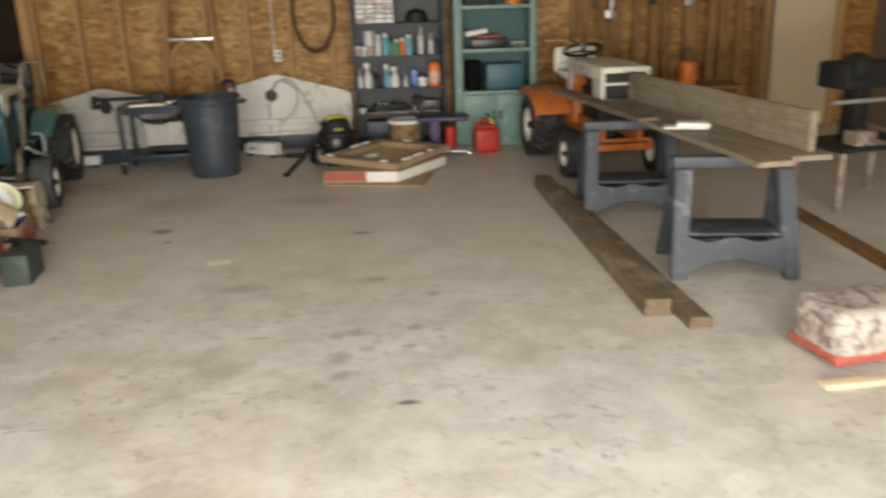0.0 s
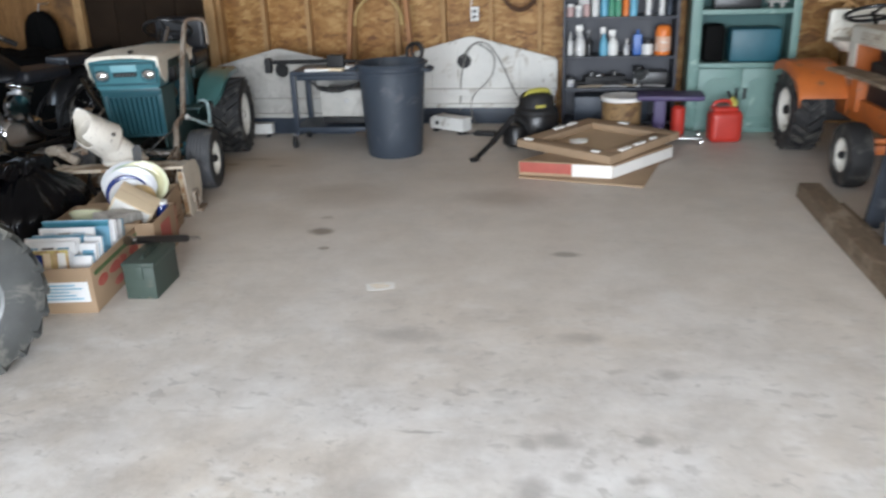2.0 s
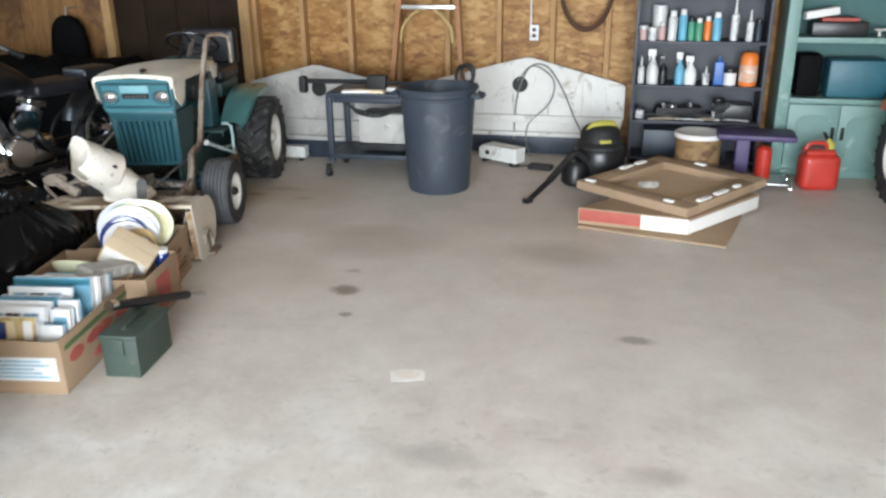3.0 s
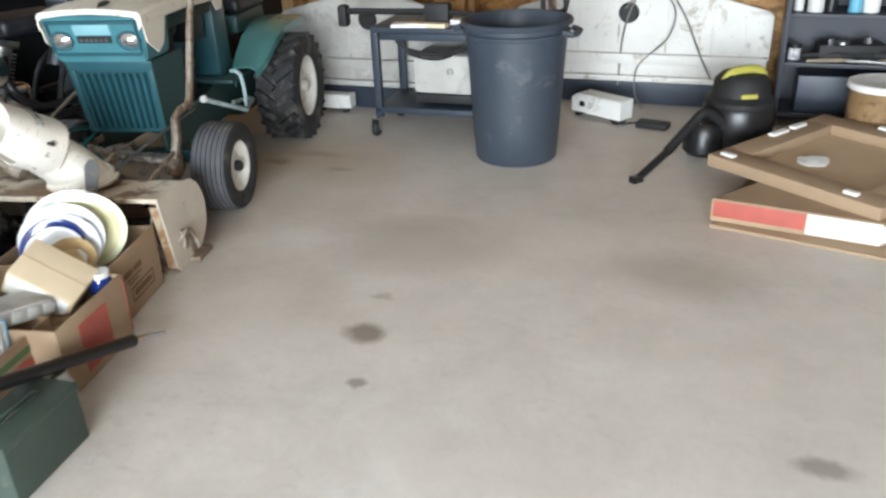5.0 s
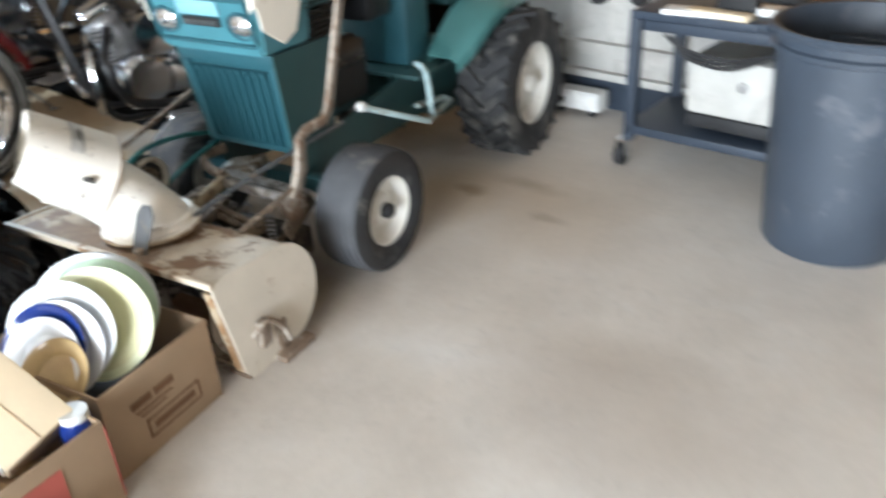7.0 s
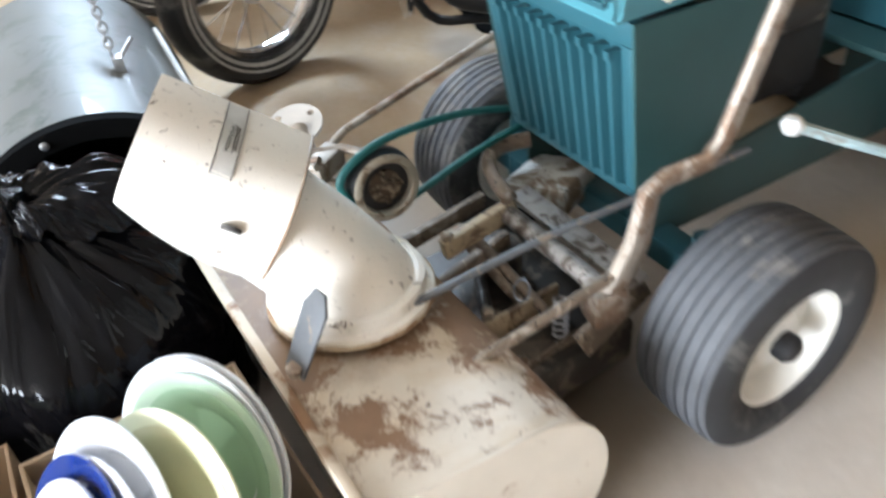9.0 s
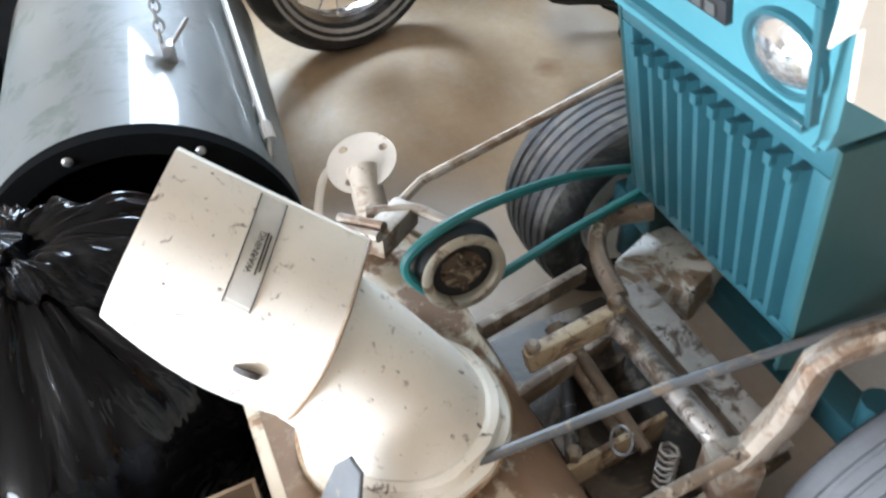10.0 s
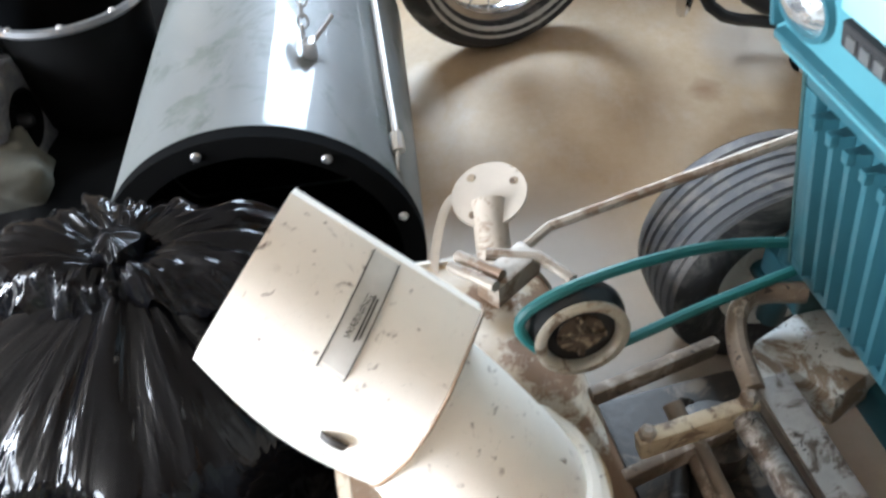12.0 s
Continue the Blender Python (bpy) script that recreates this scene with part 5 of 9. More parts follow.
# dark tone of the added block, with the hitch's shade in it
HITCH_DARK = surface("hitch_dark_iron", (0.045, 0.038, 0.031), 0.5, 0.1, 0.4, 10, 70, 0.3, wear=((0.16, 0.125, 0.09), 0.35, 14))
HITCH_RUST = surface("dark_rusted_iron", (0.18, 0.135, 0.095), 0.6, 0.15, 0.4, 12, 80, 0.4, wear=((0.40, 0.34, 0.27), 0.3, 16), spots=((0.03, 0.022, 0.016), 22.0, 0.25))
HITCH_TAN = surface("flaked_tan_paint", (0.40, 0.32, 0.21), 0.55, 0, 0.25, 9, 70, 0.3, wear=((0.13, 0.08, 0.045), 0.45, 14), spots=((0.05, 0.035, 0.025), 26.0, 0.2))
HITCH_GREY = surface("worn_grey_bar", (0.36, 0.335, 0.31), 0.42, 0.4, 0.3, 10, 80, 0.3, wear=((0.10, 0.075, 0.055), 0.4, 20), spots=((0.03, 0.025, 0.02), 24.0, 0.2))
RUST_EDGE = surface("rust_stained_cream", (0.50, 0.40, 0.27), 0.55, 0, 0.2, 8, 60, 0.2, wear=((0.30, 0.17, 0.08), 0.45, 10))
CREAM_CHIP = surface("chipped_cream_paint", (0.46, 0.405, 0.335), 0.45, 0, 0.15, 8, 60, 0.15, wear=((0.22, 0.15, 0.10), 0.22, 16))
DARK_RUST = surface("dark_rust", (0.10, 0.065, 0.04), 0.65, 0.2, 0.4, 22, 90, 0.3, wear=((0.36, 0.28, 0.19), 0.35, 30))
CREAM_RUST = surface("cream_end_plate", (0.66, 0.60, 0.50), 0.5, 0, 0.1, 5, 60, 0.1, wear=((0.3, 0.18, 0.09), 0.08, 8))
GREY_IRON = surface("grey_iron", (0.14, 0.145, 0.15), 0.5, 0.5, 0.25, 12, 60, 0.2, wear=((0.25, 0.2, 0.15), 0.2, 20))
PULLEY = surface("pulley_cream", (0.44, 0.385, 0.30), 0.45, 0.2, 0.2, 20, 80, 0.1, wear=((0.2, 0.14, 0.09), 0.3, 30))
FLAKED = surface("flaked_grey_paint", (0.52, 0.53, 0.50), 0.55, 0.0, 0.3, 15, 80, 0.3, wear=((0.20, 0.15, 0.10), 0.42, 17), spots=((0.07, 0.055, 0.045), 26.0, 0.24))
snow_blower()


# ---- back wall: bin, cart, panels, vacuum, boxes ----
def trash_bin():
    t = thing("trash_bin", "large grey plastic trash bin, open at the top", "trash bin", pose(-0.80, 6.72, 0))
    prof = [(0.001, 0.0), (0.20, 0.0), (0.208, 0.012), (0.222, 0.20), (0.236, 0.45), (0.25, 0.625), (0.262, 0.63), (0.264, 0.645), (0.252, 0.65), (0.254, 0.672), (0.272, 0.678), (0.276, 0.692), (0.270, 0.70),
            (0.256, 0.698), (0.245, 0.67), (0.24, 0.62), (0.205, 0.03), (0.001, 0.02)]
    part("body", lathe(B(), prof, 56), CAN_PLASTIC, t)
    for a in (-8, 172):
        h = B()
        m = Matrix.Rotation(radians(a), 4, "Z")
        tube(h, [m @ Vector(p) for p in ((0.262, -0.075, 0.655), (0.305, -0.06, 0.645), (0.312, 0, 0.642), (0.305, 0.06, 0.645), (0.262, 0.075, 0.655))], 0.015, 8)
        part("handle", h, CAN_PLASTIC, t)
trash_bin()
hoop = B()
tube(hoop, [(-0.68 + 0.06 * math.cos(a), 7.02, 0.72 + 0.075 * math.sin(a)) for a in [i * math.pi / 12 for i in range(24)]], 0.013, 8, closed=True)
tube(hoop, [(-0.66 + 0.045 * math.cos(a), 7.04, 0.74 + 0.06 * math.sin(a)) for a in [i * math.pi / 12 for i in range(24)]], 0.01, 8, closed=True)
tube(hoop, [(-0.68, 7.05, 0.65), (-0.70, 7.2, 0.30), (-0.72, 7.3, 0.01)], 0.012, 8)
single("coiled_cord", hoop, BLACK, "black cord coiled behind the trash bin", "cord")

def utility_cart():
    t = thing("utility_cart", "dark steel utility cart on casters with tools on its top", "cart", pose(-1.66, 6.87, 0, 0, 0, 2))
    part("top_tray", bx(0, 0.92, 0, 0.44, 0.575, 0.605, 0.006), NAVY_STEEL, t)
    part("drawer_skirt", bx(0.05, 0.90, 0.01, 0.43, 0.535, 0.573, 0.004), NAVY_STEEL, t)
    part("bottom_shelf", bx(0, 0.92, 0, 0.44, 0.13, 0.165, 0.006), NAVY_STEEL, t)
    for x in (0.0, 0.88):
        for y in (0.0, 0.40):
            part("leg", bx(x, x + 0.04, y, y + 0.04, 0.109, 0.575, 0.003), NAVY_STEEL, t)
            c = B()
            lathe(c, [(0.001, -0.016), (0.042, -0.016), (0.047, -0.009), (0.047, 0.009), (0.042, 0.016), (0.001, 0.016)], 20, at(x + 0.005, y - 0.01, 0.047, AX_X))
            cs = part("caster", c, BLACK_DULL, t, "black caster wheel")
            f = B()
            box(f, x - 0.018, x - 0.014, y - 0.025, y + 0.015, 0.035, 0.104, 0.001)
            box(f, x + 0.024, x + 0.028, y - 0.025, y + 0.015, 0.035, 0.104, 0.001)
            box(f, x - 0.018, x + 0.04, y - 0.027, y + 0.037, 0.098, 0.108, 0.001)
            part("fork", f, CHROME, cs)
utility_cart()
wb = thing("white_box", "grubby white enamel housing on the cart shelf", "housing", at(-1.45, 6.94, 0.185))
part("shell", bx(0.0, 0.42, 0, 0.26, 0.05, 0.27, 0.03), PANEL_DIRTY, wb)
part("base", bx(0.01, 0.41, 0.005, 0.255, 0.0, 0.0495, 0.006), BLACK_DULL, wb, "dark base")
part("dial", lathe(B(), [(0.001, 0), (0.02, 0), (0.018, 0.012), (0.001, 0.013)], 18, at(0.22, -0.0005, 0.18, Matrix.Rotation(radians(90), 4, "X"))), STEEL, wb)
cb = B()
for k in range(3):
    tube(cb, curve_pts([(-1.50 + k * 0.03, 6.845 - 0.004 * k, 0.54), (-1.42, 6.84, 0.50 - 0.012 * k), (-1.25, 6.84, 0.485 - 0.015 * k), (-1.08, 6.845, 0.53)], 6), 0.007, 6)
single("cable", cb, BLACK_DULL, "black cables hanging under the cart top", "cable")
for i, (x, y, w, d, r, mt) in enumerate(((-1.50, 6.92, 0.20, 0.09, 8, PAPER), (-1.40, 6.88, 0.22, 0.06, -4, CREAM_CARD), (-1.33, 6.95, 0.2, 0.08, 3, PAPER))):
    single("folded_paper", bx(-w / 2, w / 2, -d / 2, d / 2, 0, 0.018 + 0.004 * i, 0.003, at(x + 0.06, y + 0.04 * i, 0.6057, Matrix.Rotation(radians(r), 4, "Z"))), mt, "pale folded papers on the cart", "paper", group="papers on the cart")
tool = B()
tube(tool, [(-1.86, 7.0, 0.665), (-1.3, 7.0, 0.672), (-0.98, 6.98, 0.664)], [0.018, 0.016, 0.012], 8)
box(tool, -1.90, -1.845, 6.965, 7.035, 0.58, 0.70, 0.02)
box(tool, -1.38, -1.24, 6.965, 7.04, 0.606, 0.72, 0.012)
single("power_tool", tool, BLACK_DULL, "long black tool lying across the cart top", "tool")

def gable_panel(name, cx, y, half_l, half_r, zp, ze_l, ze_r, mat, label, knob):
    """A white sheet-metal piece with a peaked top, a ledge and a dark foot, leaning at the wall."""
    t = thing(name, label, "metal panel", pose(cx, y, 0))
    f = B()
    prism(f, [(-half_l, 0.29), (half_r, 0.29), (half_r, ze_r - 0.02), (half_r - 0.02, ze_r), (0.03, zp), (-0.03, zp), (-half_l + 0.02, ze_l), (-half_l, ze_l - 0.02)], 0.03, AX_XZ, 0.006)
    part("face", f, mat, t)
    for i, x in enumerate((-0.62, -0.36, -0.12, 0.16, 0.42, 0.6)):
        if -half_l + 0.05 < x < half_r - 0.05:
            part("rib", bx(x, x + 0.012, -0.036, -0.0305, 0.31, 0.30 + (zp - 0.36) * (1 - abs(x) / 1.2), 0.002), mat, t)
    part("ledge", bx(-half_l + 0.02, half_r - 0.01, -0.075, -0.031, 0.255, 0.315, 0.008), mat, t)
    part("lower_face", bx(-half_l + 0.03, half_r - 0.02, -0.045, 0.0, 0.165, 0.2545, 0.004), mat, t)
    part("lower_ledge", bx(-half_l + 0.02, half_r - 0.01, -0.085, -0.0455, 0.15, 0.185, 0.008), mat, t)
    part("foot", bx(-half_l + 0.06, half_r - 0.05, -0.03, 0.0, 0.0, 0.1645, 0.003), NAVY_STEEL, t, "dark foot rail")
    c = B()
    lathe(c, [(0.001, 0.02), (0.05, 0.02), (0.06, 0.008), (0.06, 0.0), (0.001, 0.0)], 24, at(knob[0], -0.0305, knob[1], Matrix.Rotation(radians(90), 4, "X")))
    part("cap", c, BLACK_DULL, t, "round black cap")
    return t
AX_XZ = Matrix(((1, 0, 0, 0), (0, 0, 1, -0.03), (0, 1, 0, 0), (0, 0, 0, 1)))
gable_panel("metal_panel", -0.341, 7.855, 0.75, 0.75, 0.755, 0.575, 0.567, PANEL_WHITE, "white peaked sheet-metal panel with a ledge, leaning at the wall", (-0.06, 0.55))
gable_panel("metal_panel", -1.93, 7.42, 0.58, 0.68, 0.725, 0.59, 0.58, PANEL_DIRTY, "grubby white peaked sheet-metal panel behind the cart", (0.02, 0.55))
lp = B()
tube(lp, curve_pts([(-0.44, 7.80, 0.12), (-0.42, 7.79, 0.45), (-0.33, 7.79, 0.68), (-0.2, 7.79, 0.70), (-0.08, 7.79, 0.55), (0.02, 7.78, 0.34), (0.10, 7.72, 0.2)], 8), 0.006, 6)
tube(lp, curve_pts([(-0.42, 7.785, 0.58), (-0.30, 7.78, 0.70), (-0.14, 7.78, 0.60), (-0.16, 7.78, 0.42), (-0.32, 7.78, 0.25), (-0.33, 7.74, 0.1), (-0.28, 7.7, 0.01)], 8), 0.005, 6)
single("wire", lp, WIRE, "grey wire looped over the white panel", "wire")

def white_unit(x, y, rz, w, d, h, lab):
    t = thing("white_unit", lab, "appliance part", pose(x, y, 0, 0, 0, rz))
    b = B()
    prism(b, [(0, 0.03), (w, 0.03), (w, h), (w * 0.12, h), (0, h * 0.8)], d, AX_XZ @ at(0, 0, 0.03), 0.008)
    part("case", b, WHITE_PLASTIC, t)
    part("foot", bx(0.02, 0.05, 0.02, d - 0.02, 0.0, 0.029, 0.002), BLACK_DULL, t)
    part("foot", bx(w - 0.06, w - 0.03, 0.02, d - 0.02, 0.0, 0.029, 0.002), BLACK_DULL, t)
    part("switch", bx(w * 0.2, w * 0.3, -0.006, -0.0005, h * 0.5, h * 0.72, 0.002), BLACK_DULL, t)
white_unit(-0.67, 7.50, -30, 0.36, 0.13, 0.14, "small white appliance lying on the floor by the panel")
white_unit(-2.25, 7.22, 3, 0.25, 0.1, 0.115, "small dirty white case on the floor behind the tractor")
pd = B()
box(pd, -0.09, 0.09, -0.05, 0.05, 0, 0.035, 0.012)
tube(pd, curve_pts([(-0.08, 0, 0.02), (-0.2, -0.05, 0.01), (-0.26, 0.02, 0.01)], 5), 0.006, 6)
single("pump", pd, BLACK_DULL, "small black pump on the floor with its hose", "pump", pose(-0.17, 7.35, 0, 0, 0, -12))

def shop_vacuum():
    t = thing("shop_vacuum", "black shop vacuum with a yellow top, hose and wand", "vacuum", pose(0.27, 7.02, 0, 0, 0, 20))
    part("tank", lathe(B(), [(0.001, 0.05), (0.15, 0.05), (0.17, 0.09), (0.175, 0.24), (0.165, 0.26), (0.001, 0.26)], 32), BLACK, t)
    part("motor_head", lathe(B(), [(0.168, 0.262), (0.168, 0.285), (0.14, 0.31), (0.13, 0.38), (0.10, 0.41), (0.001, 0.415)], 32), BLACK_DULL, t)
    hd = B()
    tube(hd, curve_pts([(-0.1, -0.03, 0.38), (-0.06, -0.04, 0.425), (0.06, -0.03, 0.43), (0.1, -0.02, 0.385)], 5), 0.02, 8)
    part("carry_handle", hd, YELLOW, t, "yellow carry handle")
    part("band", bx(-0.05, 0.03, -0.152, -0.125, 0.315, 0.338, 0.006), YELLOW, t, "yellow band")
    for a in (0.6, 2.2, 3.9, 5.5):
        c = B()
        lathe(c, [(0.001, -0.014), (0.026, -0.014), (0.026, 0.014), (0.001, 0.014)], 14, at(0.15 * math.cos(a), 0.15 * math.sin(a), 0.026, AX_X))
        box(c, 0.15 * math.cos(a) - 0.018, 0.15 * math.cos(a) + 0.018, 0.15 * math.sin(a) - 0.018, 0.15 * math.sin(a) + 0.018, 0.045, 0.075, 0.004)
        part("caster", c, BLACK_DULL, t)
    h = B()
    ti = t.matrix_basis.inverted()
    tube(h, [ti @ p for p in curve_pts([(0.20, 6.86, 0.20), (0.12, 6.80, 0.26), (0.06, 6.74, 0.21), (-0.03, 6.61, 0.115)], 6)], 0.024, 10)
    hs = part("hose", h, BLACK_DULL, t)
    w = B()
    tube(w, [ti @ Vector((-0.02, 6.62, 0.122)), ti @ Vector((-0.14, 6.475, 0.022))], [0.02, 0.018], 10)
    box(w, -0.03, 0.03, -0.02, 0.02, -0.014, 0.016, 0.004, ti @ at(-0.15, 6.463, 0.0165) @ Matrix.Rotation(radians(50), 4, "Z"))
    part("wand", w, BLACK, t)
    bs = B()
    lathe(bs, [(0.001, 0), (0.08, 0), (0.10, 0.02), (0.10, 0.13), (0.075, 0.165), (0.001, 0.165)], 24, ti @ at(0.12, 6.9, 0.025))
    part("filter_drum", bs, BLACK, t, "glossy black side drum")
shop_vacuum()

def packing_stack():
    single("cardboard_sheet", bx(-0.08, 0.755, -0.02, 0.70, 0.0, 0.012, 0.002, pose(0.285, 6.03, 0, 0, 0, -14)), CARD, "flat brown cardboard sheet on the floor", "cardboard", group="packing cardboard")
    t = thing("flat_box", "flat carton with a red and white printed side, skewed", "box", pose(0.20, 6.065, 0.0145, 0, 0, -9.5))
    # skewed corners of the carton: front left, front right, back right, back left
    skew = [(0.0, 0.0), (0.63, 0.0), (0.97, 0.66), (0.34, 0.66)]
    part("carton", prism(B(), skew, 0.098, None, 0.003), CARD, t)
    part("red_side", bx(0.008, 0.36, -0.003, 0.0, 0.022, 0.090, 0.0005), RED_PRINT, t, "red printed panel")
    part("white_side", bx(0.364, 0.628, -0.003, 0.0, 0.008, 0.092, 0.0005), PAPER, t, "white printed panel")
    part("white_end", bx(0.0, 0.735, -0.003, 0.0, 0.010, 0.085, 0.0005, at(0.631, 0.0, 0.0, Matrix.Rotation(math.atan2(0.66, 0.34), 4, "Z"))), PAPER, t, "white printed end")
    fm = pose(0.158, 6.45, 0.1165, 1.0, 0.5, -36)
    f = thing("packing_frame", "cardboard packing frame with white foam corners on the carton", "packing", fm)
    W, D, w = 0.80, 0.88, 0.13
    part("side", bx(0, W, 0, w, 0, 0.055, 0.006), CARD, f)
    part("side", bx(0, W, D - w, D, 0, 0.055, 0.006), CARD, f)
    part("side", bx(0, w, w + 0.001, D - w - 0.001, 0, 0.055, 0.006), CARD, f)
    part("side", bx(W - w, W, w + 0.001, D - w - 0.001, 0, 0.055, 0.006), CARD, f)
    part("inner_sheet", bx(w, W - w, w, D - w, 0.0, 0.008, 0), CARD_PALE, f)
    for x, y, a, b in ((0.04, 0.03, 0.07, 0.03), (0.62, 0.03, 0.06, 0.03), (W - 0.05, 0.16, 0.035, 0.12), (W - 0.05, 0.34, 0.035, 0.12), (W - 0.05, 0.55, 0.03, 0.06), (0.02, 0.40, 0.035, 0.12), (0.02, 0.56, 0.035, 0.10), (0.30, D - 0.04, 0.08, 0.03)):
        part("foam_pad", bx(x, x + a, y, y + b, 0.0545, 0.068, 0.005), FOAM, f, "white foam pad")
    sc = B()
    lathe(sc, [(0.001, 0.0), (0.06, 0.002), (0.065, 0.012), (0.03, 0.02), (0.001, 0.018)], 14)
    roughen(sc, 0.012, 20)
    part("foam_scrap", sc, FOAM, f, "white foam scrap").matrix_basis = at(0.30, 0.34, 0.012)
packing_stack()

def fibre_drum():
    t = thing("fibre_drum", "brown round fibre drum with a pale lid", "drum", pose(0.93, 7.22, 0))
    part("body", lathe(B(), [(0.001, 0), (0.155, 0), (0.157, 0.02), (0.15, 0.12), (0.152, 0.30), (0.156, 0.315), (0.001, 0.315)], 36), BROWN_DRUM, t)
    part("lid", lathe(B(), [(0.001, 0.316), (0.163, 0.316), (0.166, 0.325), (0.166, 0.345), (0.158, 0.35), (0.12, 0.342), (0.001, 0.342)], 36), PAPER, t, "pale round lid")
fibre_drum()

def rolling_seat():
    t = thing("rolling_seat", "low rolling seat with a purple top and chrome casters", "stool", pose(1.30, 7.16, 0, 0, 0, -3))
    part("seat", bx(-0.26, 0.24, -0.14, 0.14, 0.335, 0.375, 0.018), PURPLE, t)
    part("column", bx(-0.13, -0.04, -0.05, 0.05, 0.05, 0.334, 0.012), PURPLE, t)
    part("tray", bx(-0.16, 0.22, -0.13, 0.13, 0.04, 0.055, 0.005), STEEL, t)
    for x, y in ((-0.14, -0.12), (0.23, -0.13), (-0.14, 0.12), (0.23, 0.13)):
        c = B()
        lathe(c, [(0.001, -0.01), (0.026, -0.01), (0.026, 0.01), (0.001, 0.01)], 16, at(x, y, 0.026, AX_X))
        tube(c, [(x, y, 0.026), (x + 0.01, y, 0.06), (x * 0.8, y * 0.7, 0.052)], 0.007, 6)
        part("caster", c, CHROME, t)
    r = B()
    lathe(r, [(0.001, 0), (0.05, 0), (0.052, 0.01), (0.052, 0.20), (0.03, 0.22), (0.001, 0.22)], 20, at(0.06, 0.02, 0.056))
    part("red_jug", r, RED_PLASTIC, t, "red jug on the tray")
rolling_seat()

def gas_can():
    t = thing("gas_can", "red plastic fuel can with a yellow spout", "fuel can", pose(1.71, 7.17, 0, 0, 0, 6))
    b = B()
    box(b, -0.122, 0.122, -0.088, 0.088, 0.0, 0.245, 0.055, None, 5)
    box(b, -0.105, 0.085, -0.07, 0.07, 0.235, 0.275, 0.022, None, 3)
    part("body", b, RED_PLASTIC, t)
    h = B()
    tube(h, curve_pts([(-0.10, 0, 0.25), (-0.07, 0, 0.305), (0.02, 0, 0.31), (0.05, 0, 0.27)], 5), 0.014, 8)
    part("handle", h, RED_PLASTIC, t)
    s = B()
    tube(s, [(0.06, 0, 0.262), (0.065, 0, 0.30), (0.03, -0.01, 0.345)], [0.026, 0.024, 0.014], 12)
    part("spout", s, YELLOW, t, "yellow spout")
    c = B()
    tube(c, [(0.03, -0.01, 0.344), (0.0, -0.016, 0.385)], [0.014, 0.01], 10)
    part("spout_tip", c, BLACK, t)
gas_can()

# ---- shelving with bottles ----
def shelf_unit():
    t = thing("shelf_unit", "dark slate open shelf unit full of bottles and cans", "shelf", pose(0.455, 7.52, 0))
    W, D, H = 0.91, 0.31, 1.95
    part("side", bx(0, 0.022, 0, D, 0, H, 0.002), SHELF_STEEL, t)
    part("side", bx(W - 0.022, W, 0, D, 0, H, 0.002), SHELF_STEEL, t)
    part("back", bx(0.022, W - 0.022, D - 0.008, D - 0.001, 0.02, H - 0.01, 0), SHELF_STEEL, t)
    for z in (0.06, 0.335, 0.59, 0.90, 1.205, 1.50, 1.90):
        part("shelf", bx(0.0225, W - 0.0225, 0.0, D - 0.009, z, z + 0.022, 0.002), SHELF_STEEL, t)
shelf_unit()

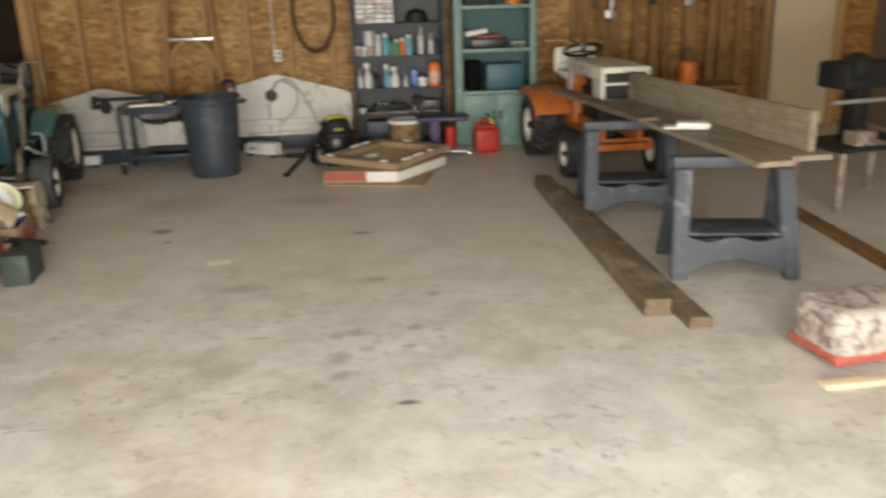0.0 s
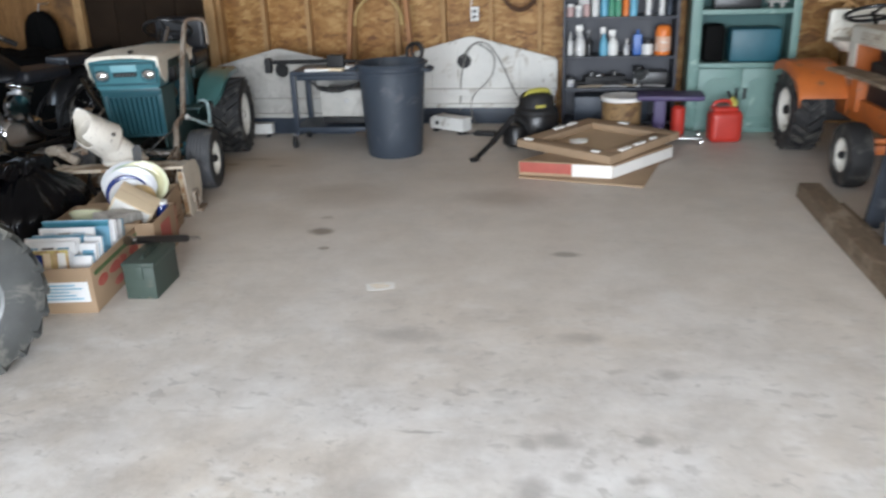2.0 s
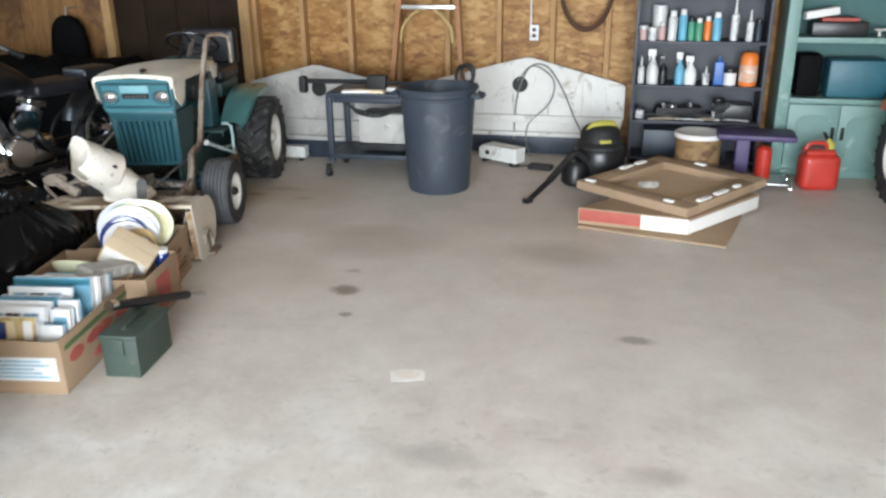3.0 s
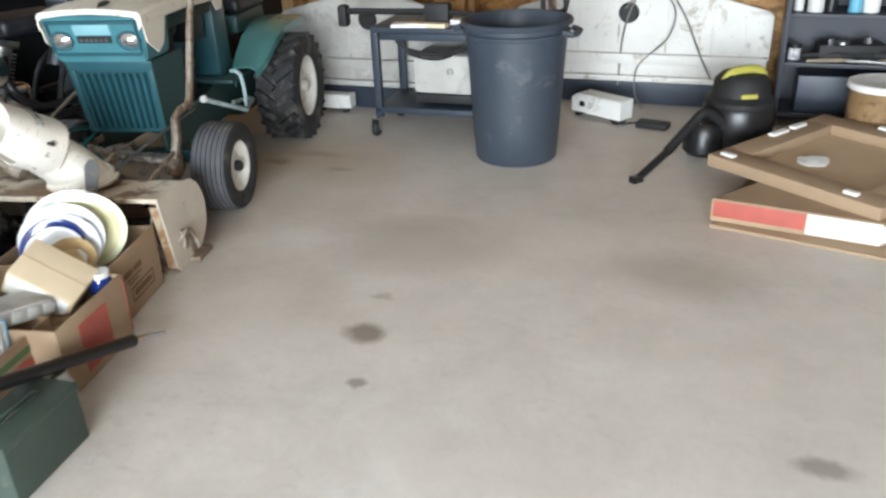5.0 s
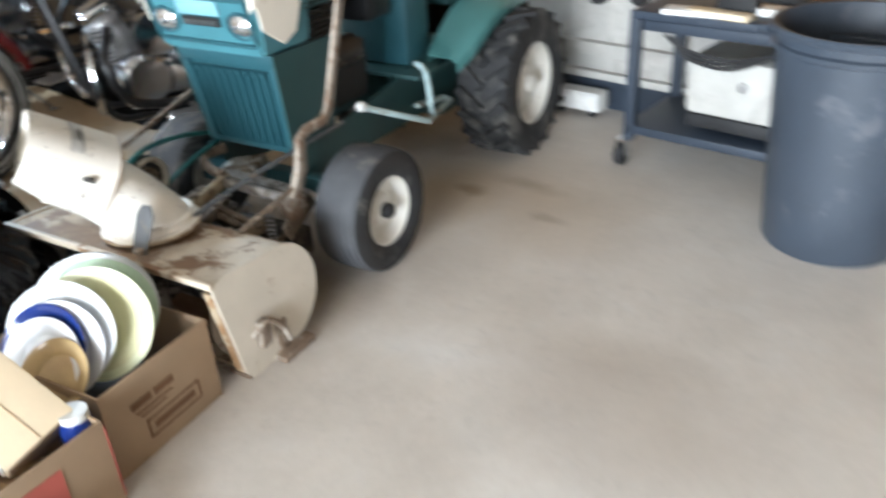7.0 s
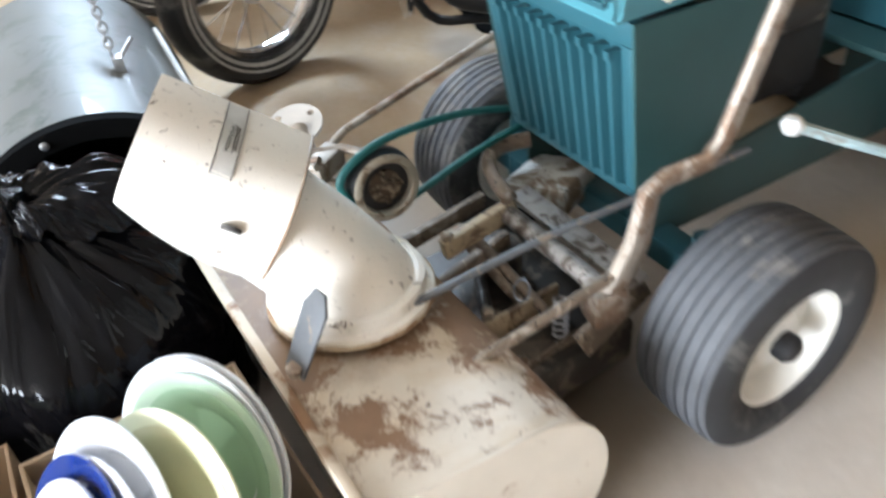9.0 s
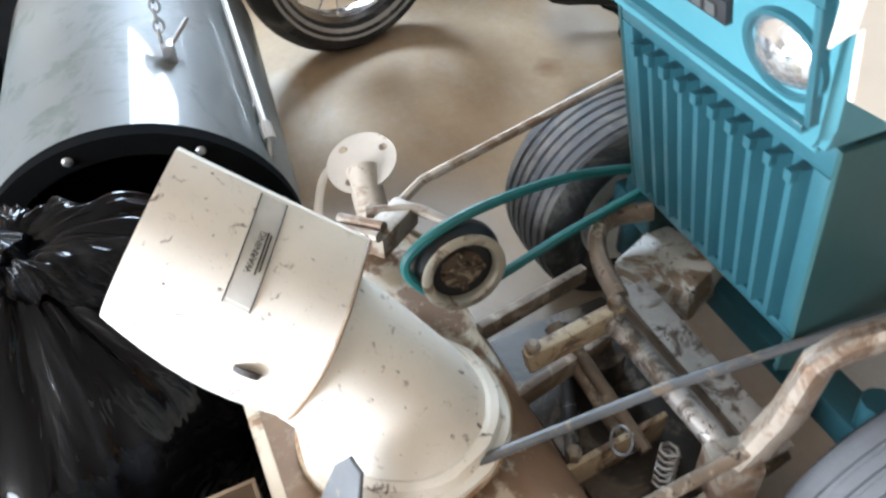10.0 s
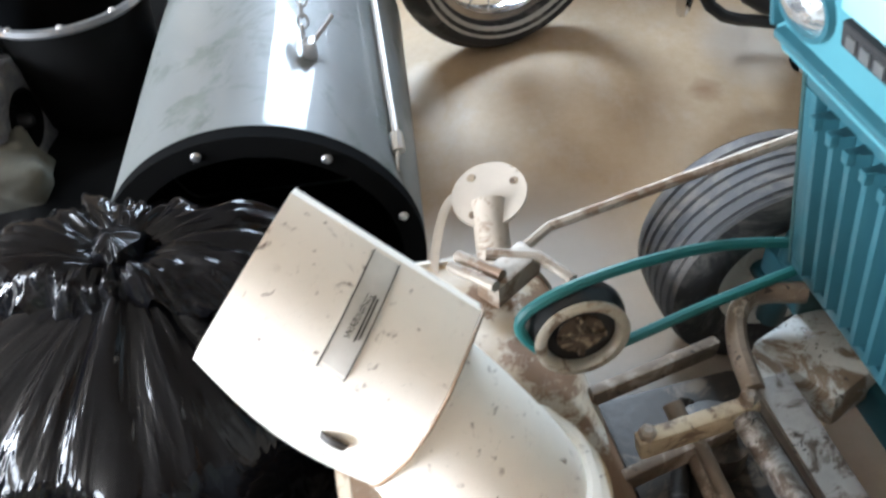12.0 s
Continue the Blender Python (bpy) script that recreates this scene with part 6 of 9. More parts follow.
def bottle(kind, x, y, z, h, r, mat, cap):
    """Spray cans, trigger bottles, tubes and jugs."""
    lab = {"can": "small spray can on the shelf", "trigger": "trigger spray bottle on the shelf", "tube": "caulking tube standing on the shelf", "jug": "plastic jug on the shelf", "jar": "squat jar with a lid on the shelf", "drum": "rounded orange bottle with a pale label"}[kind]
    t = thing({"can": "spray_can", "trigger": "spray_bottle", "tube": "caulk_tube", "jug": "jug", "jar": "jar", "drum": "orange_bottle"}[kind], lab, "bottle", pose(x, y, z), group="bottles on the shelves")
    if kind == "can":
        part("body", lathe(B(), [(0.001, 0), (r, 0), (r, h * 0.74), (r * 0.75, h * 0.8), (0.001, h * 0.8)], 18), mat, t)
        part("cap", lathe(B(), [(r * 0.72, h * 0.801), (r * 0.7, h * 0.97), (0.5 * r, h), (0.001, h)], 16), cap, t)
    elif kind == "trigger":
        part("body", lathe(B(), [(0.001, 0), (r, 0), (r * 1.05, h * 0.35), (r * 0.9, h * 0.52), (r * 0.35, h * 0.68), (r * 0.32, h * 0.76), (0.001, h * 0.76)], 18), mat, t)
        b = B()
        box(b, -r * 0.9, r * 0.45, -r * 0.3, r * 0.3, h * 0.80, h, r * 0.12)
        box(b, -r * 0.25, r * 0.25, -r * 0.25, r * 0.25, h * 0.761, h * 0.80)
        box(b, -r * 0.7, -r * 0.5, -r * 0.15, r * 0.15, h * 0.66, h * 0.80)
        part("trigger_head", b, cap, t)
    elif kind == "tube":
        part("body", lathe(B(), [(0.001, 0), (r, 0), (r, h * 0.6), (r * 0.5, h * 0.63), (0.001, h * 0.63)], 16), mat, t)
        part("nozzle", lathe(B(), [(r * 0.45, h * 0.631), (r * 0.25, h * 0.85), (r * 0.14, h), (0.001, h)], 12), cap, t)
    elif kind == "drum":
        part("body", lathe(B(), [(0.001, 0), (r * 0.95, 0), (r, h * 0.05), (r, h * 0.78), (r * 0.93, h * 0.9), (r * 0.6, h * 0.985), (0.001, h)], 28), mat, t)
        part("label_band", lathe(B(), [(r * 0.99, h * 0.12), (r * 1.015, h * 0.13), (r * 1.015, h * 0.62), (r * 0.99, h * 0.63)], 28), PEACH, t, "pale peach label")
    elif kind == "jug":
        b = B()
        box(b, -r, r, -r * 0.6, r * 0.6, 0, h * 0.82, r * 0.25, None, 3)
        part("body", b, mat, t)
        part("cap", lathe(B(), [(r * 0.32, h * 0.82), (r * 0.32, h), (0.001, h)], 14), cap, t)
    else:
        part("body", lathe(B(), [(0.001, 0), (r, 0), (r, h * 0.75), (0.001, h * 0.75)], 18), mat, t)
        part("lid", lathe(B(), [(r * 1.05, h * 0.752), (r * 1.05, h), (0.001, h)], 18), cap, t)

BLUE_P = surface("blue_plastic", (0.03, 0.12, 0.42), 0.35, 0, 0.1, 9, 60, 0.02)
CYAN_P = surface("light_blue_label", (0.15, 0.42, 0.58), 0.4, 0, 0.15, 14, 60, 0.02)
GREEN_P = surface("green_label", (0.08, 0.30, 0.18), 0.4, 0, 0.15, 14, 60, 0.02)
ORANGE_P = surface("orange_plastic", (0.75, 0.20, 0.03), 0.4, 0, 0.12, 9, 60, 0.02)
PINK_P = surface("dull_pink_label", (0.55, 0.38, 0.36), 0.5, 0, 0.15, 14, 60, 0.02)
PEACH = surface("peach_label", (0.70, 0.42, 0.28), 0.45, 0, 0.15, 16, 60, 0.02, wear=((0.75, 0.68, 0.62), 0.35, 20))
PALE_P = surface("milky_plastic", (0.66, 0.66, 0.64), 0.35, 0, 0.1, 9, 60, 0.02, wear=((0.3, 0.3, 0.35), 0.25, 14))
for kind, x, h, r, mt, cp in (
        ("jar", 0.055, 0.10, 0.03, PINK_P, PALE_P), ("jar", 0.12, 0.09, 0.03, PALE_P, WHITE_PLASTIC), ("can", 0.185, 0.12, 0.026, PINK_P, WHITE_PLASTIC),
        ("can", 0.255, 0.205, 0.031, PALE_P, WHITE_PLASTIC), ("can", 0.325, 0.215, 0.03, CYAN_P, PALE_P), ("can", 0.385, 0.16, 0.026, GREEN_P, BLACK), ("can", 0.435, 0.155, 0.026, GREEN_P, WHITE_PLASTIC),
        ("can", 0.495, 0.165, 0.027, ORANGE_P, WHITE_PLASTIC), ("can", 0.555, 0.195, 0.031, CYAN_P, WHITE_PLASTIC), ("tube", 0.675, 0.29, 0.026, PALE_P, WHITE_PLASTIC), ("tube", 0.775, 0.21, 0.024, PALE_P, PALE_P),
        ("can", 0.835, 0.15, 0.024, NAVY_STEEL, BLACK)):
    bottle(kind, 0.455 + x, 7.60 + 0.02 * math.sin(x * 40), 0.9225, h, r, mt, cp)
bottle("jar", 0.455 + 0.165, 7.70, 0.9225, 0.235, 0.05, PALE_P, PALE_P)
for kind, x, h, r, mt, cp in (
        ("tube", 0.06, 0.19, 0.025, PALE_P, PALE_P), ("trigger", 0.14, 0.245, 0.042, PALE_P, WHITE_PLASTIC), ("trigger", 0.215, 0.20, 0.03, BLACK, BLACK), ("trigger", 0.33, 0.225, 0.032, CYAN_P, WHITE_PLASTIC), ("trigger", 0.405, 0.20, 0.042, WHITE_PLASTIC, WHITE_PLASTIC),
        ("tube", 0.515, 0.13, 0.024, PALE_P, PALE_P), ("jug", 0.60, 0.20, 0.034, BLUE_P, BLUE_P), ("jar", 0.68, 0.115, 0.045, WHITE_PLASTIC, BLACK), ("drum", 0.80, 0.235, 0.062, ORANGE_P, ORANGE_P)):
    bottle(kind, 0.455 + x, 7.62 + 0.015 * math.sin(x * 31), 0.6125, h, r, mt, cp)
for kind, x, h, r, mt, cp in (("jar", 0.07, 0.08, 0.032, PALE_P, BLACK), ("jar", 0.62, 0.16, 0.04, PALE_P, BLACK), ("jar", 0.30, 0.10, 0.035, BLACK, STEEL)):
    bottle(kind, 0.455 + x, 7.62, 0.3575, h, r, mt, cp)
dr = B()
box(dr, -0.17, 0.17, -0.07, 0.07, 0, 0.09, 0.02)
tube(dr, [(-0.25, -0.05, 0.03), (0.1, -0.06, 0.05)], 0.015, 8)
tw = B()
lathe(tw, [(0.001, -0.05), (0.030, -0.045), (0.042, -0.02), (0.042, 0.02), (0.030, 0.05), (0.022, 0.10), (0.001, 0.10)], 20, pose(0.0, 0.0, 0.10, 70, 0, 30))
single("work_lamp", tw, RIM_GREY, "round grey work lamp standing among the tools", "lamp", pose(1.08, 7.56, 0.3575))
for k, (x, y, l2, rz, mt, lab) in enumerate(((0.70, 7.54, 0.24, 12, OLD_WOOD, "pale wooden tool handle on the shelf"), (0.88, 7.53, 0.20, -8, STEEL, "bare steel bar lying on the shelf"), (0.97, 7.56, 0.22, 16, OLD_WOOD, "pale wooden tool handle on the shelf"), (1.20, 7.55, 0.18, -14, STEEL, "bare steel bar lying on the shelf"))):
    single("hand_tool", tube(B(), [(-l2 / 2, 0, 0.012), (0, 0, 0.015), (l2 / 2, 0, 0.012)], [0.008, 0.012, 0.009], 8), mt, lab, "tool", pose(x, y, 0.3575, 0, 0, rz), group="tools on the shelf")
for x, y, rz, ln in ((0.78, 7.60, 10, 0.20), (0.94, 7.62, -15, 0.17), (1.24, 7.62, 5, 0.16)):
    tt = thing("power_drill", "black power drill lying on the shelf", "drill", pose(x, y, 0.3575, 0, 0, rz), group="tools on the shelf")
    part("body", lathe(B(), [(0.001, -ln / 2), (0.022, -ln / 2), (0.030, -ln / 3), (0.030, ln / 4), (0.018, ln / 3), (0.016, ln / 2), (0.001, ln / 2)], 16, at(0, 0, 0.0305, AX_X)), BLACK_DULL, tt)
    part("grip", bx(-ln / 2 + 0.01, -ln / 2 + 0.055, -0.015, 0.015, 0.040, 0.135, 0.010, Matrix.Rotation(radians(-8), 4, "Y")), BLACK, tt)
single("drill_case", dr, BLACK_DULL, "black power tool lying on the shelf", "tool", pose(0.80, 7.65, 0.3575, 0, 0, 8))
single("tool_box", bx(-0.13, 0.13, -0.08, 0.08, 0, 0.12, 0.015, pose(1.18, 7.66, 0.3575)), BLACK, "small black tool box on the shelf", "tool box")
dc = thing("drawer_cabinet", "small parts cabinet with pale labelled drawers on the shelf", "cabinet", pose(0.50, 7.55, 1.2275))
part("case", bx(0, 0.38, 0.012, 0.16, 0, 0.235, 0.003), DARK_IRON, dc)
for r in range(5):
    for c in range(4):
        dwr = part("drawer", bx(0.008 + c * 0.093, 0.092 + c * 0.093, 0.0, 0.0115, 0.008 + r * 0.045, 0.047 + r * 0.045, 0.002), PINK_P if (r + c) % 5 == 0 else PALE_P, dc)
        part("label_bar", bx(0.02 + c * 0.093, 0.078 + c * 0.093, -0.0015, -0.0003, 0.020 + r * 0.045, 0.030 + r * 0.045, 0), INK if (r * 3 + c) % 4 == 0 else PAPER, dwr)
hb = B()
lathe(hb, [(0.001, 0), (0.10, 0.0), (0.11, 0.03), (0.09, 0.10), (0.001, 0.13)], 20)
single("hard_hat", hb, BLACK_DULL, "black rounded cap on the upper shelf", "hat", pose(1.10, 7.66, 1.2275))
single("cardboard_box", bx(-0.2, 0.2, -0.11, 0.11, 0, 0.20, 0.004, pose(0.72, 7.66, 1.5225)), CARD, "brown carton high on the shelf", "box", group="cartons on the shelf")
single("dark_box", bx(-0.30, 0.30, -0.11, 0.11, 0, 0.2, 0.01, pose(0.86, 7.66, 0.0825)), NAVY_STEEL, "dark blue box on the bottom shelf", "box")

# ---- sage hutch ----
def hutch():
    t = thing("hutch", "sage teal painted hutch with open shelves over two doors", "cabinet", pose(1.455, 7.50, 0))
    W, D, H = 0.80, 0.36, 1.95
    part("side", bx(0, 0.022, 0, D, 0, H, 0.002), HUTCH, t)
    part("side", bx(W - 0.022, W, 0, D, 0, H, 0.002), HUTCH, t)
    part("back", bx(0.0225, W - 0.0225, D - 0.012, D - 0.001, 0.03, H - 0.02, 0), HUTCH_IN, t)
    part("stile", bx(-0.004, 0.075, -0.02, -0.001, 0, H, 0.004), HUTCH, t)
    part("stile", bx(W - 0.055, W + 0.004, -0.02, -0.001, 0, H, 0.004), HUTCH, t)
    for z, h in ((0.52, 0.03), (0.93, 0.03), (1.34, 0.03), (1.90, 0.04), (0.05, 0.03)):
        part("shelf", bx(0.0225, W - 0.0225, 0.0, D - 0.0125, z, z + h, 0.003), HUTCH, t)
        part("shelf_edge", bx(0.0755, W - 0.0555, -0.018, -0.0005, z - 0.005, z + h + 0.002, 0.003), HUTCH, t)
    part("plinth", bx(0.0755, W - 0.0555, -0.016, -0.0005, 0.0, 0.044, 0.003), HUTCH, t)
    for i in range(2):
        x0 = 0.078 + i * 0.3335
        d = part("door", bx(x0, x0 + 0.33, -0.03, -0.0195, 0.08, 0.512, 0.004), HUTCH, t, "raised-panel door with an arched panel")
        b = B()
        arch = [(0.055, 0.05), (0.275, 0.05), (0.275, 0.30)] + [(0.165 + 0.11 * math.cos(a), 0.30 + 0.055 * math.sin(a)) for a in [radians(15 * k) for k in range(1, 12)]] + [(0.055, 0.30)]
        prism(b, arch, 0.010, Matrix(((1, 0, 0, x0), (0, 0, 1, -0.041), (0, 1, 0, 0.085), (0, 0, 0, 1))), 0.006)
        part("raised_panel", b, HUTCH, d)
        h = B()
        hx = x0 + (0.30 if i == 0 else 0.03)
        box(h, hx - 0.012, hx + 0.012, -0.036, -0.030, 0.27, 0.36, 0.002)
        tube(h, curve_pts([(hx, -0.034, 0.285), (hx, -0.055, 0.30), (hx, -0.055, 0.335), (hx, -0.034, 0.35)], 4), 0.005, 6)
        part("handle", h, BLACK_DULL, d, "black drop handle")
hutch()
single("storage_tote", bx(-0.19, 0.19, -0.12, 0.12, 0, 0.26, 0.03, pose(1.96, 7.66, 0.5505)), surface("blue_green_tote", (0.02, 0.11, 0.15), 0.45, 0, 0.12), "dark blue-green plastic tote in the hutch", "tote")
tb = B()
box(tb, -0.08, 0.08, -0.1, 0.1, 0, 0.29, 0.03)
single("black_case", tb, BLACK_MATT, "black soft case in the hutch", "case", pose(1.65, 7.66, 0.5505))
c1 = thing("tool_case", "low dark tool case with a red lid strip", "tool case", pose(1.80, 7.64, 0.9605))
part("case", bx(-0.18, 0.18, -0.1, 0.1, 0, 0.10, 0.02), BLACK, c1)
part("lid_strip", bx(-0.12, 0.12, -0.09, 0.09, 0.1005, 0.125, 0.01), RED_PRINT, c1)
single("folded_manual", bx(-0.11, 0.11, -0.04, 0.04, 0, 0.05, 0.006, pose(1.68, 7.60, 1.09, 0, -9, 10)), PAPER, "white folded booklet on the tool case", "booklet")
sm = B()
box(sm, -0.075, 0.075, -0.05, 0.05, 0.04, 0.055, 0.004)
box(sm, -0.05, -0.03, -0.03, 0.03, 0, 0.04, 0.003)
box(sm, 0.03, 0.05, -0.03, 0.03, 0, 0.04, 0.003)
single("small_stand", sm, PANEL_DIRTY, "small pale metal stand on the hutch shelf", "stand", pose(2.10, 7.62, 0.9605))
single("orange_tape", lathe(B(), [(0.05, 0), (0.075, 0), (0.075, 0.05), (0.05, 0.05)], 24, pose(2.05, 7.62, 1.3705), closed=True), ORANGE_P, "orange tape roll on the upper shelf", "tape")
single("dark_crate", bx(-0.16, 0.16, -0.1, 0.1, 0, 0.13, 0.01, pose(1.72, 7.65, 1.3705)), BLACK_DULL, "dark crate on the upper hutch shelf", "crate")

# ---- wall things ----
def step_ladder():
    t = thing("step_ladder", "folded orange fibreglass step ladder leaning on the studs", "ladder")
    for s, (xb, xt) in (("l", (-1.44, -1.26)), ("r", (-0.78, -0.945))):
        b = B()
        rings(b, [[(x - 0.018, y - 0.035, z), (x + 0.018, y - 0.035, z), (x + 0.018, y + 0.035, z), (x - 0.018, y + 0.035, z)] for x, y, z in ((xb, 7.60, 0.0), (xt, 7.80, 2.0))])
        part("rail", b, LADDER_RAIL, t, "orange fibreglass rail")
    for z in (0.30, 1.145, 1.66):
        f = z / 2.0
        part("step", bx(-1.44 + 0.18 * f + 0.02, -0.78 - 0.165 * f - 0.02, 7.565 + 0.2 * f, 7.625 + 0.2 * f, z - 0.022, z + 0.008, 0.004), ALU, t)
    for sx, xa, xb in ((-1, -1.30, -1.36), (1, -0.91, -0.85)):
        b = B()
        tube(b, curve_pts([(xa - 0.135 * sx, 7.66, 1.118), (xa - 0.07 * sx, 7.655, 1.075), (xa - 0.005 * sx, 7.645, 0.99), (xa + 0.012 * sx, 7.64, 0.88)], 6), [0.027] * 19, 8, flat=0.4)
        part("brace", b, YELLOW_WOOD, t, "yellow step brace")
step_ladder()
hs = B()
for k in range(2):
    tube(hs, [(0.085 + (0.205 - 0.012 * k) * math.cos(a), 7.835 - 0.018 * k, 1.34 + (0.38 - 0.02 * k) * math.sin(a)) for a in [i * math.pi / 24 for i in range(48)]], 0.011, 8, closed=True)
single("hose_loop", hs, BROWN_HOSE, "dark brown hose hung in a loop on the wall", "hose")
ol = thing("outlet", "white outlet box on a stud", "outlet", pose(-0.30, 7.858, 0.945))
part("box", bx(-0.028, 0.028, -0.04, 0.0, -0.05, 0.05, 0.004), WHITE_PLASTIC, ol)
part("plate", bx(-0.035, 0.035, -0.046, -0.0405, -0.058, 0.058, 0.002), WHITE_PLASTIC, ol)
for z in (-0.022, 0.022):
    part("socket", bx(-0.014, 0.014, -0.049, -0.0462, z - 0.013, z + 0.013, 0.002), INK, ol)
cord = B()
tube(cord, [(-0.33, 7.853, 0.99), (-0.335, 7.853, 1.6), (-0.335, 7.853, 2.65)], 0.006, 6)
single("cable", cord, PAPER, "white cable stapled up the stud", "cable")

# boards, tools and scrap that lean on the wall at the far side
rnd = random.Random(5)
for i in range(11):
    x = 2.75 + i * 0.19 + rnd.uniform(-0.03, 0.03)
    w, h, lean = rnd.uniform(0.07, 0.17), rnd.uniform(1.7, 2.5), rnd.uniform(2.0, 5.0)
    single("leaning_board", bx(-w / 2, w / 2, -0.012, 0.012, 0, h, 0.002, pose(x, 7.84 - h * math.sin(radians(lean)) - 0.02, 0.001, -lean, rnd.uniform(-2, 2), 0)), BARN, "brown rough-sawn board leaning on the stud wall", "board", group="boards leaning on the wall")
for i, (x, z, w, h, mt) in enumerate(((3.05, 1.2, 0.10, 0.34, STEEL), (3.42, 1.35, 0.07, 0.4, BLACK_DULL), (3.85, 1.28, 0.09, 0.30, STEEL), (4.25, 1.4, 0.06, 0.36, BLACK_DULL))):
    b = B()
    tube(b, [(0, 0, -h / 2), (0.01, 0, h / 2)], 0.014, 8)
    box(b, -w / 2, w / 2, -0.012, 0.012, -h / 2 - 0.08, -h / 2, 0.004)
    tube(b, [(0.0, -0.01, h / 2 - 0.02), (0.0, 0.349, h / 2 - 0.01)], 0.006, 6)
    single("hanging_tool", b, mt, "worn tool hanging on the board wall", "tool", pose(x, 7.60, z + 0.25, 0, 6 * (-1) ** i, 0), group="tools hanging on the wall")
single("orange_can", lathe(B(), [(0.001, 0), (0.075, 0), (0.078, 0.01), (0.078, 0.19), (0.06, 0.21), (0.001, 0.21)], 24, pose(3.62, 7.0, 0.60)), ORANGE_P, "orange-yellow round can on a stand", "can")
def side_table():
    t = thing("side_table", "rough wooden stand with a plank top", "stand", pose(3.35, 6.86, 0))
    part("tabletop", bx(-0.1, 0.75, -0.1, 0.38, 0.57, 0.599, 0.004), BARN, t)
    for x in (-0.06, 0.66):
        for y in (-0.06, 0.29):
            part("leg", bx(x, x + 0.05, y, y + 0.05, 0, 0.5695, 0.003), BARN, t)
side_table()

# dark coat hung on the wall by the motorcycles
def hanging_coat():
    b = B()
    loops = []
    for z, w, d in ((0.28, 0.19, 0.07), (0.45, 0.20, 0.08), (0.65, 0.185, 0.085), (0.85, 0.17, 0.08), (0.96, 0.15, 0.07), (1.03, 0.10, 0.06), (1.06, 0.04, 0.04)):
        loops.append([(w * math.cos(a) * (1 + 0.08 * math.sin(a * 7 + z * 5)), d * math.sin(a) * (1 + 0.15 * math.sin(a * 9 + z * 8)), z) for a in [i * math.pi / 20 for i in range(40)]])
    rings(b, loops)
    t = thing("hanging_coat", "dark coat hanging from a hook on the wall", "coat", pose(-4.32, 7.72, 0.0))
    part("coat", b, CARPET, t)
    part("hook", tube(B(), [(0, 0, 1.05), (0, 0.02, 1.12), (0, 0.228, 1.12)], 0.008, 6), STEEL, t)
hanging_coat()


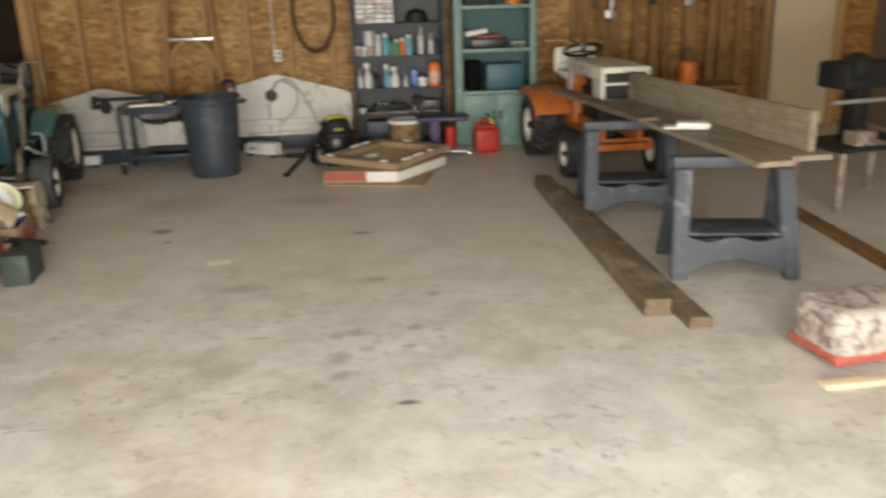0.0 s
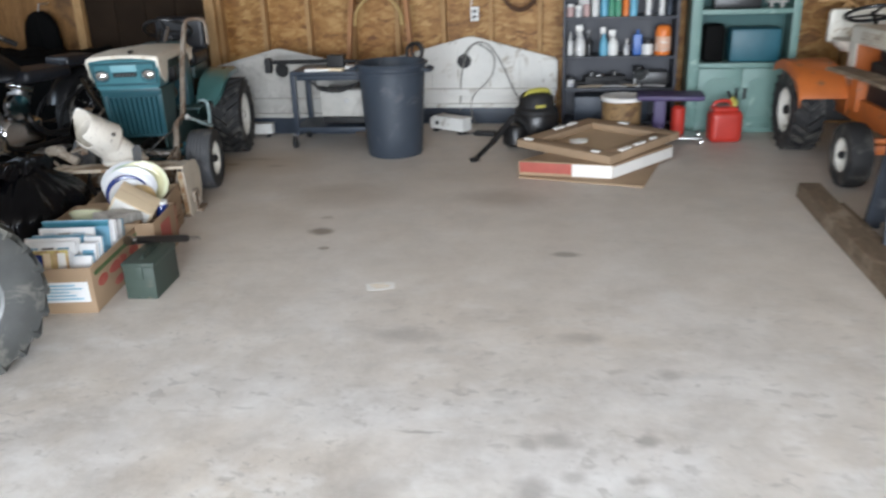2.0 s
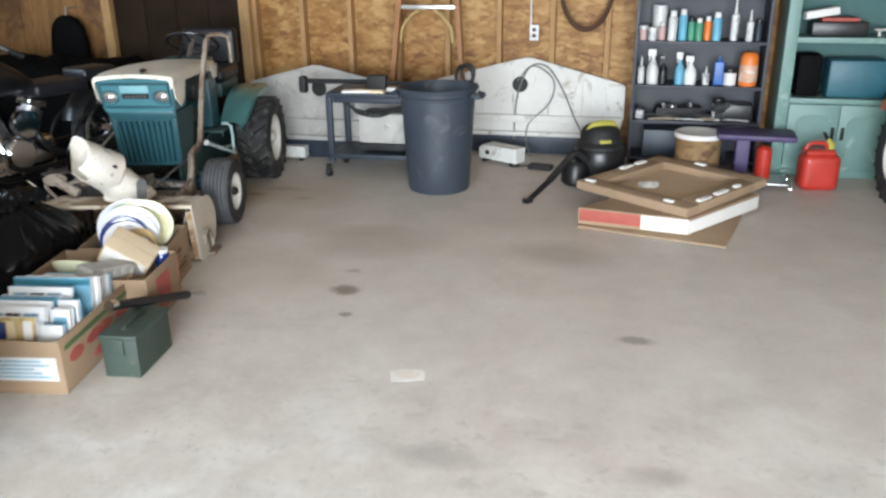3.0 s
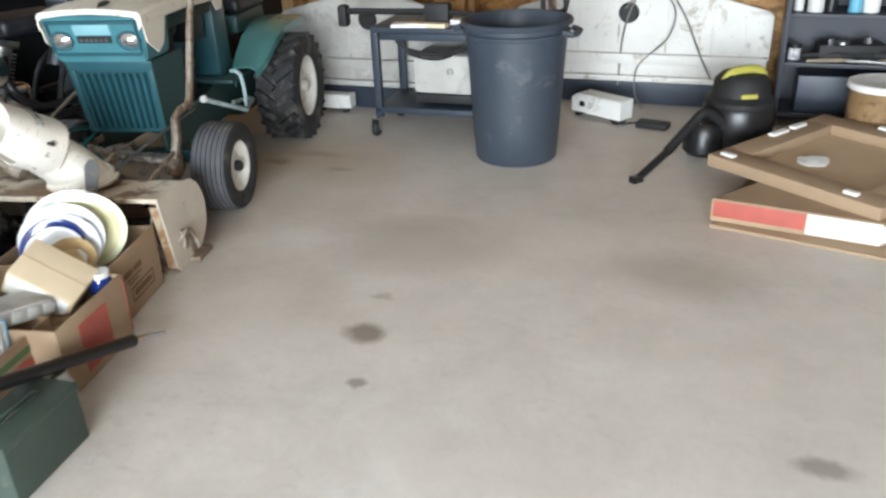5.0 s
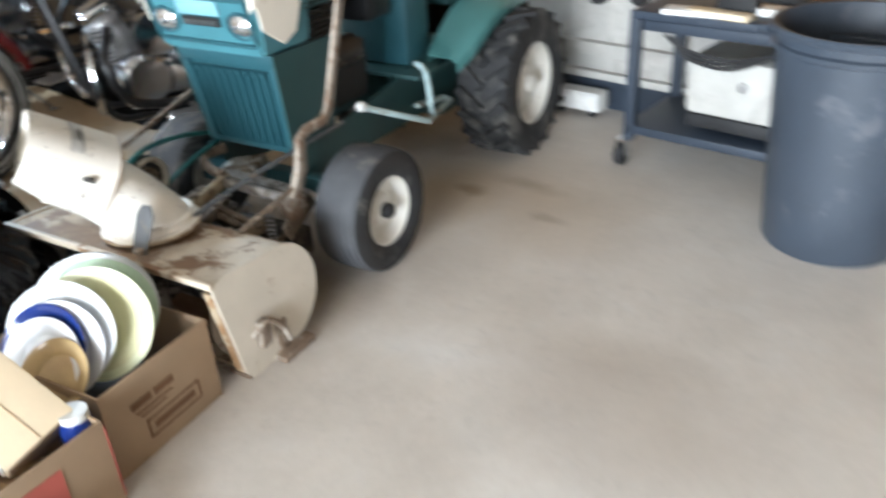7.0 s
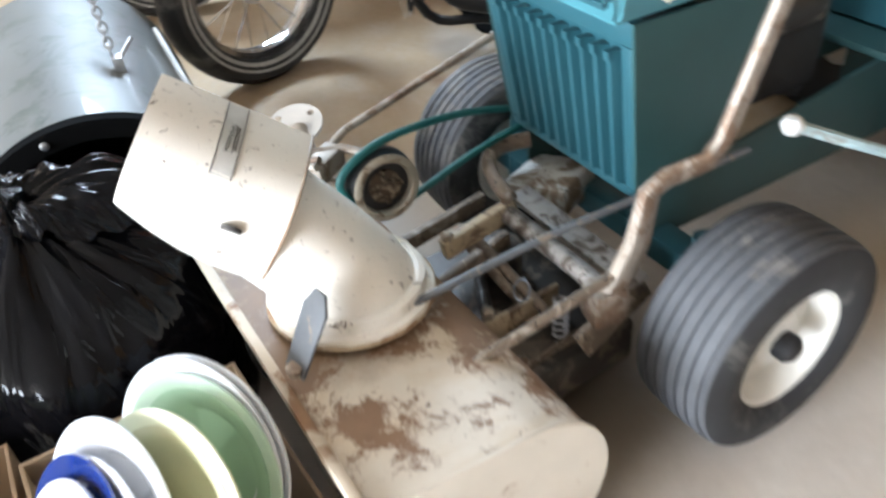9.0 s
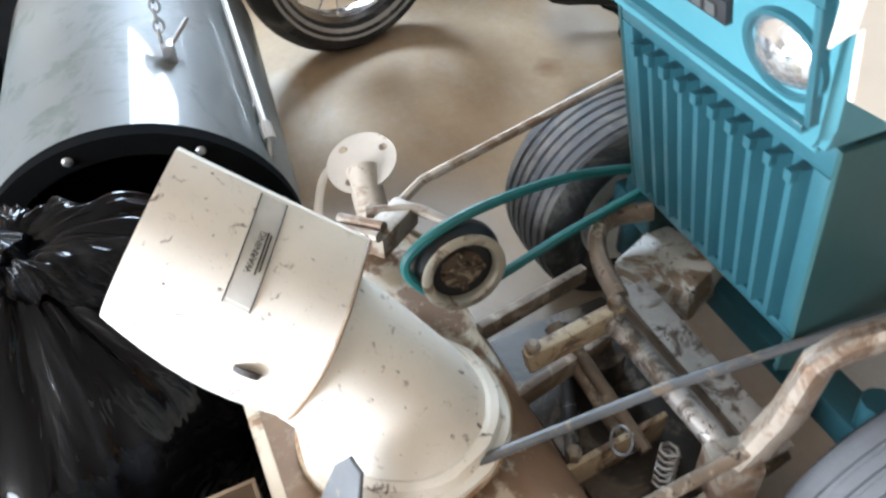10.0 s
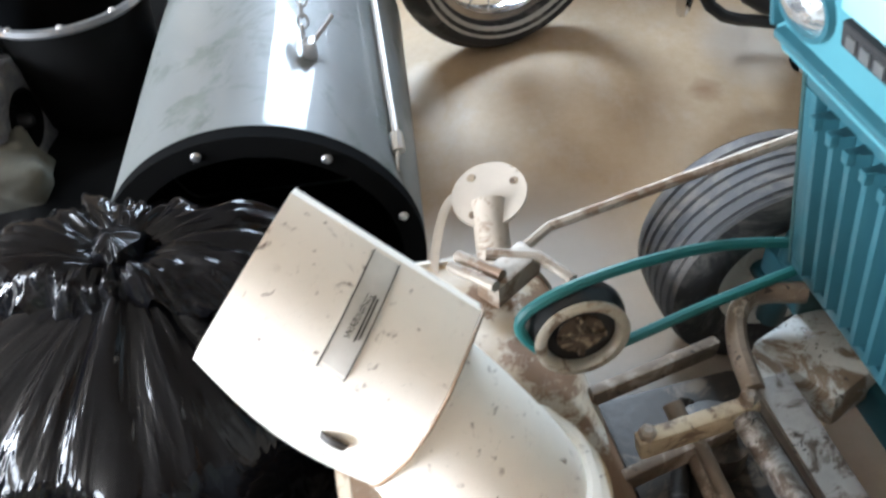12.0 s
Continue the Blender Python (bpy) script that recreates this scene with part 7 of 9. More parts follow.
# ---- orange garden tractor ----
def orange_tractor():
    t = thing("garden_tractor", "old orange garden tractor with a white hood and seat", "tractor", pose(2.63, 5.90, 0, 0, 0, 3))
    for sx in (-1, 1):
        wheel(t, sx * 0.37, 0.05, 0.2, 0.2, 0.14, 0.105, sx, "rib", RUBBER, RIM_WHITE)
        wheel(t, sx * 0.40, 1.06, 0.29, 0.29, 0.22, 0.16, sx, "lug", RUBBER, RIM_WHITE, lugs=20)
    h = B()
    loops = []
    for y, hw, z in ((-0.16, 0.195, 0.885), (-0.14, 0.20, 0.905), (0.3, 0.20, 0.912), (0.80, 0.195, 0.905)):
        sec = [(-hw, z - 0.10), (-hw, z - 0.015), (-hw + 0.015, z), (hw - 0.015, z), (hw, z - 0.015), (hw, z - 0.10)]
        ins = [(x * 0.96, zz - 0.01) for x, zz in sec[::-1]]
        loops.append([(x, y, zz) for x, zz in sec + ins])
    rings(h, loops)
    hood = part("hood", h, WHITE_HOOD, t, "white hood")
    for x0, x1, z0, z1 in ((-0.2, 0.2, 0.62, 0.655), (-0.2, 0.2, 0.765, 0.785), (-0.2, 0.2, 0.86, 0.90), (-0.2, -0.165, 0.655, 0.86), (0.165, 0.2, 0.655, 0.86)):
        part("grille_bar", bx(x0, x1, -0.165, -0.13, z0, z1, 0.005), WHITE_HOOD, hood)
    part("grille", bx(-0.166, 0.166, -0.135, -0.12, 0.656, 0.859, 0), BLACK_DULL, t, "black grille opening")
    part("badge", bx(0.02, 0.12, -0.145, -0.136, 0.69, 0.73, 0.006), RED_PRINT, t, "small red badge")
    for sx in (-1, 1):
        part("hood_side", bx(sx * 0.197 - 0.003, sx * 0.197 + 0.003, -0.125, 0.06, 0.62, 0.80, 0.001), WHITE_HOOD, hood)
        part("hood_side", bx(sx * 0.197 - 0.003, sx * 0.197 + 0.003, 0.66, 0.79, 0.52, 0.80, 0.001), WHITE_HOOD, hood)
        for i in range(4):
            part("louvre", bx(sx * 0.199 - 0.004, sx * 0.199 + 0.004, 0.12, 0.60, 0.815 + i * 0.02, 0.822 + i * 0.02, 0.001), TAN_PAINT, hood)
    e = B()
    box(e, -0.14, 0.14, 0.05, 0.55, 0.42, 0.70, 0.02)
    en = part("engine", e, BLACK_DULL, t)
    for i in range(6):
        part("cooling_fin", bx(-0.13, 0.13, 0.12, 0.45, 0.7005 + i * 0.018, 0.713 + i * 0.018, 0.002), BLACK_DULL, en)
    for sx in (-1, 1):
        part("frame_rail", bx(sx * 0.155 - 0.02, sx * 0.155 + 0.02, -0.12, 1.25, 0.30, 0.45, 0.006), ORANGE, t, "orange frame rail")
    part("side_box", bx(-0.20, 0.20, 0.55, 0.95, 0.36, 0.58, 0.02), ORANGE, t)
    ax = B()
    box(ax, -0.32, 0.32, 0.03, 0.08, 0.2, 0.26, 0.008)
    box(ax, -0.30, 0.30, 0.0, 0.03, 0.28, 0.31, 0.004)
    part("front_axle", ax, ORANGE, t)
    part("gearbox", bx(-0.28, 0.28, 0.96, 1.2, 0.22, 0.42, 0.03), BLACK_DULL, t)
    for sx in (-1, 1):
        f = B()
        loops = []
        for y, z in ((0.68, 0.44), (0.74, 0.53), (0.85, 0.60), (1.0, 0.635), (1.2, 0.64), (1.36, 0.60)):
            sec = [(0.20, z - 0.12), (0.20, z), (0.50, z), (0.515, z - 0.02), (0.515, z - 0.07), (0.508, z - 0.07), (0.506, z - 0.022), (0.495, z - 0.007), (0.207, z - 0.007), (0.207, z - 0.12)]
            loops.append([(sx * a, y, b) for a, b in sec])
        rings(f, loops)
        part("fender", f, ORANGE, t, "orange rear fender")
    part("dash", bx(-0.16, 0.16, 0.78, 0.90, 0.58, 0.88, 0.02), ORANGE, t)
    sw = B()
    cm = at(0, 1.0, 0.96) @ Matrix.Rotation(radians(-22), 4, "X")
    tube(sw, [cm @ Vector((0.17 * math.cos(a * math.pi / 14), 0.17 * math.sin(a * math.pi / 14), 0)) for a in range(28)], 0.013, 8, closed=True)
    tube(sw, [(0, 0.88, 0.86), (0, 1.0, 0.97)], 0.014, 8)
    for a in (0.5, 2.6, 4.7):
        tube(sw, [cm @ Vector((0, 0, -0.01)), cm @ Vector((0.165 * math.cos(a), 0.165 * math.sin(a), 0))], 0.009, 6)
    part("steering_wheel", sw, BLACK, t, "black steering wheel")
    s = B()
    lathe(s, [(0.001, 0.0), (0.17, 0.01), (0.215, 0.05), (0.225, 0.085), (0.21, 0.085), (0.16, 0.04), (0.001, 0.03)], 32, at(0, 1.02, 0.70))
    part("seat", s, WHITE_HOOD, t, "white pan seat")
    part("seat_back", bx(-0.2, 0.2, 1.22, 1.28, 0.74, 0.98, 0.03), WHITE_HOOD, t, "white seat back")
    part("seat_post", bx(-0.06, 0.06, 1.0, 1.16, 0.42, 0.705, 0.01), BLACK_DULL, t)
    st = B()
    rr = random.Random(3)
    for i in range(9):
        p = Vector((rr.uniform(-0.12, 0.12), 1.24 + rr.uniform(-0.05, 0.05), 0.985))
        tube(st, curve_pts([p, p + Vector((rr.uniform(-0.08, 0.08), rr.uniform(-0.05, 0.05), 0.05)), p + Vector((rr.uniform(-0.18, 0.18), rr.uniform(-0.05, 0.05), rr.uniform(0.0, 0.10)))], 4), 0.010, 6)
    part("rope_bundle", st, STUD, t, "tan rope bundle on the seat back")
WHITE_HOOD = surface("white_hood_paint", (0.72, 0.70, 0.62), 0.42, 0, 0.1, 6, 60, 0.1, wear=((0.45, 0.38, 0.28), 0.2, 8))
orange_tractor()

# ---- saw horses with boards ----
def saw_horse():
    """Folding plastic saw horse: two leg frames with a scalloped brace, hinged at the top."""
    t = thing("saw_horse", "blue-grey folding plastic saw horse", "saw horse", group="saw horses")
    W, H = 0.64, 0.628
    part("top_beam", bx(-W / 2, W / 2, -0.045, 0.045, H - 0.06, H, 0.008), BLUE_HORSE, t)
    for sy in (-1, 1):
        ym, yb = sy * 0.045, sy * 0.22
        sk = lambda z: ym + (yb - ym) * (1 - z / (H - 0.06))
        def leg(x0t, x1t, x0b, x1b):
            b = B()
            th = 0.022
            rings(b, [[(x0, sk(z) - th, z), (x1, sk(z) - th, z), (x1, sk(z) + th, z), (x0, sk(z) + th, z)] for z, x0, x1 in ((0.0, x0b, x1b), (H - 0.062, x0t, x1t))])
            bmesh.ops.bevel(b, geom=b.edges[:], offset=0.006, segments=2, affect="EDGES")
            return b
        part("leg", leg(-0.31, -0.22, -0.335, -0.255), BLUE_HORSE, t)
        part("leg", leg(0.22, 0.31, 0.255, 0.335), BLUE_HORSE, t)
        b = B()
        up = [(-0.262 + 0.524 * i / 16, 0.205 + 0.012 * math.cos(i * math.pi / 4)) for i in range(17)]
        lo = [(0.27 - 0.54 * i / 16, 0.03 + 0.075 * math.sin(math.pi * i / 16)) for i in range(17)]
        m = Matrix(((1, 0, 0, 0), (0, (ym - yb) / (H - 0.06), 1, yb - 0.012), (0, 1, 0, 0), (0, 0, 0, 1)))
        prism(b, up + lo, 0.024, m)
        part("brace", b, BLUE_HORSE, t)
    part("tray", bx(-0.24, 0.24, -0.15, 0.15, 0.22, 0.235, 0.004), BLUE_HORSE, t)
    return t
horse = saw_horse()
horse.matrix_basis = pose(2.585, 3.59, 0, 0, 0, -9)
copy_thing(horse, pose(2.42, 4.88, 0, 0, 0, -6))

def board(x, y, z, w, l, h, rz, mat, label, name="board", warp=0.004, group="boards on the saw horses", tiltx=0.0, tilty=0.0):
    b = B()
    n = 14
    loops = []
    for i in range(n + 1):
        yy = l * i / n
        dz = warp * math.sin(i * 0.9 + x * 7)
        dx = warp * 1.5 * math.sin(i * 0.5 + z * 9)
        loops.append([(-w / 2 + dx, yy, dz), (-w / 2 + dx + 0.004, yy, h + dz), (w / 2 + dx - 0.004, yy, h + dz), (w / 2 + dx, yy, dz)])
    rings(b, loops)
    bmesh.ops.bevel(b, geom=[e for e in b.edges if len(e.link_faces) == 2 and e.calc_face_angle() > 0.9], offset=0.003, segments=1, affect="EDGES")
    return single(name, b, mat, label, "board", pose(x, y, z, tiltx, tilty, rz), group=group)
board(2.66, 3.25, 0.632, 0.20, 2.44, 0.028, 5.5, OLD_WOOD, "weathered grey-brown board lying on the saw horses")
board(2.885, 3.33, 0.632, 0.23, 2.36, 0.028, 5.8, OLD_WOOD, "weathered grey-brown board lying on the saw horses")
board(2.455, 4.6, 0.666, 0.15, 1.75, 0.022, 7.5, PLANK, "dark rough board laid over the others")
board(2.925, 3.42, 0.662, 0.035, 2.28, 0.212, 6.7, OLD_WOOD, "wide weathered board standing on its edge", warp=0.002)
pp = B()
box(pp, -0.13, 0.13, -0.06, 0.06, 0, 0.012, 0.003)
box(pp, -0.05, 0.14, -0.07, 0.05, 0.0125, 0.04, 0.006)
single("folded_paper", pp, PAPER, "folded white papers on the boards", "paper", pose(2.57, 4.26, 0.668, 0, 0, -18))
board(1.985, 2.94, 0.001, 0.13, 2.75, 0.085, 0.4, PLANK, "heavy dirty plank on the floor", group="planks on the floor", warp=0.0015)
board(2.125, 2.77, 0.001, 0.105, 2.62, 0.055, 2.0, PLANK, "dirty plank on the floor beside the saw horse", group="planks on the floor", warp=0.0015)
board(3.40, 2.2, 0.001, 0.10, 2.6, 0.035, -2, BARN, "reddish board on the floor", group="planks on the floor", warp=0.001)

def concrete_sack():
    b = B()
    box(b, -0.30, 0.30, -0.15, 0.15, 0.0, 0.24, 0.05, None, 4)
    bmesh.ops.subdivide_edges(b, edges=[e for e in b.edges if e.calc_length() > 0.1], cuts=4, use_grid_fill=True)
    roughen(b, 0.018, 9)
    lo = min(v.co.z for v in b.verts)
    for v in b.verts:
        v.co.z -= lo
    t = thing("concrete_sack", "printed paper sack, white over a red band, on the floor", "sack", pose(2.755, 2.45, 0.0, 0, 0, 8))
    part("sack", b, CONCRETE_BAG, t)
    r = B()
    box(r, -0.306, 0.306, -0.156, 0.156, 0.025, 0.075, 0.02, None, 3)
    bmesh.ops.subdivide_edges(r, edges=[e for e in r.edges if e.calc_length() > 0.1], cuts=4, use_grid_fill=True)
    roughen(r, 0.014, 9)
    part("red_band", r, RED_PRINT, t, "red printed band")
    single("timber_scrap", bx(-0.16, 0.16, -0.03, 0.03, 0.0, 0.018, 0.004, pose(2.53, 2.17, 0.0, 0, 0, 3)), CREAM_CARD, "pale timber scrap beside the sack", "timber")
concrete_sack()

def shop_machine():
    t = thing("bench_vise_stand", "dark metal machine stand with a vise and hand wheels", "machine", pose(3.95, 4.75, 0, 0, 0, 12))
    part("table", bx(-0.25, 0.5, -0.2, 0.3, 0.40, 0.43, 0.006), BLACK_DULL, t)
    for x in (-0.2, 0.42):
        for y in (-0.16, 0.24):
            b = B()
            tube(b, [(x * 1.15, y * 1.2, 0), (x, y, 0.40)], 0.02, 8)
            part("leg", b, RUSTY, t)
    part("column", bx(0.02, 0.14, 0.02, 0.16, 0.431, 0.86, 0.01), BLACK_DULL, t)
    hd = B()
    box(hd, -0.18, 0.26, -0.08, 0.2, 0.80, 0.98, 0.03)
    lathe(hd, [(0.001, -0.05), (0.08, -0.05), (0.1, 0), (0.08, 0.08), (0.001, 0.08)], 20, at(-0.1, -0.05, 0.95, AX_X))
    part("head", hd, BLACK_DULL, t)
    part("bar", bx(-0.3, 0.6, -0.12, -0.09, 0.72, 0.745, 0.003), ALU, t)
    v = B()
    box(v, -0.1, 0.06, -0.16, -0.02, 0.4305, 0.53, 0.012)
    tube(v, [(-0.02, -0.18, 0.48), (-0.02, -0.34, 0.48)], 0.014, 8)
    tube(v, [(-0.12, -0.33, 0.48), (0.08, -0.33, 0.48)], 0.008, 6)
    part("vise", v, RUSTY, t, "rusty vise")
shop_machine()

# ---- boxes on the floor ----
def open_carton(name, label, m, w, d, h, mat, flap=0.0):
    t = thing(name, label, "box", m, group="open cartons on the floor")
    th = 0.006
    part("base", bx(-w, 0, 0, d, 0, th, 0), mat, t)
    part("side", bx(-th, 0, 0, d, th + 0.0005, h, 0.001), mat, t)
    part("side", bx(-w, -w + th, 0, d, th + 0.0005, h, 0.001), mat, t)
    part("side", bx(-w + th + 0.0005, -th - 0.0005, 0, th, th + 0.0005, h, 0.001), mat, t)
    part("side", bx(-w + th + 0.0005, -th - 0.0005, d - th, d, th + 0.0005, h, 0.001), mat, t)
    return t
# carton of books: near right corner is its origin
M1 = pose(-1.508, 3.728, 0, 0, 0, 9.5)
t = open_carton("book_carton", "open fruit carton with red and green print, full of books", M1, 0.37, 0.66, 0.215, CARD)
part("green_stripe", bx(0.0005, 0.0025, 0.03, 0.60, 0.165, 0.185, 0), GREEN_PRINT, t, "green printed stripe")
for y0, y1, z0, z1 in ((0.05, 0.16, 0.095, 0.145), (0.18, 0.40, 0.10, 0.15), (0.43, 0.58, 0.10, 0.15), (0.22, 0.34, 0.03, 0.07)):
    b = B()
    prism(b, [((y0 + y1) / 2 + (y1 - y0) / 2 * math.cos(a), (z0 + z1) / 2 + (z1 - z0) / 2 * math.sin(a)) for a in [i * math.pi / 8 for i in range(16)]], 0.002, Matrix(((0, 0, 1, 0.0005), (1, 0, 0, 0), (0, 1, 0, 0), (0, 0, 0, 1))))
    part("red_print", b, RED_PRINT, t, "red fruit print")
part("label_sheet", bx(-0.33, -0.022, -0.0025, -0.0005, 0.055, 0.150, 0), BOOK_B, t, "bluish white paper label")
for i in range(5):
    part("label_bar", bx(-0.31 + 0.02 * (i % 2), -0.05 - 0.03 * (i % 3), -0.0035, -0.0026, 0.068 + i * 0.016, 0.074 + i * 0.016, 0), CYAN_P, t)
def book(x0, y, w, h, th, cover, back, lean):
    """A book with its front cover to the near side: boards, page block and a printed panel with bars."""
    bk = thing("book", "book standing aslant in the open carton", "book", M1 @ pose(x0, y, 0.012, -lean, 0, 0), group="books in the carton")
    part("cover", bx(0, w, 0, 0.003, 0, h, 0.001), cover, bk)
    part("back_cover", bx(0, w, th - 0.003, th, 0, h, 0.001), back, bk)
    part("page_block", bx(0.003, w - 0.004, 0.0032, th - 0.0032, 0.003, h - 0.005, 0.0005), PAPER, bk)
    return bk
rnd = random.Random(11)
for x0, y, w, h, th, cv, bc, panel in (
        (-0.355, 0.035, 0.235, 0.265, 0.022, BOOK_C, BOOK_B, "pictures"), (-0.105, 0.040, 0.085, 0.235, 0.03, BOOK_B, BOOK_A, ""),
        (-0.350, 0.085, 0.245, 0.285, 0.018, BOOK_B, BOOK_B, "bars"), (-0.355, 0.130, 0.250, 0.290, 0.024, BOOK_B, BOOK_A, "bars"), (-0.095, 0.100, 0.075, 0.270, 0.030, BOOK_B, BOOK_B, "frame"),
        (-0.345, 0.185, 0.240, 0.285, 0.020, BOOK_A, BOOK_B, ""), (-0.100, 0.165, 0.080, 0.280, 0.026, BOOK_B, BOOK_A, "frame"), (-0.340, 0.240, 0.260, 0.300, 0.022, BOOK_B, BOOK_A, "bars"),
        (-0.350, 0.300, 0.315, 0.315, 0.016, BOOK_A, BOOK_B, "strip"), (-0.340, 0.345, 0.310, 0.300, 0.026, BOOK_B, BOOK_B, ""), (-0.330, 0.41, 0.28, 0.27, 0.03, BOOK_C, BOOK_B, ""), (-0.33, 0.48, 0.28, 0.26, 0.03, BOOK_B, BOOK_A, "")):
    bk = book(x0, y, w, h, th, cv, bc, 9)
    if panel == "pictures":
        for k, (px, pw, mt) in enumerate(((0.012, 0.05, DARK_RED), (0.068, 0.052, BLUE_DISH), (0.125, 0.03, CREAM_CARD), (0.160, 0.022, TAN_DISH), (0.188, 0.035, PAPER))):
            part("cover_picture", bx(px, px + pw, -0.0015, -0.0003, h - 0.085, h - 0.012 - 0.006 * (k % 2), 0), mt, bk)
    elif panel == "bars":
        for k in range(3):
            part("cover_bar", bx(0.02 + 0.07 * k, 0.075 + 0.07 * k, -0.0015, -0.0003, h - 0.045 - 0.008 * k, h - 0.025, 0), (BOOK_A, INK, BOOK_A)[k], bk)
    elif panel == "frame":
        part("cover_picture", bx(0.012, w - 0.012, -0.0015, -0.0003, h - 0.095, h - 0.03, 0), BOOK_A, bk)
    elif panel == "strip":
        part("cover_bar", bx(0.0, w, -0.0015, -0.0003, h - 0.03, h - 0.008, 0), TEAL_STRIP, bk)

# carton with the red patch, and the cream carton lying on it
M2 = pose(-1.507, 4.29, 0, 0, 0, 10.5)
t = open_carton("red_print_carton", "open brown carton with a red printed patch", M2, 0.535, 0.36, 0.23, CARD)
part("red_patch", bx(0.0005, 0.0025, 0.10, 0.25, 0.03, 0.19, 0), RED_PRINT, t, "red printed patch")
part("red_edge", bx(-0.003, 0.002, 0.3605, 0.3625, 0.02, 0.21, 0), RED_PRINT, t)
ex = Vector((0.165, 0.056, -0.118)).normalized()
ez = ex.cross(Vector((0.0, 0.994, 0.113))).normalized()
cream = Matrix((ex, ez.cross(ex), ez)).transposed().to_4x4()
cream.translation = (-1.792, 4.561, 0.371)
cm = thing("cream_carton", "cream card carton lying aslant in the brown one", "box", cream)
part("carton", box(B(), 0, 0.212, -0.165, 0.0, -0.10, 0, 0.005), CREAM_CARD, cm)
part("lid_seam", bx(0.004, 0.208, -0.084, -0.080, 0.0003, 0.0015, 0.0003), CARD_PALE, cm)
part("flap", bx(0.2125, 0.2145, -0.16, -0.006, -0.095, -0.004, 0.0005), CARD, cm, "folded end flap in brown card")
part("flap", bx(0.01, 0.2, -0.1685, -0.1655, -0.09, -0.006, 0.0005), PAPER, cm, "white paper side")
jr = thing("glass_jar", "small jar with a blue band in the carton", "jar", M2 @ pose(-0.06, 0.34, 0.14, 0, 0, 0))
part("body", lathe(B(), [(0.001, 0), (0.035, 0), (0.037, 0.07), (0.03, 0.09), (0.001, 0.09)], 20), BLUE_DISH, jr)
part("lid", lathe(B(), [(0.031, 0.0905), (0.031, 0.108), (0.001, 0.108)], 20), WHITE_PLASTIC, jr)
single("filler_paper", roughen(box(B(), -0.36, -0.03, 0.02, 0.27, 0.02, 0.17, 0.05, M2, 4), 0.02, 11), BROWN_DRUM, "crumpled brown paper in the carton", "paper")
ty = B()
box(ty, -0.12, 0.12, -0.05, 0.05, 0, 0.055, 0.006)
for i in range(5):
    box(ty, -0.11 + i * 0.05, -0.075 + i * 0.05, -0.055, -0.05, 0.01, 0.045, 0.002)
single("plastic_tray", ty, PANEL_DIRTY, "grey slotted tray lying over the cartons", "tray", M2 @ pose(-0.20, 0.06, 0.225, 6, 12, 70))

# carton of dishes
M3 = pose(-1.634, 4.668, 0, 0, 0, 14)
t = open_carton("dish_carton", "open brown carton full of upright plates", M3, 0.42, 0.335, 0.235, CARD)
for y0, y1, z0, z1 in ((0.07, 0.13, 0.145, 0.165), (0.14, 0.20, 0.145, 0.165), (0.08, 0.19, 0.128, 0.134), (0.09, 0.17, 0.115, 0.12)):
    part("print_bar", bx(0.0005, 0.002, y0, y1, z0, z1, 0), BROWN_INK, t)
for z in (0.045, 0.093):
    part("print_bar", bx(0.0005, 0.002, 0.10, 0.27, z, z + 0.006, 0), BROWN_INK, t)
for yv in (0.10, 0.264):
    part("print_bar", bx(0.0005, 0.002, yv, yv + 0.006, 0.0512, 0.0928, 0), BROWN_INK, t)
part("print_bar", bx(0.0005, 0.002, 0.12, 0.25, 0.062, 0.082, 0), BROWN_INK, t)
def plate_dish(label, m, rx, ry, mat, well=True):
    b = B()
    prof = [(0.001, 0.0), (0.62, 0.0), (0.72, 0.010), (1.0, 0.020), (1.0, 0.024), (0.70, 0.016), (0.60, 0.006), (0.001, 0.006)]
    lathe(b, prof, 48, m @ Matrix.Diagonal((rx, ry, 1.0, 1)))
    inner = {GREEN_DISH: GREEN_WELL, CREAM_DISH: YELLOW_WELL}.get(mat)
    if not inner:
        return single("plate", b, mat, label, "plate", group="plates in the carton")
    t = thing("plate", label, "plate", group="plates in the carton")
    part("body", b, mat, t)
    g = lathe(B(), [(0.001, 0.0075), (0.60, 0.0075), (0.70, 0.0175), (0.84, 0.0215), (0.84, 0.0195), (0.70, 0.0155), (0.60, 0.0058), (0.001, 0.0058)], 48, m @ Matrix.Diagonal((rx, ry, 1.0, 1)))
    part("glaze", g, inner, t, "darker glaze in the well")
    return t
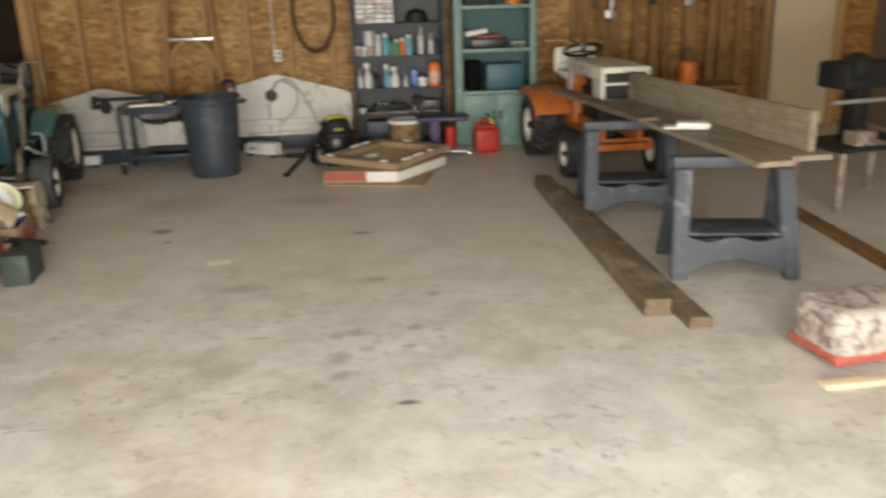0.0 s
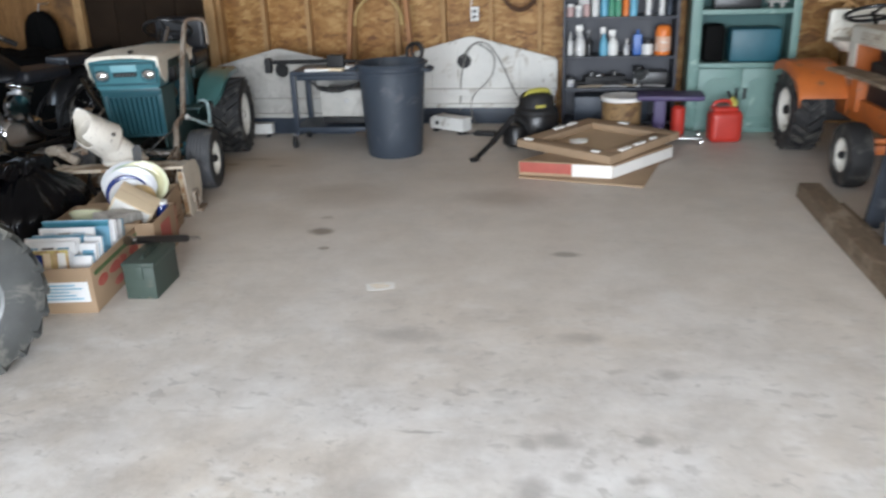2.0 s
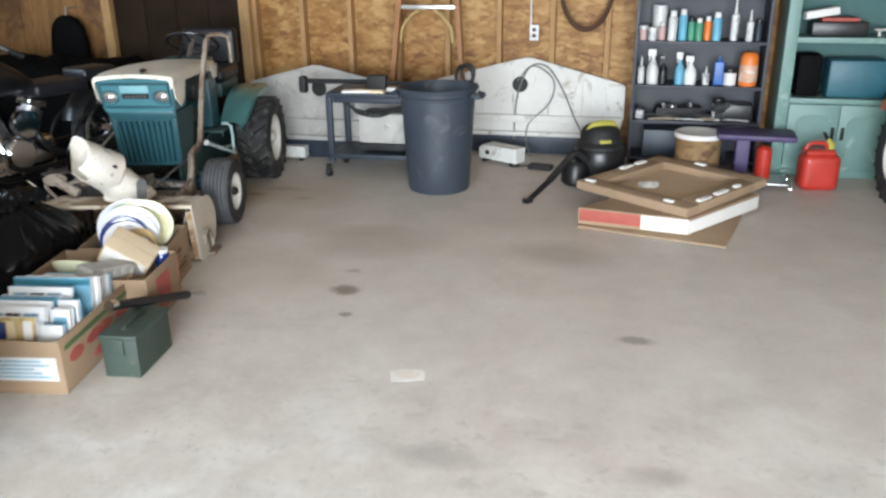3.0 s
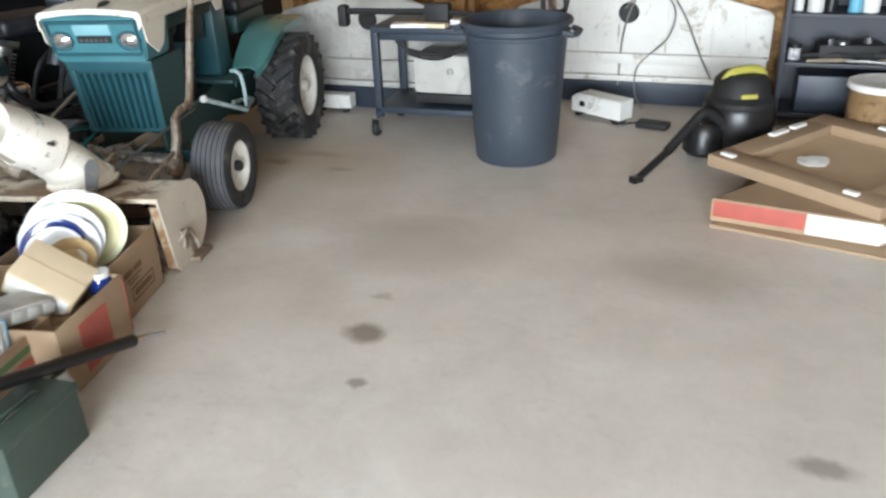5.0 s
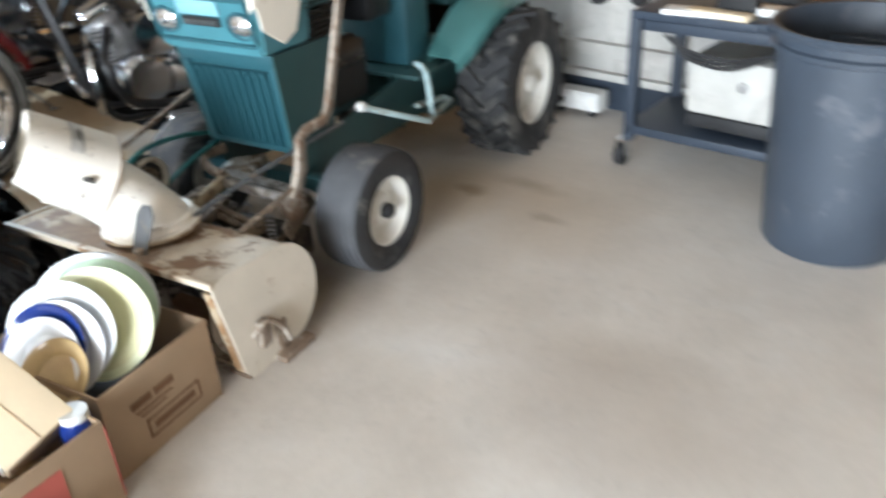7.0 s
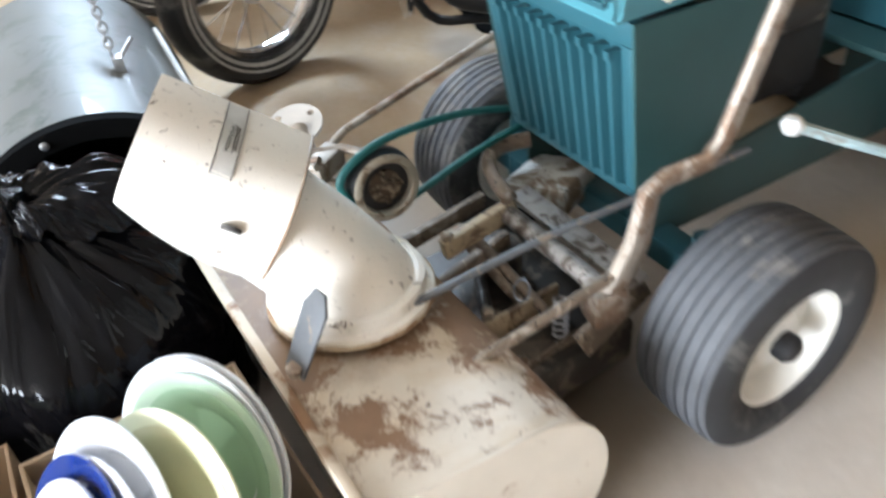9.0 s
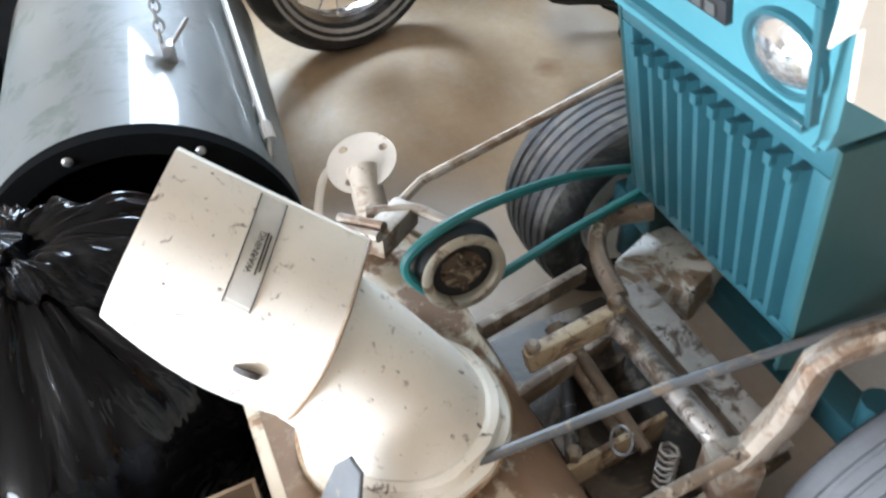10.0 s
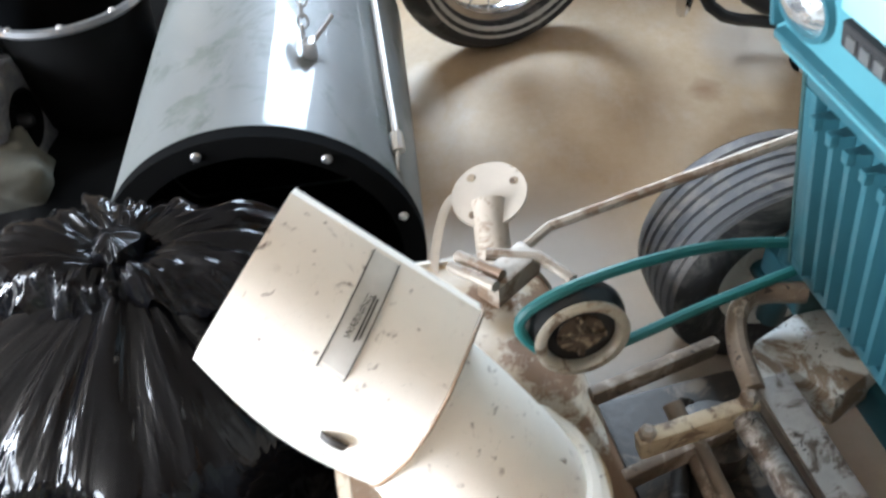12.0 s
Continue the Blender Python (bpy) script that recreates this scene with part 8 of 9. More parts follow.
for lab, px, py, pz, rx, ry, yaw, lean, mt in (
        ("pale green oval platter standing in the carton", -1.945, 4.885, 0.258, 0.164, 0.132, 36, 62, GREEN_DISH),
        ("white platter with a worn rim in the carton", -1.965, 4.882, 0.262, 0.174, 0.138, 36, 62, WHITE_DISH),
        ("white platter behind the others in the carton", -1.970, 4.892, 0.260, 0.176, 0.138, 36, 62, WHITE_DISH),
        ("pale yellow round plate standing in the carton", -1.872, 4.840, 0.272, 0.160, 0.142, 34, 61, CREAM_DISH),
        ("white oval platter standing in the carton", -1.90, 4.770, 0.270, 0.156, 0.130, 31, 60, WHITE_DISH),
        ("white plate standing in the carton", -1.875, 4.745, 0.250, 0.135, 0.120, 30, 59, WHITE_DISH),
        ("cobalt blue plate standing in the carton", -1.895, 4.722, 0.250, 0.122, 0.115, 28, 57, BLUE_DISH),
        ("white plate leaning in the carton", -1.875, 4.705, 0.238, 0.115, 0.108, 26, 54, WHITE_DISH),
        ("amber patterned plate leaning in the carton", -1.815, 4.700, 0.222, 0.102, 0.095, 22, 46, TAN_DISH)):
    plate_dish(lab, pose(px + 0.038, py - 0.045, pz + 0.008, lean, 0, yaw), rx * 0.9, ry * 0.94, mt)
# dark lumpy block added to fill the carton below the plates
single("crumpled_paper", roughen(box(B(), -0.38, -0.04, 0.03, 0.26, 0.012, 0.12, 0.04, M3, 4), 0.015, 13), BLACK_DULL, "dark lumpy filling under the plates", "paper")

def ammo_can():
    t = thing("ammo_can", "dark green steel ammunition can with a flat lid", "metal box", pose(-1.452, 3.878, 0, 0, 0, 6))
    part("body", bx(0, 0.145, 0, 0.275, 0, 0.155, 0.006), AMMO, t)
    part("lid", bx(-0.004, 0.149, -0.004, 0.279, 0.1555, 0.178, 0.006), AMMO, t)
    h = B()
    box(h, 0.062, 0.083, 0.05, 0.22, 0.1785, 0.184, 0.002)
    tube(h, [(0.0725, 0.06, 0.184), (0.0725, 0.075, 0.192), (0.0725, 0.195, 0.192), (0.0725, 0.21, 0.184)], 0.005, 6)
    part("handle", h, AMMO, t)
    l = B()
    box(l, 0.05, 0.095, -0.0095, -0.0045, 0.10, 0.165, 0.002)
    part("latch", l, AMMO, t)
ammo_can()
hp = thing("hand_pump", "black tube tool with chrome ends lying on the metal can", "tool", pose(0, 0, 0))
hb = B()
tube(hb, [(-1.455, 4.00, 0.246), (-1.47, 4.53, 0.065)], 0.02, 12)
part("barrel", hb, BLACK, hp)
hc = B()
tube(hc, [(-1.454, 3.965, 0.258), (-1.455, 4.0, 0.246)], 0.023, 12)
part("end_cap", hc, CHROME, hp, "chrome end")
part("end_cap", tube(tube(B(), [(-1.462, 4.531, 0.066), (-1.458, 4.64, 0.030), (-1.462, 4.665, 0.015)], 0.008, 10), [(-1.478, 4.531, 0.064), (-1.484, 4.62, 0.032), (-1.486, 4.65, 0.015)], 0.008, 10), CHROME, hp, "chrome end")
gj = thing("clear_jar", "clear jar with a white label beside the carton", "jar", pose(-1.47, 4.22, 0, 0, 0, 0))
part("body", lathe(B(), [(0.001, 0), (0.042, 0), (0.044, 0.10), (0.034, 0.135), (0.034, 0.15), (0.001, 0.15)], 20), STEEL, gj)
part("label", lathe(B(), [(0.0445, 0.02), (0.0452, 0.02), (0.0452, 0.09), (0.0445, 0.09)], 20, closed=True), PAPER, gj, "white paper label")

# ---- loose tractor wheel ----
lw = thing("tractor_wheel", "lug-tread tractor wheel with a dull grey rim", "wheel", pose(-1.685, 3.13, 0.0, 0, 0, -42))
wheel(lw, 0.0, 0.0, 0.325, 0.325, 0.20, 0.17, 1, "lug", TYRE_DARK, RIM_GREY, lugs=22)

# ---- grey drum, black bag ----
def grey_drum():
    """A lying tank with a flattened base; its open mouth is edged in black."""
    t = thing("grey_drum", "glossy grey steel tank lying on the floor, mouth open", "tank", pose(-2.645, 4.715, 0, 0, 0, 6))
    ZC2 = 0.172
    def ring(x, r, count=72):
        out = []
        for i in range(count):
            a = 2 * math.pi * i / count
            y, z = r * math.cos(a), ZC2 + r * math.sin(a)
            out.append((x, y * (1.0 if z > 0.02 else 0.97), max(z, 0.290 - r + 0.001)))
        return out
    part("shell", rings(B(), [ring(x, r) for x, r in ((-0.03, 0.276), (-0.03, 0.284), (-0.4, 0.288), (-0.83, 0.292), (-0.85, 0.27), (-0.85, 0.02), (-0.845, 0.02), (-0.84, 0.255), (-0.8, 0.274), (-0.03, 0.276))], caps=(False, False)), GREY_DRUM, t)
    part("mouth_ring", rings(B(), [ring(x, r) for x, r in ((0.0, 0.243), (0.0, 0.2835), (-0.0295, 0.2838), (-0.0295, 0.2755), (-0.4, 0.272), (-0.4, 0.268), (-0.02, 0.268), (-0.012, 0.243), (0.0, 0.243))], caps=(False, False)), VOID, t, "black mouth ring and lining, the inside's shade put into the colour")
    # disc added across the drum to stand for its unlit depth
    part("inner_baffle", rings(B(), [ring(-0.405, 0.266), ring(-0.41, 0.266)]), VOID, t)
    for a in (18, 58, 104, 150, 172):
        part("rivet", lathe(B(), [(0.001, 0.006), (0.006, 0.005), (0.009, 0.0), (0.001, 0.0)], 10, at(0.0005, 0.262 * math.cos(radians(a)), ZC2 + 0.262 * math.sin(radians(a)), AX_X)), STEEL, t)
    b = B()
    tube(b, [(-0.115, 0.252, 0.335), (-0.30, 0.245, 0.355), (-0.60, 0.235, 0.38)], 0.0065, 8)
    tube(b, [(-0.09, 0.254, 0.325), (-0.125, 0.252, 0.338)], 0.012, 8)
    tube(b, [(-0.045, 0.245, 0.30), (-0.09, 0.252, 0.325)], 0.004, 6)
    part("latch_rod", b, ALU, t, "thin steel latch rod")
    b = B()
    box(b, -0.275, -0.245, 0.105, 0.128, 0.425, 0.465, 0.005)
    tube(b, [(-0.26, 0.115, 0.45), (-0.33, 0.16, 0.47)], 0.005, 6)
    part("bracket", b, STEEL, t)
    for k in range(9):
        l = B()
        mm = at(-0.272 - 0.022 * k, 0.108 + 0.002 * (k % 2), 0.474 + 0.010 * k) @ Matrix.Rotation(radians(90 * (k % 2)), 4, "Z")
        tube(l, [mm @ Vector((0.009 * math.cos(a), 0, 0.014 * math.sin(a))) for a in [i * math.pi / 5 for i in range(10)]], 0.003, 6, closed=True)
        part("chain_link", l, STEEL, t)
grey_drum()

def garbage_bag():
    """A full bag: creased belly, pleats that run into the knot, and a ruffled tail."""
    b = B()
    k = 160
    loops = []
    def nz(a, f, z, seed):
        return noise.noise(Vector((math.cos(a) * f + seed, math.sin(a) * f, z)))
    n1 = 40
    for i in range(n1 + 1):
        g = i / n1
        ang = g * math.pi * 0.5
        r = 0.34 * (math.sin(math.pi * (0.36 + 0.16 * min(1, g / 0.45))) ** 0.8 if g < 0.45 else (1 - ((g - 0.45) / 0.55) ** 2.1 * 0.90))
        z = 0.44 * g ** 0.92
        if i == 0:
            z = 0.0
        ring = []
        for j in range(k):
            a = 2 * math.pi * j / k
            fold = abs(math.sin(a * 7.5 + 3.2 * nz(a, 1.4, g * 1.2, 3))) ** 0.6
            fine = abs(math.sin(a * 16 + 5.0 * nz(a, 2.2, g * 2.0, 9))) ** 0.7
            up = g ** 2.4
            crease = nz(a, 2.6, z * 3, 1) * 0.085 + nz(a, 6.0, z * 6, 5) * 0.02 * (0.4 + g)
            rr = r * (1 - up * (0.15 * (1 - fold) + 0.10 * (1 - fine)) + crease)
            rr *= 1 + 0.15 * max(0.0, math.cos(a - 1.1)) ** 4 * (1 - g)
            x, y = rr * math.cos(a) * (0.90 if math.cos(a) > 0 else 0.97) - 0.03 * g, rr * math.sin(a) * 1.08 + 0.075 * g * g
            lim = 0.25 + 0.6 * max(0.0, y - 0.03) - 0.17 * min(0.0, y)
            x = x if x < lim - 0.03 else lim - 0.03 + 0.03 * (1 - math.exp(-(x - lim + 0.03) / 0.03))
            ring.append(Vector((x, y, max(0.0, z + 0.02 * nz(a, 3, g * 4, 7) * g))))
        loops.append(ring)
    n2 = 14
    for i in range(1, n2 + 1):
        g = i / n2
        ring = []
        for j in range(k):
            a = 2 * math.pi * j / k
            spread = 0.45 + 0.75 * abs(math.sin(a)) ** 1.5 + 0.3 * nz(a, 1.2, 0.5, 11)
            r = 0.027 + 0.19 * g ** 0.9 * spread
            wave = math.sin(a * 13 + 4.0 * nz(a, 1.5, g * 1.5, 21)) + 0.5 * math.sin(a * 29 + 5.0 * nz(a, 2.5, g * 2, 8))
            z = 0.44 + 0.045 * math.sin(g * 2.4) + 0.013 * g * wave + 0.03 * g * nz(a, 3, g * 3, 2) - 0.065 * g * g
            ring.append(Vector((r * math.cos(a) * 0.75 - 0.03 - 0.02 * g, r * math.sin(a) + 0.075, z)))
        loops.append(ring)
    rings(b, loops, caps=(True, False))
    t = thing("garbage_bag", "glossy black garbage bag tied with a knot", "bag", pose(-2.375, 4.53, 0, 0, 0, 0))
    part("film", b, BAG_FILM, t, sharp=70)
    kn = B()
    lathe(kn, [(0.001, -0.03), (0.03, -0.02), (0.038, 0), (0.03, 0.02), (0.001, 0.03)], 16, at(-0.03, 0.075, 0.452))
    roughen(kn, 0.012, 40)
    part("knot", kn, BAG_FILM, t)
garbage_bag()

# ---- scraps ----
ps = thing("paper_scrap", "small torn white paper label stuck to the floor", "paper", pose(-0.306, 4.125, 0.001, 0, 0, 18))
b = B()
prism(b, [(-0.066, -0.04), (-0.01, -0.046), (0.062, -0.038), (0.068, 0.02), (0.05, 0.042), (-0.02, 0.047), (-0.07, 0.036)], 0.0012)
part("sheet", b, PAPER, ps)
for y0, x0, x1 in ((0.018, -0.05, 0.02), (-0.002, -0.045, 0.045), (-0.022, -0.03, 0.035)):
    part("print_bar", bx(x0, x1, y0, y0 + 0.007, 0.0013, 0.0017, 0), CREAM_CARD, ps)
single("white_bowl", lathe(B(), [(0.001, 0.0), (0.06, 0.0), (0.10, 0.03), (0.115, 0.055), (0.11, 0.056), (0.095, 0.034), (0.055, 0.006), (0.001, 0.006)], 36, M2 @ pose(-0.345, 0.10, 0.20, -32, 0, 0)), CREAM_DISH, "pale round bowl leaning in the open carton", "bowl")

rag = box(B(), -0.10, 0.10, -0.09, 0.09, 0.0, 0.11, 0.04, None, 4)
bmesh.ops.subdivide_edges(rag, edges=[e for e in rag.edges if e.calc_length() > 0.05], cuts=3, use_grid_fill=True)
roughen(roughen(rag, 0.035, 9), 0.015, 24, 2.0)
low = min(v.co.z for v in rag.verts)
for v in rag.verts:
    v.co.z -= low
single("cloth_rag", rag, RAG, "crumpled grubby pale cloth on the floor", "cloth", pose(-3.0, 4.06, 0.056, 0, 0, 25), sharp=70)

# ---- motorcycles ----
def motorcycle(name, label, m, paint, steer=0.0):
    """A cruiser: wire wheels, telescopic fork, valanced fenders, teardrop tank, finned twin, pipes. Front towards -y."""
    t = thing(name, label, "motorcycle", m)
    R, YR = 0.32, 1.55
    def wire_wheel(y, w):
        rim = part("wheel", lathe(B(), [(0.215, -0.03), (0.235, -0.035), (0.235, 0.035), (0.215, 0.03), (0.225, 0.0)], 48, at(0, y, R, AX_X), closed=True), CHROME, t, "chrome rim")
        tp = [(0.232, -w * 0.7), (0.26, -w), (0.295, -w * 0.95), (R - 0.004, -w * 0.5), (R, 0), (R - 0.004, w * 0.5), (0.295, w * 0.95), (0.26, w), (0.232, w * 0.7)]
        part("tyre", lathe(B(), tp, 56, at(0, y, R, AX_X), closed=True), RUBBER, rim)
        for s in (-1, 1):
            part("white_wall", lathe(B(), [(0.242, s * w * 0.86), (0.272, s * (w + 0.0025)), (0.274, s * (w - 0.004)), (0.244, s * w * 0.74)], 48, at(0, y, R, AX_X), closed=True), PANEL_DIRTY, rim, "whitewall band")
        sp = B()
        for i in range(20):
            a, b2 = 2 * math.pi * i / 20, 2 * math.pi * (i + 1.3) / 20
            s = 0.03 * (-1) ** i
            tube(sp, [(s, y + 0.035 * math.cos(a), R + 0.035 * math.sin(a)), (0, y + 0.22 * math.cos(b2), R + 0.22 * math.sin(b2))], 0.0022, 4)
        lathe(sp, [(0.001, -0.05), (0.045, -0.05), (0.045, 0.05), (0.001, 0.05)], 18, at(0, y, R, AX_X))
        part("spokes", sp, CHROME, rim)
        return rim
    turn = Matrix.Rotation(radians(steer), 4, "Z")
    wire_wheel(0.0, 0.06).matrix_basis = turn
    wire_wheel(YR, 0.065)
    def fender(y, a0, a1, r, hw, mat):
        b = B()
        loops = []
        for i in range(17):
            a = radians(a0 + (a1 - a0) * i / 16)
            c, s = math.cos(a), math.sin(a)
            sec = [(-hw, r - 0.07), (-hw, r - 0.03), (-hw * 0.6, r), (0, r + 0.01), (hw * 0.6, r), (hw, r - 0.03), (hw, r - 0.07)]
            ins = [(x * 0.95, q - 0.006) for x, q in sec[::-1]]
            loops.append([(x, y - q * c, R + q * s) for x, q in sec + ins])
        return rings(b, loops)
    ff = part("front_fender", fender(0.0, 16, 165, 0.37, 0.085, None), paint, t, "glossy dark red front fender")
    ff.matrix_basis = turn
    trim = B()
    tube(trim, [(-0.088, -0.285, 0.405), (-0.06, -0.350, 0.420), (0, -0.372, 0.428), (0.06, -0.350, 0.420), (0.088, -0.285, 0.405)], 0.014, 8)
    part("fender_trim", trim, CHROME, ff, "chrome fender trim")
    part("rear_fender", fender(YR, 20, 190, 0.38, 0.10, None), BLACK, t, "glossy rear fender")
    for sx in (-1, 1):
        f = B()
        tube(f, [(sx * 0.10, 0.0, 0.30), (sx * 0.10, 0.14, 0.58)], 0.028, 12)
        tube(f, [(sx * 0.10, 0.14, 0.58), (sx * 0.10, 0.30, 0.92)], 0.020, 12)
        part("fork_leg", f, ALU, t, "chrome fork leg")
    tr = B()
    box(tr, -0.13, 0.13, 0.24, 0.34, 0.80, 0.83, 0.01)
    box(tr, -0.13, 0.13, 0.29, 0.38, 0.92, 0.95, 0.01)
    part("triple_tree", tr, CHROME, t)
    h = part("headlight", lathe(B(), [(0.001, -0.11), (0.05, -0.10), (0.085, -0.05), (0.09, 0.0), (0.001, 0.0)], 28, at(0, 0.17, 0.80) @ Matrix.Rotation(radians(90), 4, "X")), CHROME, t, "chrome headlamp")
    part("lens", lathe(B(), [(0.086, 0.0005), (0.07, 0.015), (0.001, 0.022)], 28, at(0, 0.17, 0.80) @ Matrix.Rotation(radians(90), 4, "X")), LENS, h)
    for sx in (-1, 1):
        i = B()
        lathe(i, [(0.001, -0.03), (0.026, -0.03), (0.03, 0.01), (0.022, 0.02), (0.001, 0.024)], 18, at(sx * 0.19, 0.16, 0.74) @ Matrix.Rotation(radians(90), 4, "X"))
        part("turn_signal", i, ORANGE_P, t, "orange turn signal")
    hb = B()
    tube(hb, curve_pts([(-0.42, 0.62, 0.98), (-0.36, 0.48, 1.06), (-0.16, 0.36, 1.06), (-0.07, 0.34, 0.96), (0.07, 0.34, 0.96), (0.16, 0.36, 1.06), (0.36, 0.48, 1.06), (0.42, 0.62, 0.98)], 5), 0.0125, 8)
    bar = part("handlebar", hb, CHROME, t)
    for sx in (-1, 1):
        g = B()
        tube(g, [(sx * 0.375, 0.52, 1.045), (sx * 0.43, 0.64, 0.97)], 0.019, 10)
        part("grip", g, BLACK, bar)
        mr = B()
        tube(mr, [(sx * 0.34, 0.46, 1.06), (sx * 0.40, 0.42, 1.13)], 0.006, 6)
        lathe(mr, [(0.001, -0.02), (0.05, -0.012), (0.058, 0.0), (0.001, 0.0)], 22, at(sx * 0.41, 0.42, 1.15) @ Matrix.Rotation(radians(-90), 4, "X"))
        part("mirror", mr, CHROME, bar, "round chrome mirror")
    tk = B()
    loops = []
    for y, w, hh, zc in ((0.42, 0.05, 0.05, 0.80), (0.47, 0.13, 0.11, 0.82), (0.58, 0.165, 0.135, 0.825), (0.72, 0.15, 0.12, 0.81), (0.86, 0.10, 0.08, 0.77), (0.95, 0.05, 0.04, 0.74)):
        loops.append([(w * math.cos(a), y, zc + hh * math.sin(a)) for a in [i * math.pi / 10 for i in range(20)]])
    rings(tk, loops)
    part("fuel_tank", tk, BLACK, t, "glossy teardrop tank")
    se = B()
    box(se, -0.16, 0.16, 0.88, 1.30, 0.66, 0.75, 0.035, None, 3)
    box(se, -0.12, 0.12, 1.30, 1.58, 0.72, 0.80, 0.03, None, 3)
    part("seat", se, SEAT_VINYL, t, "black leather seat")
    fr = B()
    for sx in (-1, 1):
        tube(fr, curve_pts([(sx * 0.05, 0.36, 0.82), (sx * 0.11, 0.50, 0.25), (sx * 0.12, 0.70, 0.17), (sx * 0.12, 1.05, 0.18), (sx * 0.12, 1.20, 0.45), (sx * 0.12, 1.55, 0.62)], 5), 0.016, 8)
        tube(fr, [(sx * 0.12, 1.15, 0.30), (sx * 0.13, YR, R)], 0.018, 8)
    part("chassis", fr, BLACK, t)
    en = B()
    box(en, -0.14, 0.14, 0.60, 0.98, 0.20, 0.42, 0.05, None, 3)
    lathe(en, [(0.001, -0.17), (0.09, -0.17), (0.11, -0.15), (0.11, 0.15), (0.09, 0.17), (0.001, 0.17)], 28, at(0, 0.70, 0.33, AX_X))
    part("crankcase", en, CHROME, t, "polished engine case")
    for ang, y in ((24, 0.66), (-22, 0.86)):
        c = B()
        mm = at(0, y, 0.42) @ Matrix.Rotation(radians(ang), 4, "X")
        lathe(c, [(0.001, 0), (0.055, 0), (0.055, 0.19), (0.001, 0.19)], 20, mm)
        cyl = part("cylinder", c, STEEL, t, "finned cylinder")
        for i in range(9):
            part("cooling_fin", lathe(B(), [(0.056, 0), (0.078, 0), (0.078, 0.009), (0.056, 0.009)], 24, mm @ at(0, 0, 0.02 * i), closed=True), STEEL, cyl)
        part("rocker_cover", box(B(), -0.07, 0.07, -0.07, 0.07, 0.19, 0.245, 0.025, mm, 3), CHROME, cyl)
    part("air_cleaner", lathe(B(), [(0.001, 0.0), (0.085, 0.0), (0.09, 0.015), (0.085, 0.06), (0.001, 0.065)], 28, at(0.12, 0.76, 0.52, AX_X)), CHROME, t, "round chrome air cleaner")
    for y0, zz in ((0.60, 0.24), (0.90, 0.30)):
        e = B()
        tube(e, curve_pts([(0.06, y0, 0.55), (0.16, y0 - 0.06, 0.42), (0.17, y0 + 0.05, zz), (0.18, 1.1, zz - 0.02), (0.18, 1.45, zz)], 6), 0.021, 10)
        tube(e, [(0.18, 1.3, zz), (0.185, 1.95, zz + 0.04)], 0.038, 14)
        part("exhaust", e, BLACK, t, "black exhaust pipe")
    for sx in (-1, 1):
        b = B()
        tube(b, curve_pts([(sx * 0.14, 0.50, 0.55), (sx * 0.30, 0.46, 0.50), (sx * 0.32, 0.46, 0.30), (sx * 0.13, 0.48, 0.24)], 5), 0.014, 8)
        part("crash_bar", b, CHROME, t, "chrome engine guard")
    for sx in (-1, 1):
        b = B()
        box(b, sx * 0.33 - 0.06, sx * 0.33 + 0.06, 0.72, 0.98, 0.20, 0.215, 0.005)
        tube(b, [(sx * 0.12, 0.85, 0.2), (sx * 0.3, 0.85, 0.2)], 0.012, 8)
        part("floorboard", b, STEEL, t)
    b = B()
    tube(b, [(0.02, 0.76, 0.21), (0.05, 0.775, 0.12), (0.144, 0.84, 0.008)], 0.009, 8)
    box(b, 0.125, 0.165, 0.82, 0.865, 0.0, 0.012, 0.003)
    part("kickstand", b, CHROME, t, "chrome kickstand, let down")
    for sx in (-1, 1):
        s = B()
        tube(s, [(sx * 0.15, YR, R), (sx * 0.16, 1.36, 0.64)], 0.022, 10)
        part("shock", s, CHROME, t)
    return t
motorcycle("motorcycle", "chrome cruiser motorcycle with glossy dark red fenders", pose(-3.68, 5.19, 0, 0, 0, -14), MAROON, 40)
motorcycle("motorcycle", "black and chrome motorcycle parked by the wall", pose(-4.45, 4.95, 0, 0, 0, 6), BLACK)

# ---- black riding mower and dark goods at the left ----
def quad_corner():
    t = thing("lawn_mower", "black machine with a dark body and a thin red stripe", "mower", pose(-3.33, 4.02, 0, 0, 0, 0))
    b = B()
    box(b, -0.55, 0.25, -0.42, -0.09, 0.13, 0.52, 0.05, None, 3)
    part("body", b, BLACK_MATT, t)
    part("red_stripe", bx(0.2505, 0.2525, -0.30, -0.12, 0.305, 0.309, 0), MAROON, t, "thin red stripe")
    for y0 in (-0.26, -0.22, -0.18):
        part("pale_bar", bx(0.2505, 0.2525, y0, y0 + 0.03, 0.322, 0.342, 0), PALE_P, t)
    part("top_case", box(B(), -0.42, 0.12, -0.38, -0.12, 0.5205, 0.66, 0.05, None, 3), BLACK_MATT, t)
    for x, y in ((-0.45, -0.49), (0.15, -0.49), (-0.45, -0.02), (0.15, -0.02)):
        mw = wheel(t, 0, 0, 0.15, 0.15, 0.12, 0.075, 1, "lug", RUBBER_GREY, BLACK_MATT, lugs=16)
        mw.matrix_basis = at(x, y, 0, Matrix.Rotation(radians(90), 4, "Z"))
    b = B()
    tube(b, curve_pts([(-0.5, -0.38, 0.5), (-0.62, -0.38, 0.75), (-0.62, -0.14, 0.75), (-0.5, -0.14, 0.5)], 6), 0.014, 8)
    part("handle", b, BLACK_MATT, t)
quad_corner()

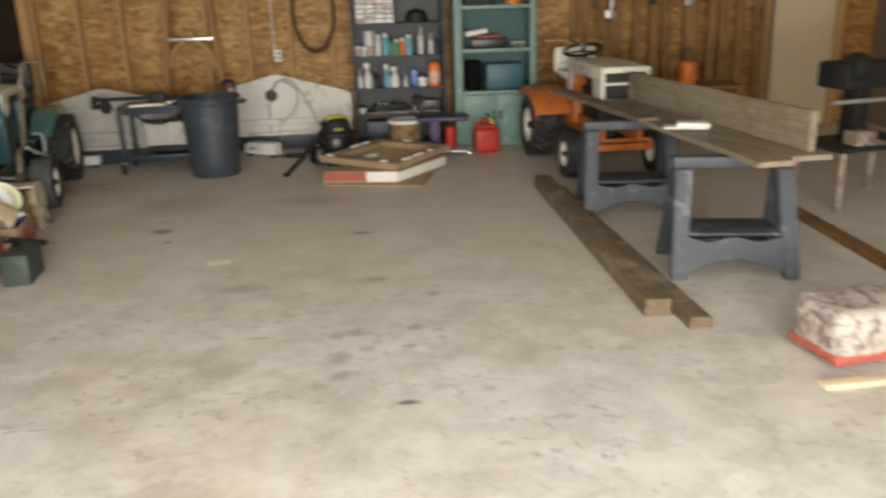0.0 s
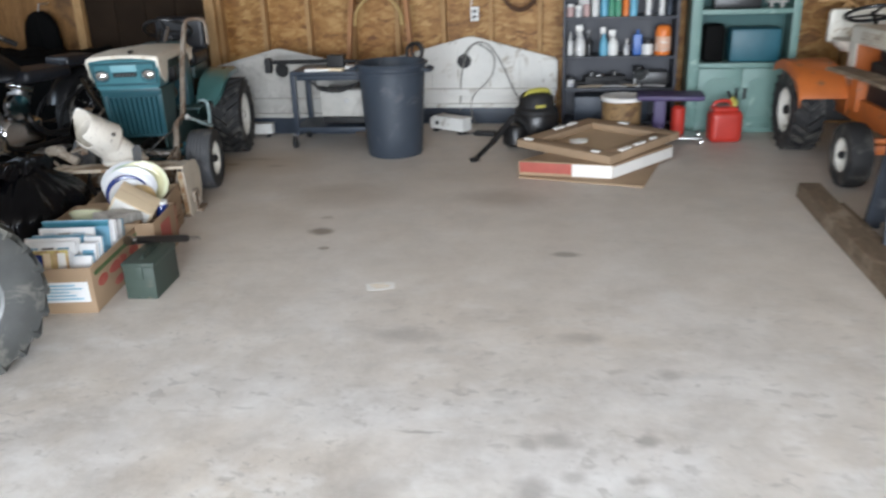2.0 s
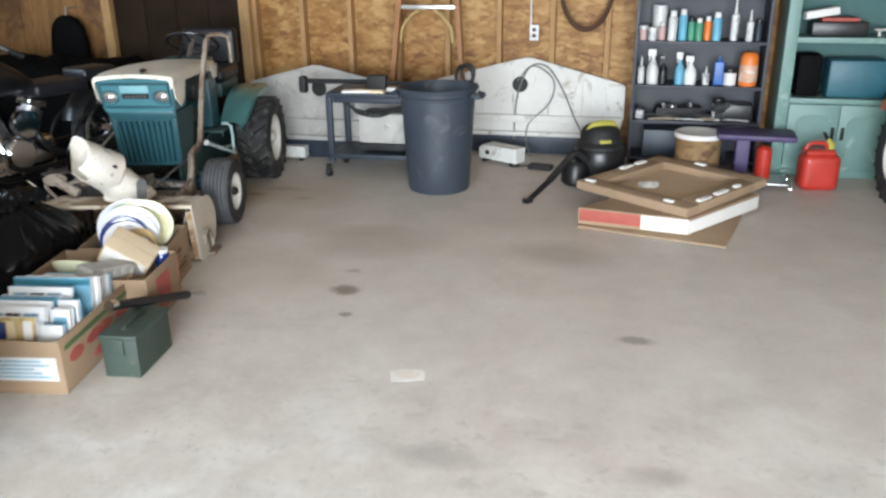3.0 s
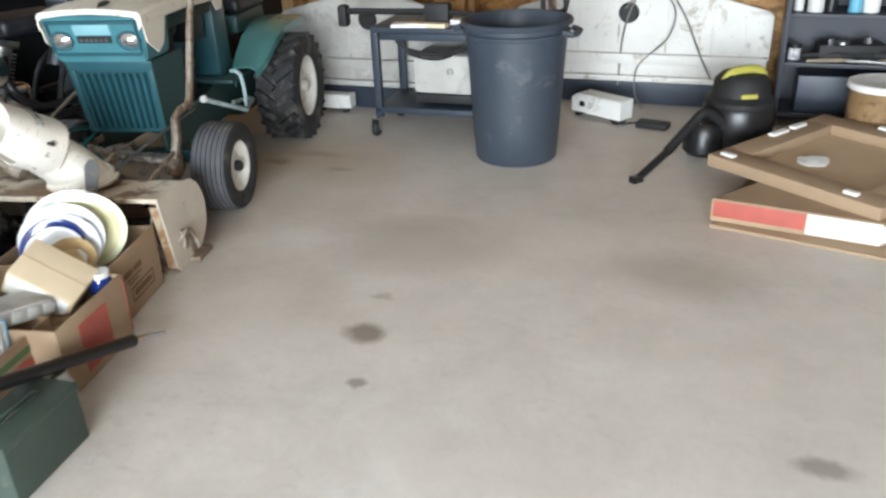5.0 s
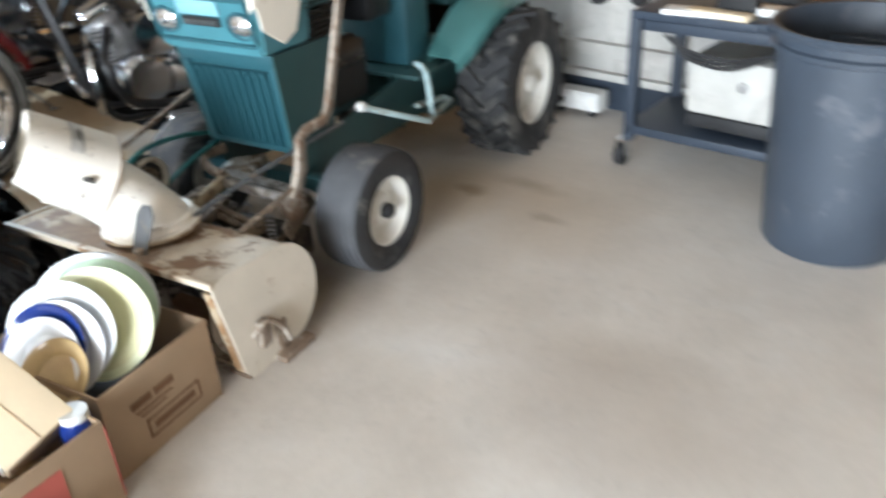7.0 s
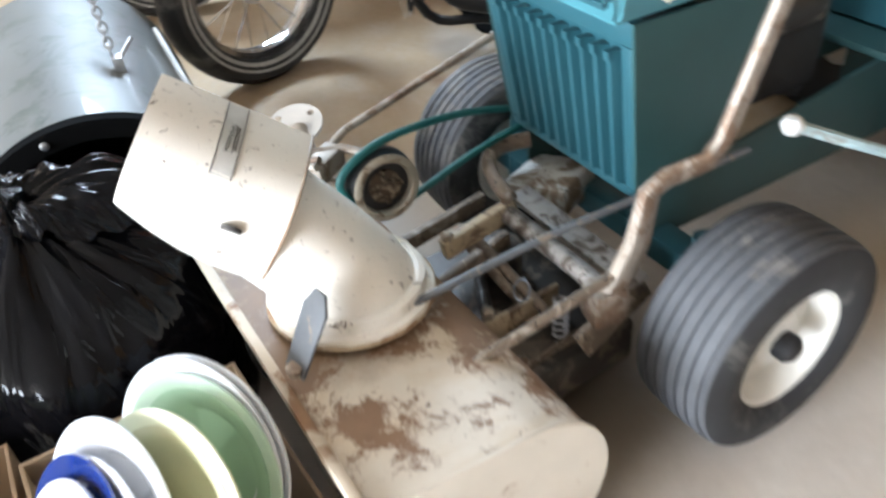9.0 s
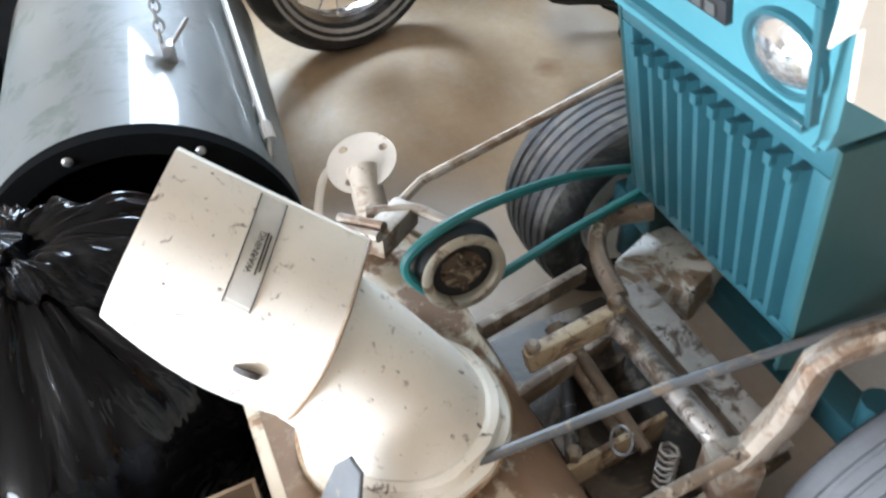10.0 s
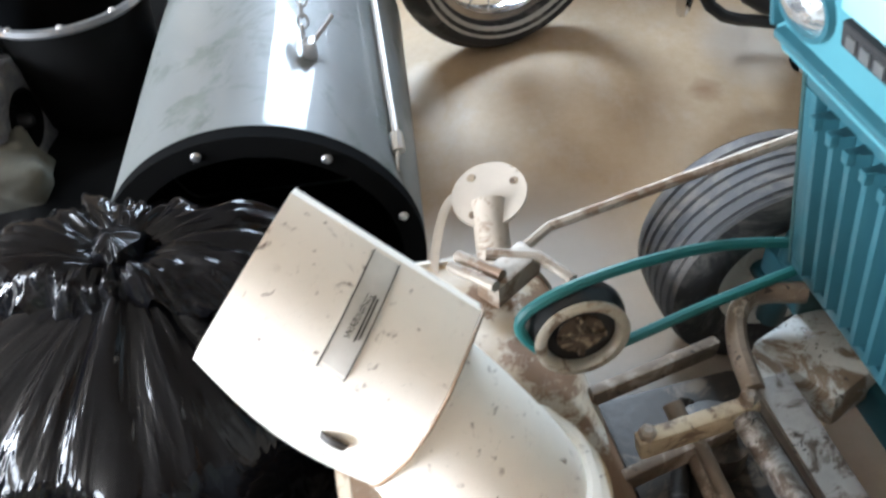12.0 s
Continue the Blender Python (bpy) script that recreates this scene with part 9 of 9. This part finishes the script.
def black_tub():
    t = thing("plastic_tub", "round black plastic tub with a grey studded rim", "tub", pose(-3.37, 4.16, 0.06))
    part("body", lathe(B(), [(0.001, 0.0), (0.145, 0.0), (0.155, 0.02), (0.182, 0.30), (0.172, 0.30), (0.145, 0.03), (0.001, 0.02)], 40), BLACK_MATT, t)
    part("rim", lathe(B(), [(0.178, 0.296), (0.196, 0.296), (0.200, 0.303), (0.194, 0.312), (0.178, 0.310)], 48, closed=True), GREY_IRON, t, "worn grey rim")
    for i in range(10):
        a = i * math.pi / 5 + 0.3
        part("stud", lathe(B(), [(0.001, 0.006), (0.006, 0.005), (0.008, 0.0), (0.001, 0.0)], 10, at(0.187 * math.cos(a), 0.187 * math.sin(a), 0.3115)), STEEL, t)
black_tub()

# black cover added over the floor to darken the left corner
tp = B()
nx, ny = 34, 22
gv = [[tp.verts.new((-4.35 + 1.60 * i / nx, 3.45 + 0.96 * j / ny, 0.02 + 0.035 * (1 + noise.noise(Vector((i * 0.31, j * 0.29, 4.0)))) * (0 if i in (0, nx) or j in (0, ny) else 1))) for j in range(ny + 1)] for i in range(nx + 1)]
for i in range(nx):
    for j in range(ny):
        tp.faces.new((gv[i][j], gv[i + 1][j], gv[i + 1][j + 1], gv[i][j + 1]))
low = bmesh.ops.extrude_face_region(tp, geom=tp.faces[:])
for v in low["geom"]:
    if isinstance(v, bmesh.types.BMVert):
        v.co.z = 0.002
single("tarp", tp, CARPET, "crumpled black sheet added to darken the floor at the left", "tarp", sharp=60)

# ---- black heap added to darken the corner behind the motorcycles ----
hp = B()
nx, ny = 44, 40
def drape(u, w):
    """Height of the heap: a skirt on the floor in front, the bulk behind."""
    v = (w - 0.60) / 0.40
    if v <= 0:
        return 0.010 + 0.004 * noise.noise(Vector((u * 9.0, w * 9.0, 3.0)))
    edge = min(1.0, min(u, 1 - u) / 0.10) * min(1.0, min(v, 1 - v) / 0.14)
    bulk = 0.70 + 0.10 * noise.noise(Vector((u * 4.0, v * 2.5, 1.0))) + 0.05 * noise.noise(Vector((u * 13.0, v * 9.0, 6.0)))
    return 0.012 + bulk * edge ** 0.55
gv = [[hp.verts.new((-5.1 + 1.85 * i / nx + 0.05 * noise.noise(Vector((j * 0.4, i * 0.2, 2.0))), 5.95 + 1.68 * j / ny + 0.04 * noise.noise(Vector((i * 0.35, j * 0.2, 8.0))), drape(i / nx, j / ny))) for j in range(ny + 1)] for i in range(nx + 1)]
for i in range(nx):
    for j in range(ny):
        hp.faces.new((gv[i][j], gv[i + 1][j], gv[i + 1][j + 1], gv[i][j + 1]))
low = bmesh.ops.extrude_face_region(hp, geom=hp.faces[:])
for v in low["geom"]:
    if isinstance(v, bmesh.types.BMVert):
        v.co.z = 0.002
single("draped_tarp", hp, CARPET, "dark heap added to blacken the corner behind the motorcycles", "tarp", sharp=60)
